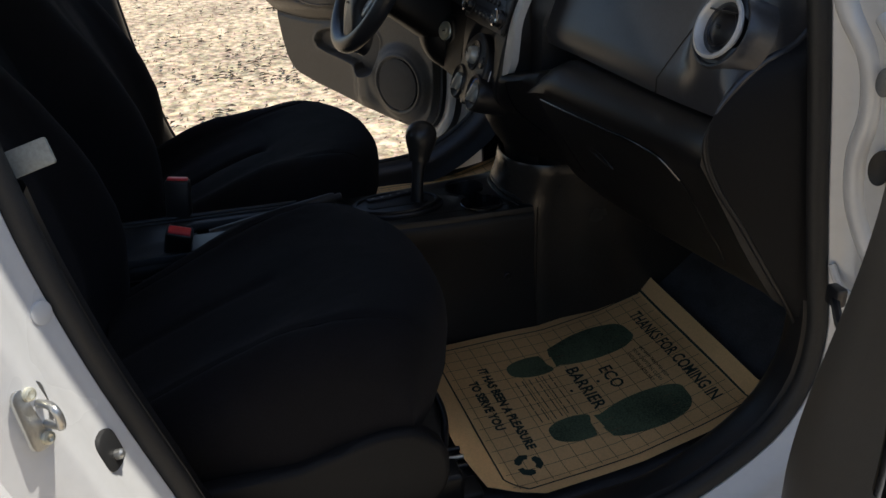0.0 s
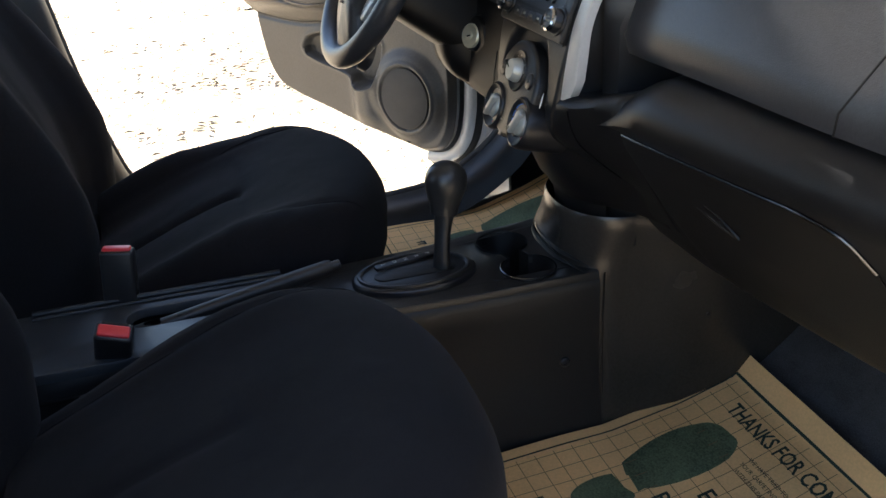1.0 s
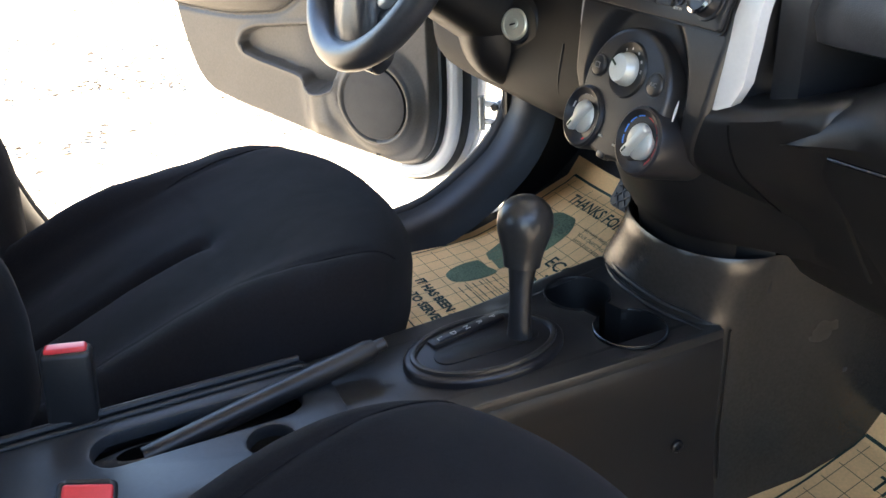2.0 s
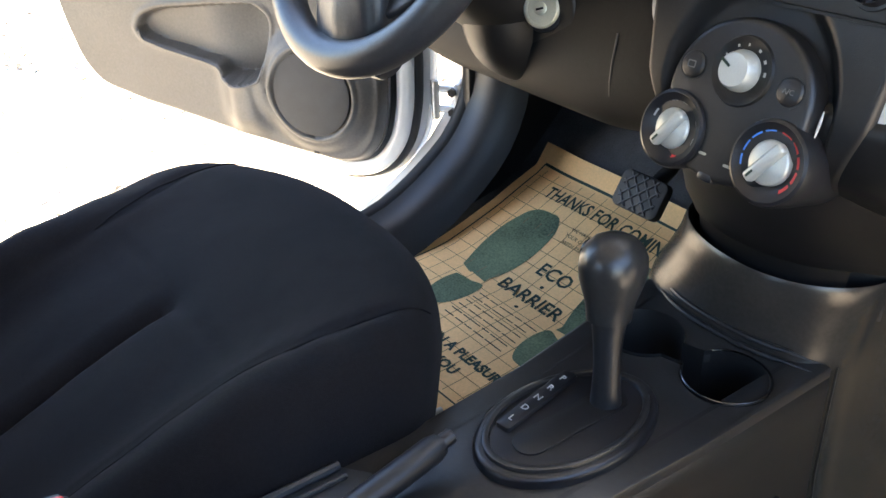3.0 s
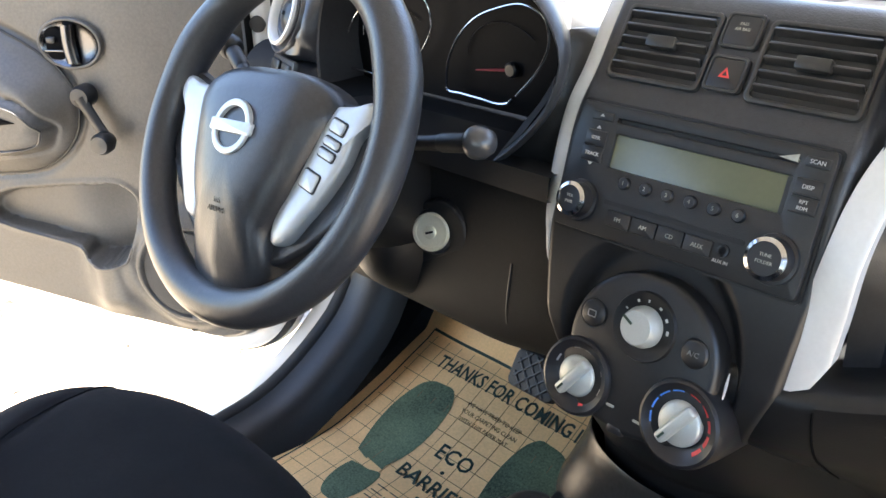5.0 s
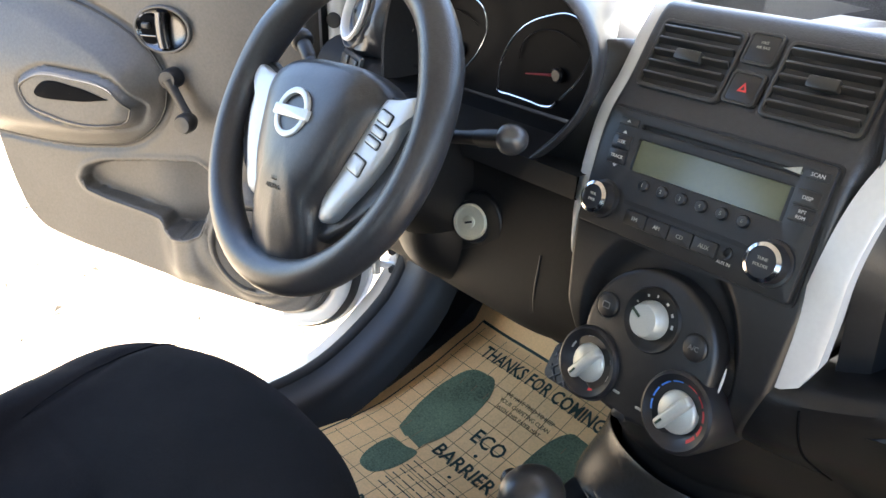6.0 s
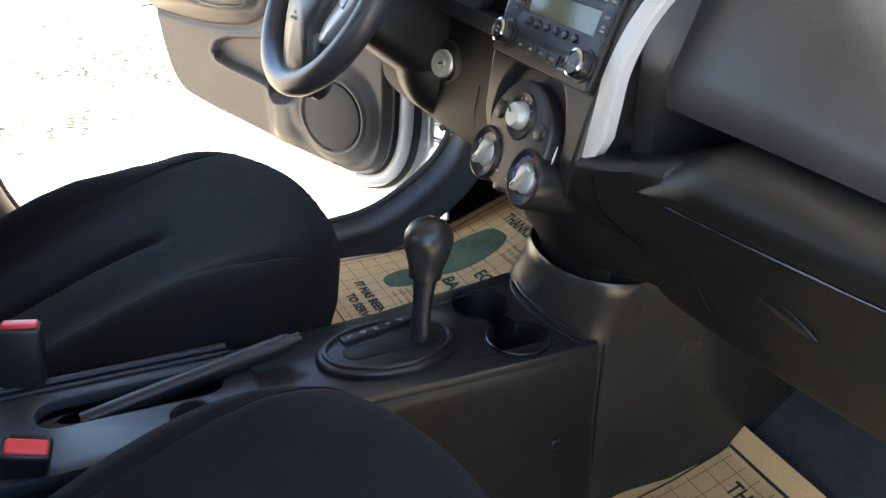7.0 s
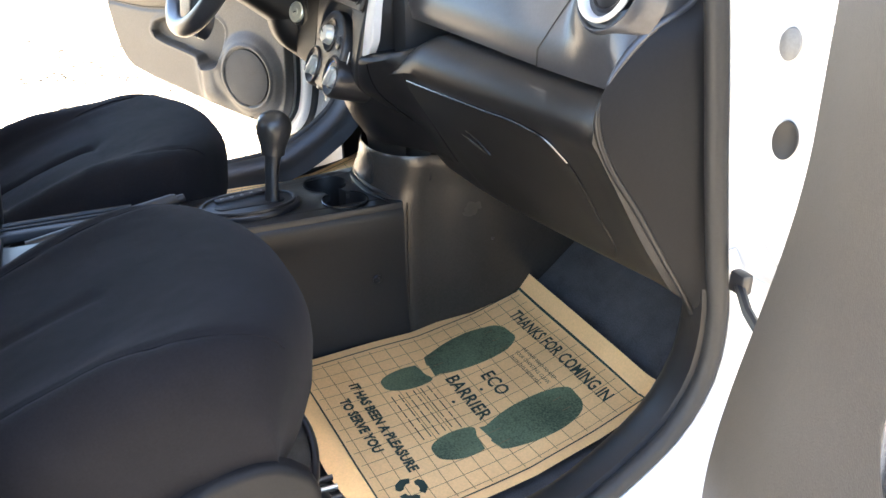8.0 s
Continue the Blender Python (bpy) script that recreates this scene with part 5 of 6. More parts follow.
TOP = build_console()


def build_shifter():
    b = Vector((-0.005, -0.134, TOP + 0.008))
    t = thing("gear_lever", "black automatic gear lever with a rounded knob", "gear lever", b)
    stem = spline([b, (-0.010, -0.130, 0.610), (-0.016, -0.125, 0.640), (-0.020, -0.120, 0.664)], 16)
    under(part("stem", tube(stem, [0.0142 - 0.0026 * math.sin(math.pi * k / 15) + 0.0034 * (k / 15) ** 3 for k in range(16)], 24, flat=0.82), PLASTIC, None, "tapered black stem"), t)
    m = Matrix.Translation((-0.025, -0.115, 0.699)) @ pose(0, 0, 0, -9, -7, 0)
    prof = [(0.0005, 0.0300), (0.008, 0.0288), (0.0160, 0.0250), (0.0222, 0.0185), (0.0260, 0.0095), (0.0268, 0.000), (0.0255, -0.010), (0.0228, -0.020), (0.0200, -0.029), (0.0184, -0.037), (0.0174, -0.046)]
    under(part("knob", lathe(prof, 36, m @ Matrix.Diagonal((1.05, 1.14, 1.02, 1))), PLASTIC_SATIN, None, "rounded black knob"), t)
    bt = Vector((-0.051, -0.113, 0.701))
    under(part("release_button", tube([bt + Vector((0.006, 0, 0)), bt, bt + Vector((-0.008, 0.001, 0.001)), bt + Vector((-0.011, 0.001, 0.001))], [0.010, 0.0095, 0.0085, 0.005], 16), PLASTIC_GLOSS, None, "push button"), t)


build_shifter()


def build_handbrake():
    a, b = Vector((-0.035, -0.285, 0.594)), Vector((-0.012, -0.53, 0.560))
    t = thing("handbrake", "black plastic handbrake lever lying in the console", "handbrake", b)
    d = b - a
    under(part("grip", tube([a + d * 0.02, a + d * 0.05, a + d * 0.3, a + d * 0.6, b], [0.0120, 0.0145, 0.0150, 0.0145, 0.013], 18, flat=0.8), PLASTIC, None, "ribbed black grip"), t)
    under(part("button", tube([a - d * 0.035, a - d * 0.03, a + d * 0.04], [0.005, 0.0068, 0.0068], 14), PLASTIC_GLOSS, None, "release button"), t)
    under(part("boot", grid([[(-0.012 + 0.03 * s * math.cos(w), -0.53 + 0.07 * s * math.sin(w), 0.575 - 0.02 * s) for w in np.linspace(0, 2 * math.pi, 20, endpoint=False)] for s in (0.35, 0.7, 1.0)], closed_u=True), RUBBER), t)


build_handbrake()


def build_buckle(at, tilt, turn, label):
    t = thing("seat_belt_buckle", label, "belt buckle", at, group="seat belt buckles")
    m = pose(*at, *tilt) @ pose(0, 0, 0, 0, 0, turn)
    hs = under(part("housing", box((0.046, 0.026, 0.095), (0, 0, -0.048), 0.006, 3, m=m), PLASTIC, None, "black buckle housing"), t)
    part("release", box((0.038, 0.016, 0.008), (0, -0.001, -0.001), 0.003, 3, m=m), RED_BUTTON, hs, "red release button")
    part("tongue_slot", box((0.032, 0.003, 0.004), (0, 0.0095, -0.0015), 0, m=m), PLASTIC_DARK, hs)
    pts = [m @ Vector((0, 0, -0.09)), m @ Vector((0, 0, -0.13)), m @ Vector((0, -0.01, -0.20))]
    under(part("strap", tube(pts, 0.018, 10, flat=0.3), PLASTIC_DARK, None, "stiff black strap"), t)


build_buckle((-0.092, -0.575, 0.650), (-6, -4, 0), 82, "upright black belt buckle with a red button")
build_buckle((0.095, -0.577, 0.622), (-10, 34, 0), 76, "leaning black belt buckle with a red button")


# ---- seats ----
def build_seat(cx, front, top, half, name, label, side, sink, taper, crown, roll, corner, bolster):
    """A cloth bucket seat. side: +1 where the door is on its right."""
    t = thing(name, label, "car seat", (cx, front - 0.3, 0.31), group="front seats")

    def add(nm, bm, mat, lab=""):
        return under(part(nm, bm, mat, None, lab, angle=70), t)

    W = half
    crease_y = -0.245

    def seam_at(y):
        return (0.66 if side < 0 else 0.74) + 0.08 * float(smooth(-0.30, -0.03, y))

    def height(u, y):
        """Top of the cushion over its base; u across in half widths, y back from the front edge (negative)."""
        au = abs(u)
        h = 0.0
        h += (0.060 * float(smooth(-0.12, -0.42, y)) if side * u > 0 and side < 0 else (0.022 if side < 0 else 0.010) * float(smooth(-0.06, -0.25, y))) * math.exp(-((au - 0.80) / 0.17) ** 2)       # side bolsters
        h -= (0.012 if side < 0 else 0.006) * float(smooth(-0.12, -0.50, y)) * (1 - au * 0.5)                                # hollow to the rear
        seam = seam_at(y)
        h -= 0.0045 * math.exp(-((au - seam) / 0.022) ** 2) * float(smooth(-0.02, -0.06, y))       # bolster seam
        if y < crease_y + 0.03:
            h -= (0.013 if side < 0 else 0.004) * math.exp(-(u / 0.038) ** 2) * float(smooth(crease_y + 0.012, crease_y - 0.02, y))   # central groove
            h += (0.006 if side < 0 else 0.001) * math.exp(-((au - 0.28) / 0.2) ** 2) * float(smooth(crease_y, crease_y - 0.08, y))
        h -= (0.003 if side < 0 else 0.0015) * math.exp(-((y - crease_y - 0.02 * au) / 0.006) ** 2) * float(smooth(0.62, 0.5, au))    # cross seam
        h -= (0.006 if side < 0 else 0.002) * math.exp(-(u / 0.10) ** 2 - ((y - crease_y) / 0.02) ** 2)                       # tuck
        h += 0.0016 * noise.noise(Vector((u * 3.0, y * 16, side * 5.0))) + 0.0007 * noise.noise(Vector((u * 14.0, y * 38, 3.0)))
        return h
    def where(u, y):
        """Shape of the top: y runs back from the crown of the front edge, which arches up and sinks to the rear."""
        au = abs(u)
        w = W * (1 - taper * float(smooth(-0.12, -0.5, y)))
        q = min(1.0, max(0.0, (y + crown) / crown))
        fall = roll * (1 - max(0.0, 1 - q ** 2.6) ** (1 / 2.6))
        tilt = sink * min(1.0, max(0.0, (-y - crown) / (0.5 - crown))) ** 1.4
        back = corner * au ** 2.7 * float(smooth(-0.50, -0.02, y))
        edge = 0.075 * (1 - math.sqrt(max(0.0, 1 - max(0.0, (au - 0.74) / 0.26) ** 2.6)))
        d = min(1.0, -y / crown)
        return (w * u, y - back, top + height(u, y) * d - tilt - min(0.16, fall + edge))
    ys = list(-0.5 * (np.linspace(0, 1, 72) ** 1.35))
    us = np.sin(np.linspace(-1, 1, 85) * math.pi / 2)
    rows = []
    for y in ys:
        pts = [where(u, y) for u in us]
        a, b = pts[0], pts[-1]
        rows.append([(a[0] * 0.93, a[1], 0.44), (a[0] * 0.985, a[1], 0.49)] + pts + [(b[0] * 0.985, b[1], 0.49), (b[0] * 0.93, b[1], 0.44)])
    first = rows[0]
    rolls = []
    for back, f in ((-0.045, 0.0), (-0.018, 0.25), (-0.004, 0.6)):
        rolls.append([(x * (0.94 + 0.06 * f), y + back, min(z, 0.44 + (z - 0.44) * f)) for x, y, z in first])
    rows = rolls + rows
    bm = grid([[(cx + x, front + y, z) for x, y, z in r] for r in rows], caps=True)
    cushion = add("cushion", bm, FABRIC, "black cloth cushion with a central groove")
    # stitched seams as fine raised cords
    for sd in (1, -1):
        pts = []
        for y in np.linspace(-0.48, -0.012, 60):
            u = seam_at(y)
            x, yy, z = where(u, y)
            pts.append((cx + sd * x, front + yy, z + 0.0005))
        part("piping", tube(pts, 0.0014, 6), FABRIC, cushion)
    # backrest
    mid = cx - (0.028 if side < 0 else 0.0)
    zs = [0.48, 0.56, 0.65, 0.70, 0.77, 0.82, 0.89, 0.98, 1.08, 1.16]
    lines = [-0.035, -0.008, 0.0, -0.004, -0.024, -0.046, -0.084, -0.145, -0.200, -0.240]
    rows = []
    for z in np.linspace(0.48, 1.155, 46):
        fwd = bolster + float(np.interp(z, zs, lines))
        w = float(np.interp(z, [0.48, 0.56, 0.66, 0.80, 0.95, 1.05, 1.12, 1.155], [0.225, 0.245, 0.256, 0.252, 0.236, 0.215, 0.180, 0.135]))
        w *= 1.11 if side < 0 else 1.0
        hollow = float(np.interp(z, [0.48, 0.60, 0.70, 0.85, 1.0, 1.155], [0.03, 0.060, 0.064, 0.050, 0.022, 0.0]))
        th = float(np.interp(z, [0.48, 0.7, 1.0, 1.12, 1.155], [0.20, 0.22, 0.15, 0.11, 0.05]))
        ring = []
        for u in np.sin(np.linspace(-1, 1, 45) * math.pi / 2):
            au = abs(u)
            d = hollow * (1 - float(smooth(0.40, 0.80, au)))
            d += 0.085 * (1 - math.sqrt(max(0.0, 1 - max(0.0, (au - 0.70) / 0.30) ** 2.4)))
            d += 0.005 * math.exp(-((au - 0.60) / 0.03) ** 2)
            if 0.55 < z < 1.0:
                d += 0.006 * math.exp(-(u / 0.05) ** 2)
            ring.append((mid + w * u, fwd - d, z - 0.25 * d))
        for u in np.sin(np.linspace(1, -1, 23)[1:-1] * math.pi / 2):
            au = abs(u)
            d = th - 0.05 * au ** 4
            ring.append((mid + w * 0.97 * u, fwd - d, z - 0.10 * d))
        rows.append(ring)
    add("backrest", grid(rows, closed_u=True, caps=True), FABRIC, "black cloth backrest with side bolsters")
    # headrest on two posts
    hy, hz = bolster - 0.30, 1.17
    for sx in (-0.055, 0.055):
        add("headrest_post", tube([(cx + sx, hy + 0.02, hz - 0.08), (cx + sx, hy - 0.005, hz + 0.03)], 0.006, 10), CHROME)
    rows = []
    for v in np.linspace(-1, 1, 14):
        s = math.sqrt(max(0.02, 1 - abs(v) ** 3))
        rows.append([(cx + 0.125 * s * math.copysign(abs(math.cos(a)) ** 0.7, math.cos(a)), hy - 0.02 + 0.045 * s * math.copysign(abs(math.sin(a)) ** 0.8, math.sin(a)) - 0.03 * v, hz + 0.10 + 0.085 * v) for a in np.linspace(0, 2 * math.pi, 28, endpoint=False)])
    add("headrest", grid(rows, closed_u=True, caps=True), FABRIC, "black cloth headrest")
    # plastic side shield and sliding rails
    sh = [(-0.50, 0.37), (-0.10, 0.375), (-0.068, 0.395), (-0.062, 0.48), (-0.085, 0.502), (-0.28, 0.484), (-0.44, 0.488), (-0.52, 0.52), (-0.56, 0.53), (-0.56, 0.42)]
    ring = spline(sh + sh[:1], 50)[:-1]
    ox = cx + side * (W - 0.014)
    m = Matrix(((0, 0, side, ox), (1, 0, 0, front), (0, 1, 0, 0), (0, 0, 0, 1)))
    add("side_shield", plate(ring, 0.026, bevel=0.010, seg=3, m=m), END_PLASTIC, "black plastic side shield")
    add("recline_lever", tube([(ox + side * 0.03, front - 0.47, 0.47), (ox + side * 0.036, front - 0.40, 0.462), (ox + side * 0.036, front - 0.34, 0.452)], [0.012, 0.012, 0.009], 12, flat=0.6), PLASTIC_DARK)
    for sx in (-0.19, 0.19):
        r = add("rail", box((0.045, 0.56, 0.030), (cx + sx, front - 0.27, 0.325 + (LIFT if cx < 0 else 0)), 0.005), PLASTIC_DARK, "dark sliding rail")
        add("rail_bracket", box((0.05, 0.05, 0.07), (cx + sx, front - 0.045, 0.345 + (LIFT if cx < 0 else 0)), 0.008), PLASTIC_DARK)
    for k in range(3):
        add("rail_rib", tube([(cx + 0.075 + 0.022 * k, front + 0.012, 0.318 + (LIFT if cx < 0 else 0)), (cx + 0.070 + 0.022 * k, front - 0.16, 0.322 + (LIFT if cx < 0 else 0))], 0.0045, 8), STEEL if k == 1 else PLASTIC_GLOSS, "ribbed slide rail")
    base = box((0.42, 0.40, 0.07), (cx, front - 0.28, 0.385), 0.02)
    add("seat_pan", base, PLASTIC_DARK)
    # slide bar under the front edge
    z = 0.365 + (LIFT * 0.4 if cx < 0 else 0)
    add("slide_bar", tube(spline([(cx - 0.15, front - 0.10, z), (cx - 0.145, front - 0.04, z), (cx - 0.09, front - 0.015, z), (cx + 0.09, front - 0.015, z), (cx + 0.145, front - 0.04, z), (cx + 0.15, front - 0.10, z)], 40), 0.006, 10), PLASTIC_GLOSS, "bent black slide bar")
    return t


build_seat(0.362, -0.200, 0.664, 0.254, "passenger_seat", "black cloth front passenger seat, empty", 1, 0.125, 0.06, 0.112, 0.089, 0.10, -0.655)
build_seat(-0.365, -0.146, 0.645, 0.280, "driver_seat", "black cloth driver's seat beside the open door", -1, 0.130, 0.12, 0.080, 0.066, 0.126, -0.602)


# ---- doors ----
def build_door(hinge_side, origin, along, lift, label, name, bulge=0.0, tip=-0.210):
    """An open front door seen from its trimmed inner side. Positions: s from a point of the panel away from the hinge, z up, h out of the panel."""
    t = thing(name, label, "car door", (origin[0], origin[1], 0.5 + lift), kind="structure")
    dx, dy = along
    nx, ny = (-dy * hinge_side, dx * hinge_side)
    if ny > 0:
        nx, ny = -nx, -ny

    def at(s, z, h=0.0):
        return (origin[0] + dx * s + nx * h, origin[1] + dy * s + ny * h, z + lift)

    def add(nm, bm, mat, lab=""):
        return under(part(nm, bm, mat, None, lab, angle=55), t)
    bottom = [(tip, 0.62), (tip + 0.006, 0.545), (tip + 0.022, 0.490), (tip + 0.048, 0.459), (-0.125, 0.447), (-0.06, 0.455), (0.09, 0.486), (0.20, 0.513), (0.31, 0.541), (0.362, 0.562), (0.392, 0.598), (0.410, 0.650), (0.428, 0.745), (0.444, 0.86), (0.455, 1.02), (0.458, 1.13)]
    bs = spline(bottom, 200)
    bx, bz = np.array([p[0] for p in bs]), np.array([p[1] for p in bs])
    S = np.concatenate([np.linspace(tip, tip + 0.027, 14), np.linspace(tip + 0.030, 0.36, 210), np.linspace(0.362, 0.455, 56)])
    zb = np.interp(S, bx, bz)
    ztop = 1.13
    V = np.linspace(0, 1, 170) ** 1.1
    SS, VV = np.meshgrid(S, V)
    ZZ = zb[None, :] + (ztop - zb[None, :]) * VV
    # distance to the rim of the panel
    edge = np.abs(poly_dist(SS, ZZ, list(zip(bx.tolist(), bz.tolist())) + [(0.456, 3.0), (tip, 3.0)]))
    Hh = -0.020 * (1 - smooth(0, 0.014, edge)) + 0.006 * smooth(0.0, 0.2, edge)
    arm = [(0.47, 0.762), (0.36, 0.745), (0.21, 0.741), (0.125, 0.755), (0.075, 0.793), (0.052, 0.845), (0.063, 0.895), (0.105, 0.935), (0.17, 0.972), (0.47, 1.01)]
    ad = poly_dist(SS, ZZ, spline(arm + arm[:1], 90)[:-1])
    Hh += 0.045 * smooth(0.006, -0.055, ad) * smooth(1.04, 0.86, ZZ) + 0.006 * smooth(0.006, -0.008, ad)
    Hh -= 0.004 * np.exp(-((ad - 0.004) / 0.006) ** 2)
    pull = [(0.094, 0.825), (0.106, 0.804), (0.15, 0.795), (0.24, 0.806), (0.288, 0.828), (0.294, 0.850), (0.268, 0.868), (0.19, 0.869), (0.120, 0.852)]
    pd = poly_dist(SS, ZZ, spline(pull + pull[:1], 90)[:-1])
    Hh -= 0.004 * np.exp(-((pd - 0.012) / 0.003) ** 2)
    Hh += 0.008 * smooth(0.012, 0.0, pd)
    cup = [(0.125, 0.840), (0.19, 0.834), (0.265, 0.846), (0.252, 0.859), (0.18, 0.857)]
    pocket = [(0.252, 0.676), (0.240, 0.695), (0.213, 0.708), (0.15, 0.717), (0.06, 0.724), (0.008, 0.722), (-0.010, 0.706), (-0.006, 0.668), (0.004, 0.630), (0.014, 0.606), (0.032, 0.597), (0.074, 0.596), (0.087, 0.602), (0.094, 0.616), (0.110, 0.622), (0.16, 0.635), (0.228, 0.653), (0.246, 0.662)]
    kd = poly_dist(SS, ZZ, spline(pocket + pocket[:1], 90)[:-1])
    Hh -= (0.024 + 0.022 * smooth(0.12, 0.0, SS)) * smooth(0.001, -0.006, kd)
    Hh += 0.0022 * np.exp(-((kd - 0.005) / 0.004) ** 2)
    rs = np.hypot((SS + 0.083) / 1.0, (ZZ - 0.583) / 1.08)
    Hh += (0.014 * smooth(0.112, 0.084, rs) + 0.006 * smooth(0.084, 0.079, rs)) * (1 - smooth(0.002, -0.006, kd)) - 0.006 * smooth(0.0745, 0.0715, rs)
    # bottle bulge below the pocket
    Hh += 0.026 * np.exp(-np.abs((SS - 0.048) / 0.040) ** 3) * smooth(0.475, 0.535, ZZ) * (1 - smooth(0.001, -0.006, kd)) * smooth(0.66, 0.60, ZZ)
    Hh += bulge * smooth(1.0, 0.62, ZZ)
    rows = [[at(float(SS[j, i]), float(ZZ[j, i]), float(Hh[j, i])) for i in range(len(S))] for j in range(len(V))]
    add("trim_panel", grid(rows), DOOR_PLASTIC, "dark grained door trim with armrest and pocket")
    def on_trim(s, z, off=0.0):
        i = min(len(S) - 1, int(np.searchsorted(S, s)))
        return at(s, z, float(np.interp(z, ZZ[:, i], Hh[:, i])) + off)
    ring = spline(cup + cup[:1], 60)[:-1]
    # the pull isn't hollow here: its inner shade is a black patch on the trim
    add("pull_shade", grid([[on_trim(0.195 + (s - 0.195) * f, 0.847 + (z - 0.847) * f, o) for s, z in ring] for f, o in ((1.0, 0.0005), (0.96, 0.002), (0.6, 0.0025), (0.2, 0.0025), (0.01, 0.0025))], closed_u=True), NICHE, "near-black patch for the shade inside the pull")
    add("pull_rim", tube([on_trim(s, z, 0.001) for s, z in spline(pull + pull[:1], 80)[:-1]], 0.0018, 8, closed=True), DOOR_PLASTIC)
    add("armrest_seam", tube([on_trim(s, z, 0.0006) for s, z in spline(arm, 90) if s < 0.44], 0.0022, 6), PLASTIC_DARK)
    lip = [(0.250, 0.674), (0.244, 0.660), (0.226, 0.652), (0.16, 0.634), (0.112, 0.6215), (0.096, 0.615), (0.089, 0.602), (0.074, 0.5945), (0.034, 0.5955), (0.014, 0.604), (0.002, 0.628)]
    add("pocket_lip", tube([on_trim(s, z - 0.004, -0.0008) for s, z in spline(lip, 90)], 0.0026, 8), DOOR_PLASTIC)
    # steel shell behind: white frame round the trim
    outer = [(tip, z) for z in np.linspace(1.13, 0.64, 24)] + [(s, z) for s, z in zip(bx, bz)]
    grow = []
    for i, (s, z) in enumerate(outer):
        a, b = outer[max(i - 1, 0)], outer[min(i + 1, len(outer) - 1)]
        tt = Vector((b[0] - a[0], b[1] - a[1])).normalized()
        nn = Vector((tt.y, -tt.x))
        grow.append((s + nn.x, z + nn.y, nn))
    rows = [[at(s + nn.x * (o - 1), z + nn.y * (o - 1), h) for o, h in ((0.0 + 0.0, -0.030), (0.006, -0.034), (0.012, -0.046))] for s, z, nn in grow]
    add("trim_edge", grid(rows), PLASTIC_DARK)
    front = [g for g in grow if g[0] - g[2].x < -0.10]
    rows = [[at(s + nn.x * (o - 1), z + nn.y * (o - 1), h) for o, h in ((0.004, -0.040), (0.012, -0.034), (0.030, -0.034), (0.036, -0.040), (0.036, -0.060))] for s, z, nn in front]
    add("shell_edge", grid(rows), WHITE_PAINT, "white painted door edge")
    rows = [[at(s + nn.x * (0.036 - 1) + 0.012 * nn.x * math.cos(w), z + nn.y * (0.036 - 1) + 0.012 * nn.y * math.cos(w), -0.060 + 0.012 * math.sin(w)) for w in np.linspace(0, 2 * math.pi, 10, endpoint=False)] for s, z, nn in front]
    add("door_seal", grid(rows, closed_u=True), RUBBER, "black rubber door seal")
    rows = [[at(s + nn.x * (o - 1), z + nn.y * (o - 1), h) for o, h in ((0.036, -0.068), (0.055, -0.075), (0.060, -0.10), (0.050, -0.13))] for s, z, nn in front]
    add("shell_return", grid(rows), WHITE_PAINT)
    back = [(s + nn.x * (0.012 - 1), z + nn.y * (0.012 - 1)) for s, z, nn in grow] + [(0.466, 1.135), (tip - 0.008, 1.135)]
    bmx = bmesh.new()
    vs = [bmx.verts.new(at(s, z, -0.050)) for s, z in back]
    bmx.faces.new(vs)
    vs2 = [bmx.verts.new(at(s, z, -0.13)) for s, z in back]
    bmx.faces.new(vs2)
    for i in range(len(vs)):
        bmx.faces.new((vs[i], vs[(i + 1) % len(vs)], vs2[(i + 1) % len(vs)], vs2[i]))
    add("door_shell", bmx, WHITE_PAINT, "white painted door shell")

    def pose_at(s, z, h=0.0):
        e = Vector(at(s, z, h))
        zx = Vector((nx, ny, 0))
        up = Vector((0, 0, 1))
        xx = up.cross(zx)
        m = Matrix((xx, up, zx)).transposed().to_4x4()
        m.translation = e
        return m
    flip = 1 if (Vector((0, 0, 1)).cross(Vector((nx, ny, 0)))).dot(Vector((dx, dy, 0))) > 0 else -1
    # speaker grille
    m = pose_at(-0.083, 0.583, 0.020)
    add("speaker_grille", lathe([(0.0705, -0.004), (0.070, 0.002), (0.060, 0.0045), (0.03, 0.006), (0.0005, 0.0065)], 48, m @ Matrix.Diagonal((1, 1.05, 1, 1))), MESH_GRILLE, "round speaker grille")
    # inner release handle in an oval bezel
    m = pose_at(0.046, 0.947, 0.006)
    hb = add("handle_bezel", plate(ellipse(0.051, 0.038), 0.008, [ellipse(0.046, 0.033)], 0.002, m=m), DOOR_PLASTIC, "oval handle bezel")
    part("handle_bowl", lathe([(0.0005, 0.0005), (0.03, 0.001), (0.042, 0.004), (0.0465, 0.0075)], 40, m @ Matrix.Diagonal((1, 0.72, 1, 1)), caps=False), DARK_CHROME, hb, "smooth metallic finger bowl")
    # curved pull with its dark backing and a small slide lock
    bow = [[m @ Vector((flip * (x + 0.0025 * (1 - (y / 0.028) ** 2)), y, z)) for x, z in ((-0.012, 0.004), (-0.011, 0.011), (-0.006, 0.0145), (0.001, 0.0145), (0.006, 0.011), (0.007, 0.004))] for y in np.linspace(-0.028, 0.028, 11)]
    part("release_lever", grid(bow, closed_u=True, caps=True), DARK_CHROME, hb, "smoked chrome release lever")
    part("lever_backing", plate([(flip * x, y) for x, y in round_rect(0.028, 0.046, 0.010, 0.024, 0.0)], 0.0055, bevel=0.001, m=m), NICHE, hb)
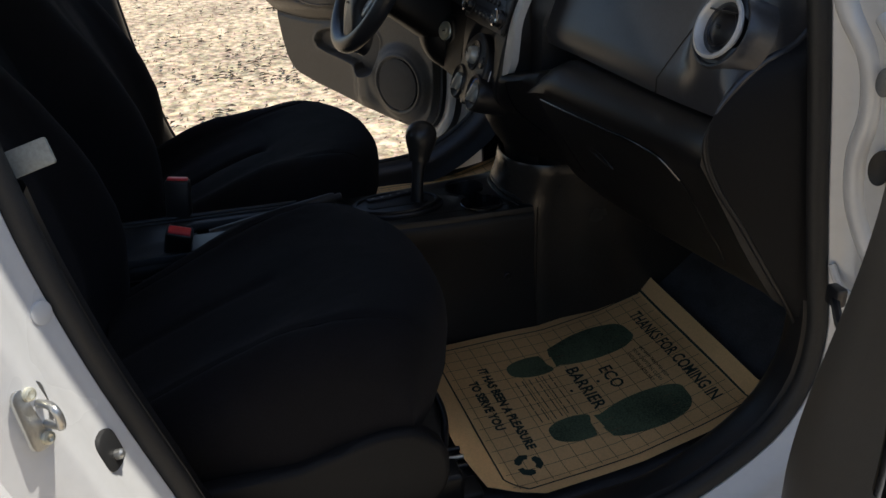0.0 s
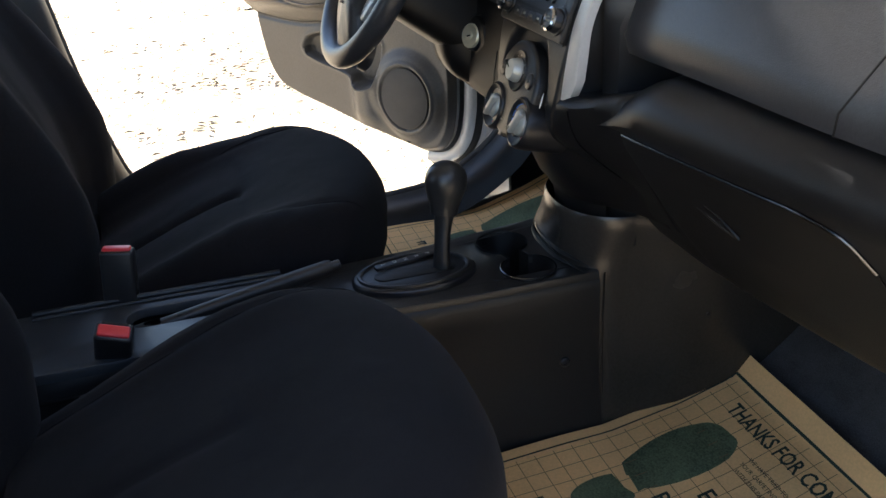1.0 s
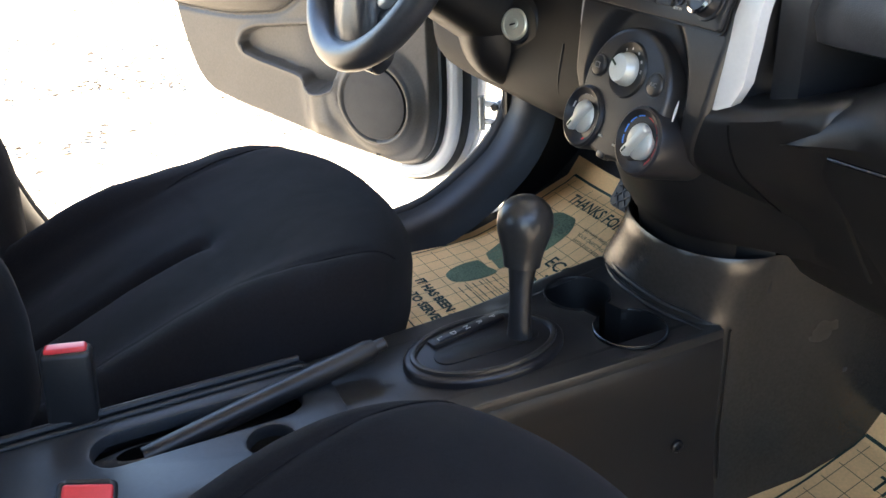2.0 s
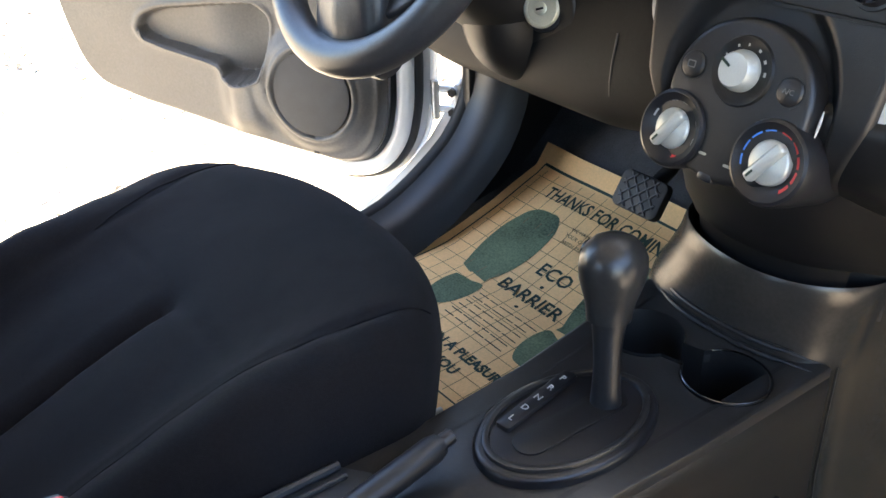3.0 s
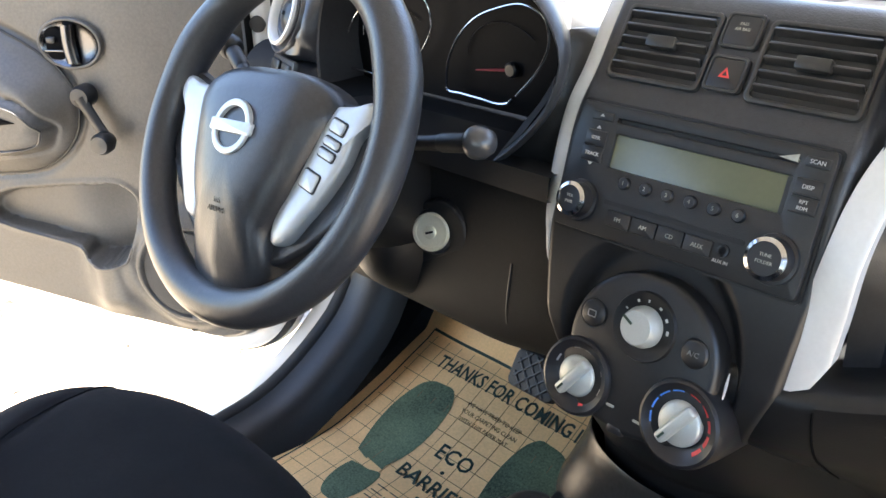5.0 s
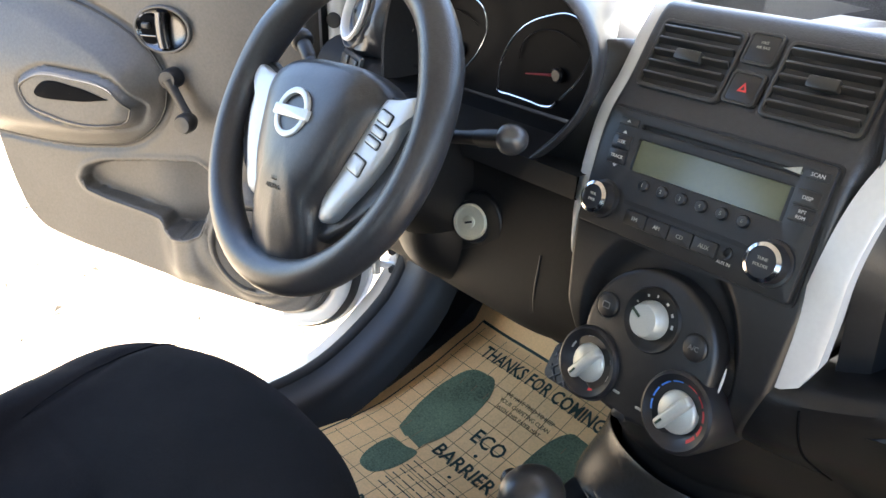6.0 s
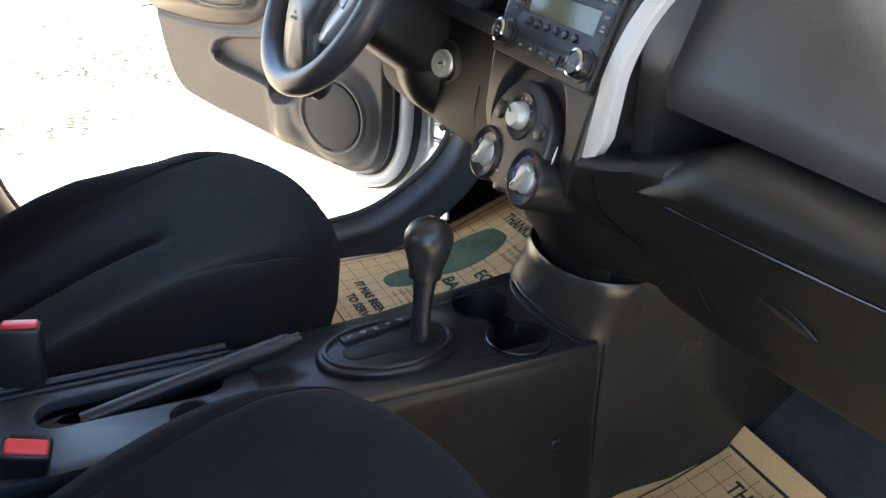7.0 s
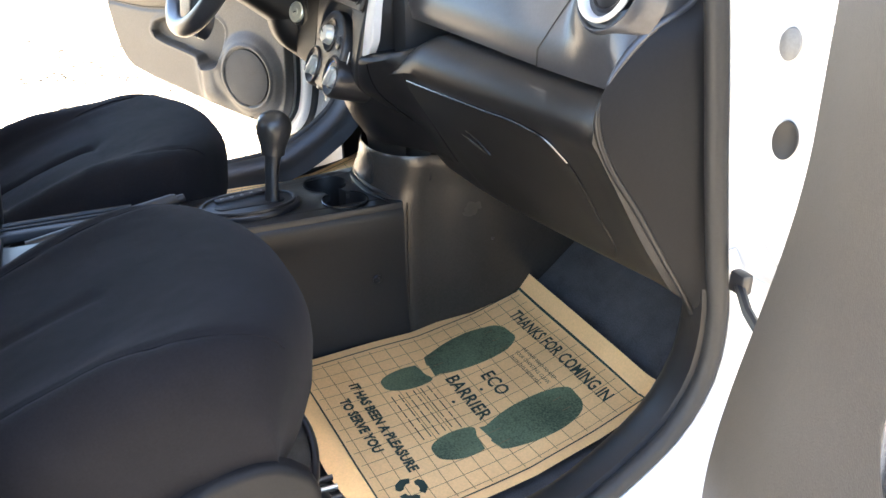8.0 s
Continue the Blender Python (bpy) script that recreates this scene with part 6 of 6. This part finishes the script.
    part("lock_tab", box((0.014, 0.010, 0.008), (flip * 0.026, 0.006, 0.009), 0.003, 3, m=m), PLASTIC_SATIN, hb)
    part("lock_rail", box((0.030, 0.003, 0.004), (flip * 0.024, -0.010, 0.0075), 0.001, 2, m=m), DARK_CHROME, hb)
    add("grommet", lathe([(0.0125, -0.002), (0.0120, 0.002), (0.009, 0.0035), (0.0005, 0.003)], 26, pose_at(tip - 0.019, 0.968, -0.034)), RUBBER, "black rubber grommet")
    # window crank
    m0, m1 = pose_at(0.036, 0.871, 0.010), pose_at(0.004, 0.806, 0.028)
    a, b = m0.translation + Vector((nx, ny, 0)) * 0.018, m1.translation
    crank = add("window_crank", tube([a, a + (b - a) * 0.3, a + (b - a) * 0.7, b], [0.012, 0.009, 0.0085, 0.010], 14, flat=0.6), PLASTIC, "black window crank")
    part("crank_hub", lathe([(0.017, -0.006), (0.017, 0.014), (0.014, 0.022), (0.0005, 0.023)], 28, m0), PLASTIC, crank)
    part("crank_knob", lathe([(0.012, -0.004), (0.0165, 0.006), (0.0165, 0.020), (0.013, 0.027), (0.0005, 0.028)], 26, m1), PLASTIC_SATIN, crank, "round crank knob")
    add("drain_plug", box((0.012, 0.008, 0.006), (0, 0, 0), 0.002, m=pose_at(-0.072, 0.470, 0.0)), PLASTIC_DARK)
    # hinges and the check strap at the pillar
    if hinge_side < 0:
        for hz in (0.555, 0.955):
            turn = Matrix.Rotation(math.atan2(dy, dx), 4, "Z")
            for k, dz in ((0, 0.018), (0, -0.018), (1, 0.0)):
                add("hinge_leaf", box((0.045, 0.014, 0.012 if k == 0 else 0.022), (0, 0, 0), 0.004, m=Matrix.Translation(at(-0.292 + 0.042 * k, hz + dz, -0.082)) @ turn), WHITE_PAINT, "painted hinge leaf")
            add("hinge_plate", box((0.010, 0.040, 0.062), (0, 0, 0), 0.003, m=Matrix.Translation(at(-0.312, hz, -0.088)) @ turn), WHITE_PAINT)
            p = Vector(at(-0.271, hz, -0.076))
            add("hinge_pin", tube([p + Vector((0, 0, -0.034)), p + Vector((0, 0, 0.034))], 0.0075, 12), STEEL, "steel hinge pin")
            for dz in (0.018, -0.018):
                q = Vector(at(-0.305, hz + dz, -0.070))
                add("hinge_bolt", tube([q, q + Vector((nx, ny, 0)) * 0.008], 0.008, 6), PLASTIC_GLOSS, "dark hinge bolt")
    return t


build_door(-1, (-0.96, 0.0), (-0.80, -0.60), 0.0, "open driver's door with dark grey inner trim", "door_1")
build_door(1, (1.187, -0.104), (0.80, -0.60), -0.075, "open passenger door with dark grey inner trim", "door_2", 0.045, -0.350)


# ---- paper floor mats ----
FOOT = [(0.0, 0.355), (0.22, 0.345), (0.33, 0.28), (0.37, 0.18), (0.36, 0.07), (0.30, -0.03), (0.245, -0.085), (0.02, -0.095), (-0.19, -0.085), (-0.26, -0.02), (-0.33, 0.08), (-0.35, 0.19), (-0.28, 0.30), (-0.15, 0.345)]
HEEL = [(-0.19, -0.150), (0.03, -0.142), (0.24, -0.150), (0.26, -0.20), (0.245, -0.27), (0.17, -0.335), (0.03, -0.355), (-0.11, -0.335), (-0.19, -0.27), (-0.21, -0.20)]


def build_mat(dx, dy, base, label):
    t = thing("paper_floor_mat", label, "floor mat", (0.32 + dx, 0.08 + dy, base), group="paper floor mats")
    fl, fr, rl, rr = Vector((0.086, 0.326)), Vector((0.527, 0.320)), Vector((0.108, -0.185)), Vector((0.588, -0.172))
    width, length = 0.45, 0.505

    def fold(p):
        """From the flat sheet (metres from its centre) to the footwell."""
        u, v = p.x / width + 0.5, p.y / length + 0.5
        q = (rl * (1 - u) + rr * u) * (1 - v) + (fl * (1 - u) + fr * u) * v
        y = q.y
        z = float(np.interp(y, [-0.3, 0.08, 0.20, 0.30, 0.33], [0.306, 0.309, 0.326, 0.350, 0.388]))
        z += 0.0025 * noise.noise(Vector((u * 4 + dx * 3, v * 4, 2))) + 0.006 * float(smooth(0.9, 1.0, u)) + 0.008 * float(smooth(0.10, 0.0, v))
        if dx < 0:
            z += 0.03 * float(smooth(0.05, 0.33, y))
        return Vector((q.x + dx, y + dy, z + base + p.z + 0.0015))

    def flat(pts, mat, name, h=0.0006, label=""):
        bm = bmesh.new()
        vs = [bm.verts.new((x, y, h)) for x, y in pts]
        bm.faces.new(vs)
        bmesh.ops.triangulate(bm, faces=bm.faces)
        bmesh.ops.subdivide_edges(bm, edges=bm.edges[:], cuts=4, use_grid_fill=True)
        for v in bm.verts:
            v.co = fold(v.co)
        return under(part(name, bm, mat, None, label), t)

    def strip(p, q, w, mat, name="line", h=0.0005, n=16):
        p, q = Vector(p), Vector(q)
        nn = Vector((-(q - p).y, (q - p).x)).normalized() * w / 2
        rows = []
        for f in np.linspace(0, 1, n):
            c = p + (q - p) * f
            rows.append([fold(Vector((*(c - nn), h))), fold(Vector((*(c + nn), h)))])
        return grid(rows)

    def uv(u, v):
        return ((u - 0.5) * width, (v - 0.5) * length)
    # sheet with clipped rear corner
    rows = []
    for v in np.linspace(0, 1, 110):
        hi = 1.0 - 0.10 * max(0, (0.16 - v) / 0.16)
        lo = 0.0
        rows.append([fold(Vector((*uv(lo + (hi - lo) * u, v + (0.03 * math.sin(u * 5 + 1.2) * (1 - v) ** 6)), 0))) for u in np.linspace(0, 1, 40)])
    under(part("sheet", grid(rows), KRAFT, None, "brown kraft paper sheet", fix=False), t)
    lines = bmesh.new()
    for k in range(14):
        u = 0.075 + k * 0.0654
        join(lines, strip(uv(u, 0.075), uv(u, 0.945), 0.0011, INK_GRID, h=0.0004))
    for k in range(15):
        v = 0.095 + k * 0.0585
        join(lines, strip(uv(0.06, v), uv(0.94, v), 0.0011, INK_GRID, h=0.0004))
    tagged(under(part("printed_grid", lines, INK_GRID, None, "fine printed grid lines", fix=False), t), kind="stuff")
    for a, b in (((0.045, 0.065), (0.045, 0.957)), ((0.045, 0.957), (0.955, 0.957)), ((0.955, 0.957), (0.955, 0.12)), ((0.955, 0.12), (0.88, 0.06)), ((0.88, 0.06), (0.045, 0.065))):
        under(part("border_line", strip(uv(*a), uv(*b), 0.0030, INK_DARK, h=0.0007, n=24), INK_DARK, None, "dark green border line", fix=False), t)
    for sd, cu in ((-1, 0.255), (1, 0.765)):
        c = uv(cu, 0.55)
        for shape, nm in ((FOOT, "sole_print"), (HEEL, "heel_print")):
            pts = [(c[0] - sd * x * 0.128 * 1.05 - sd * 0.014 * (y < -0.1), c[1] + y * 0.36 * 1.02) for x, y in spline(shape + shape[:1], 40)[:-1]]
            if sd < 0:
                pts.reverse()
            flat(pts, INK_GREEN, nm, 0.0007, "printed green shoe sole")

    def words(s, h, u, v, mat, squash=1.0, bold=0.0):
        x, y = uv(u, v)
        ob = writing(s, h, None, mat, None, squash=squash, depth=0.0, bold=bold, fold=lambda p: fold(Vector((p.x + x, p.y + y, 0.0009))))
        under(ob, t)
    words("THANKS FOR COMING IN", 0.0235, 0.515, 0.872, INK_DARK, 0.80, 0.0007)
    for j, s in enumerate(("WE HAVE TRIED TO KEEP", "YOUR CARPETING CLEAN", "WITH THIS PAPER MAT.")):
        words(s, 0.0066, 0.515, 0.795 - j * 0.026, INK_DARK, 1.0)
    words("ECO", 0.0245, 0.505, 0.625, INK_DARK, 0.97, 0.0006)
    words("BARRIER", 0.0245, 0.512, 0.515, INK_DARK, 0.97, 0.0006)
    flat([uv(0.505 + 0.008 * math.cos(a), 0.572 + 0.006 * math.sin(a)) for a in np.linspace(0, 6.28, 10, endpoint=False)], INK_DARK, "printed_dot", 0.0008)
    flat([uv(0.512 + 0.008 * math.cos(a), 0.462 + 0.006 * math.sin(a)) for a in np.linspace(0, 6.28, 10, endpoint=False)], INK_DARK, "printed_dot", 0.0008)
    rng = random.Random(7)
    for j in range(6):
        u0 = 0.375
        while u0 < 0.64:
            w = rng.uniform(0.03, 0.085)
            a, b = uv(u0, 0.425 - j * 0.0265), uv(min(u0 + w, 0.66), 0.425 - j * 0.0265)
            under(part("small_print", strip(a, b, 0.0019, INK_GRID, h=0.0008, n=4), INK_DARK, None, fix=False), t)
            u0 += w + 0.008
    words("IT HAS BEEN A PLEASURE", 0.0165, 0.50, 0.205, INK_DARK, 0.90, 0.0010)
    words("TO SERVE YOU", 0.0165, 0.47, 0.145, INK_DARK, 0.90, 0.0010)
    for k in range(3):
        a = radians(90 + 120 * k)
        c = uv(0.835, 0.165)
        pts = []
        for q, rad in ((-48, 0.026), (-15, 0.030), (15, 0.030), (38, 0.027), (50, 0.020), (34, 0.013), (10, 0.014), (-20, 0.015), (-44, 0.014)):
            pts.append((c[0] + rad * math.cos(a + radians(q)) * 0.85, c[1] + rad * math.sin(a + radians(q)) * 0.85))
        flat(pts, INK_DARK, "recycling_arrow", 0.0008)


build_mat(0.0, 0.0, 0.0, "brown paper floor mat with green printed shoe soles")
build_mat(-0.741, 0.040, 0.066, "brown paper floor mat under the driver's pedals")


# ---- pedals ----
def build_pedals():
    t = thing("brake_pedal", "wide black rubber brake pedal with a crossed tread", "pedal", (-0.33, 0.264, 0.51))
    m = frame_at((-0.334, 0.262, 0.530), 32) @ Matrix.Diagonal((0.92, 0.92, 0.92, 1))
    under(part("pad", plate(round_rect(0.090, 0.060, 0.012), 0.014, bevel=0.004, m=m), RUBBER, None, "black rubber pad"), t)
    tread = bmesh.new()
    for sgn in (1, -1):
        for k in range(-4, 5):
            cx = k * 0.021
            pts = []
            for f in np.linspace(-1, 1, 9):
                x, y = cx + sgn * f * 0.027, f * 0.027
                if abs(x) < 0.041:
                    pts.append(m @ Vector((x, y, 0.0145)))
            if len(pts) > 2:
                tube(pts, 0.0018, 6, bm=tread)
    under(part("tread", tread, material("worn_rubber", (0.05, 0.05, 0.05), 0.5), None, "raised crossed tread"), t)
    under(part("arm", tube([m @ Vector((0, 0, 0)), m @ Vector((0, 0.05, -0.03)), (-0.30, 0.42, 0.72), (-0.30, 0.48, 0.88)], 0.011, 10), PLASTIC_DARK, None, "black pedal arm"), t)
    a = thing("accelerator_pedal", "narrow black accelerator pedal", "pedal", (-0.165, 0.30, 0.45))
    m = frame_at((-0.175, 0.31, 0.48), 35)
    under(part("pad", plate(round_rect(0.045, 0.12, 0.010), 0.012, bevel=0.004, m=m), RUBBER), a)
    under(part("arm", tube([m @ Vector((0, 0.04, 0)), m @ Vector((0, 0.07, -0.03)), (-0.17, 0.47, 0.80)], 0.008, 10), PLASTIC_DARK), a)


build_pedals()


# ---- pillar fittings ----
def build_pillar_fittings():
    t = thing("door_striker", "zinc door latch striker loop on the centre pillar", "striker", (0.775, -0.690, 0.722))
    seat = Matrix.Translation((0.777, -0.700, 0.730)) @ Vector((0.61, 0.76, 0.21)).normalized().to_track_quat("Z", "Y").to_matrix().to_4x4()
    under(part("base", plate(round_rect(0.036, 0.066, 0.010), 0.004, bevel=0.0015, m=seat @ pose(0, 0, -0.0015)), STEEL, None, "steel striker plate"), t)
    loop = [(0.006, 0.011, 0.0), (0.002, 0.011, 0.022), (-0.001, 0.009, 0.031), (-0.001, 0.0, 0.033), (-0.001, -0.009, 0.031), (0.002, -0.011, 0.022), (0.006, -0.011, 0.0)]
    under(part("loop", tube([seat @ Vector(p) for p in spline(loop, 30)], 0.0042, 10), STEEL, None, "bent zinc loop"), t)
    for dy in (0.024, -0.024):
        under(part("screw", lathe([(0.007, 0), (0.0065, 0.004), (0.004, 0.005), (0.0005, 0.0035)], 16, seat @ pose(0, dy, 0.002)), BRASS_KEY), t)
    face = Vector((0.62, 0.76, 0.16)).normalized().to_track_quat("Z", "Y").to_matrix().to_4x4()
    flush = Vector((0.30, 0.91, 0.29)).normalized().to_track_quat("Z", "Y").to_matrix().to_4x4()
    p = thing("pillar_plug", "white round plug pressed into the pillar", "plug", (0.705, -0.689, 0.802))
    under(part("disc", lathe([(0.0125, -0.003), (0.0122, 0.0006), (0.0105, 0.0013), (0.0005, 0.0015)], 26, Matrix.Translation((0.7056, -0.6882, 0.802)) @ face), WHITE_PAINT), p)
    s = thing("door_switch", "black rubber door switch on the pillar", "switch", (0.726, -0.656, 0.641))
    under(part("boot", plate(round_rect(0.036, 0.044, 0.013), 0.008, bevel=0.003, m=Matrix.Translation((0.7245, -0.6565, 0.640)) @ flush), RUBBER), s)
    under(part("plunger", lathe([(0.006, 0), (0.0055, 0.008), (0.003, 0.010)], 14, Matrix.Translation((0.7265, -0.648, 0.634)) @ flush), STEEL), s)
    c = thing("check_strap", "black door check strap bolted to the pillar", "door check", (0.745, 0.225, 0.68))
    under(part("bracket", box((0.024, 0.016, 0.026), (0.748, 0.217, 0.683), 0.004), PLASTIC_GLOSS), c)
    under(part("arm", tube([(0.748, 0.215, 0.680), (0.79, 0.190, 0.672), (0.85, 0.165, 0.665)], 0.006, 8), PLASTIC_GLOSS), c)
    for y, z, r, mat, nm in ((0.222, 0.955, 0.015, BOLT_GREY, "bolt_head"), (0.236, 0.853, 0.019, PLASTIC_DARK, "access_hole")):
        b = thing(nm, "round access hole with a dark plug in the pillar" if r > 0.016 else "grey painted bolt head on the pillar", "bolt" if r < 0.016 else "hole", (0.765, y, z))
        under(part("disc", lathe([(r, -0.004), (r, 0.0015), (r * 0.8, 0.003 if r < 0.016 else 0.0005), (0.0005, 0.003 if r < 0.016 else 0.0)], 28, Matrix.Translation((0.762, y - 0.002, z)) @ Vector((0.50, -0.86, 0.05)).normalized().to_track_quat("Z", "Y").to_matrix().to_4x4() @ Matrix.Diagonal((0.68, 1.10, 1, 1))), mat), b)
    # hinge on the pillar
    h = bpy.data.objects["door_frame_1"]
    under(part("hinge_arm", tube(spline([(0.761, 0.205, 1.026), (0.791, 0.200, 1.006), (0.814, 0.196, 0.991), (0.832, 0.194, 0.981)], 20), [0.010] * 20, 12), WHITE_PAINT, None, "curved white arm"), h)
    under(part("hinge_leaf", box((0.044, 0.030, 0.006), (0.859, 0.190, 0.990), 0.0025), WHITE_PAINT), h)
    under(part("hinge_leaf", box((0.036, 0.030, 0.005), (0.863, 0.190, 0.978), 0.002), WHITE_PAINT), h)
    under(part("hinge_pin", tube([(0.862, 0.186, 0.989), (0.865, 0.186, 0.972)], 0.007, 12), PLASTIC_GLOSS, None, "dark hinge pin"), h)
    # light reflected off the belt by the passenger's backrest, added as a pale plate
    g = thing("belt_glint", "small pale plate drawn as light reflected off the belt", "tag", (0.65, -0.68, 0.945))
    under(part("cloth", plate(round_rect(0.046, 0.027, 0.003), 0.004, bevel=0.0005, m=pose(0.655, -0.675, 0.945, 75, 20, 70) @ pose(0, 0, 0, 0, 0, 40)), LABEL_GREY), g)


build_pillar_fittings()
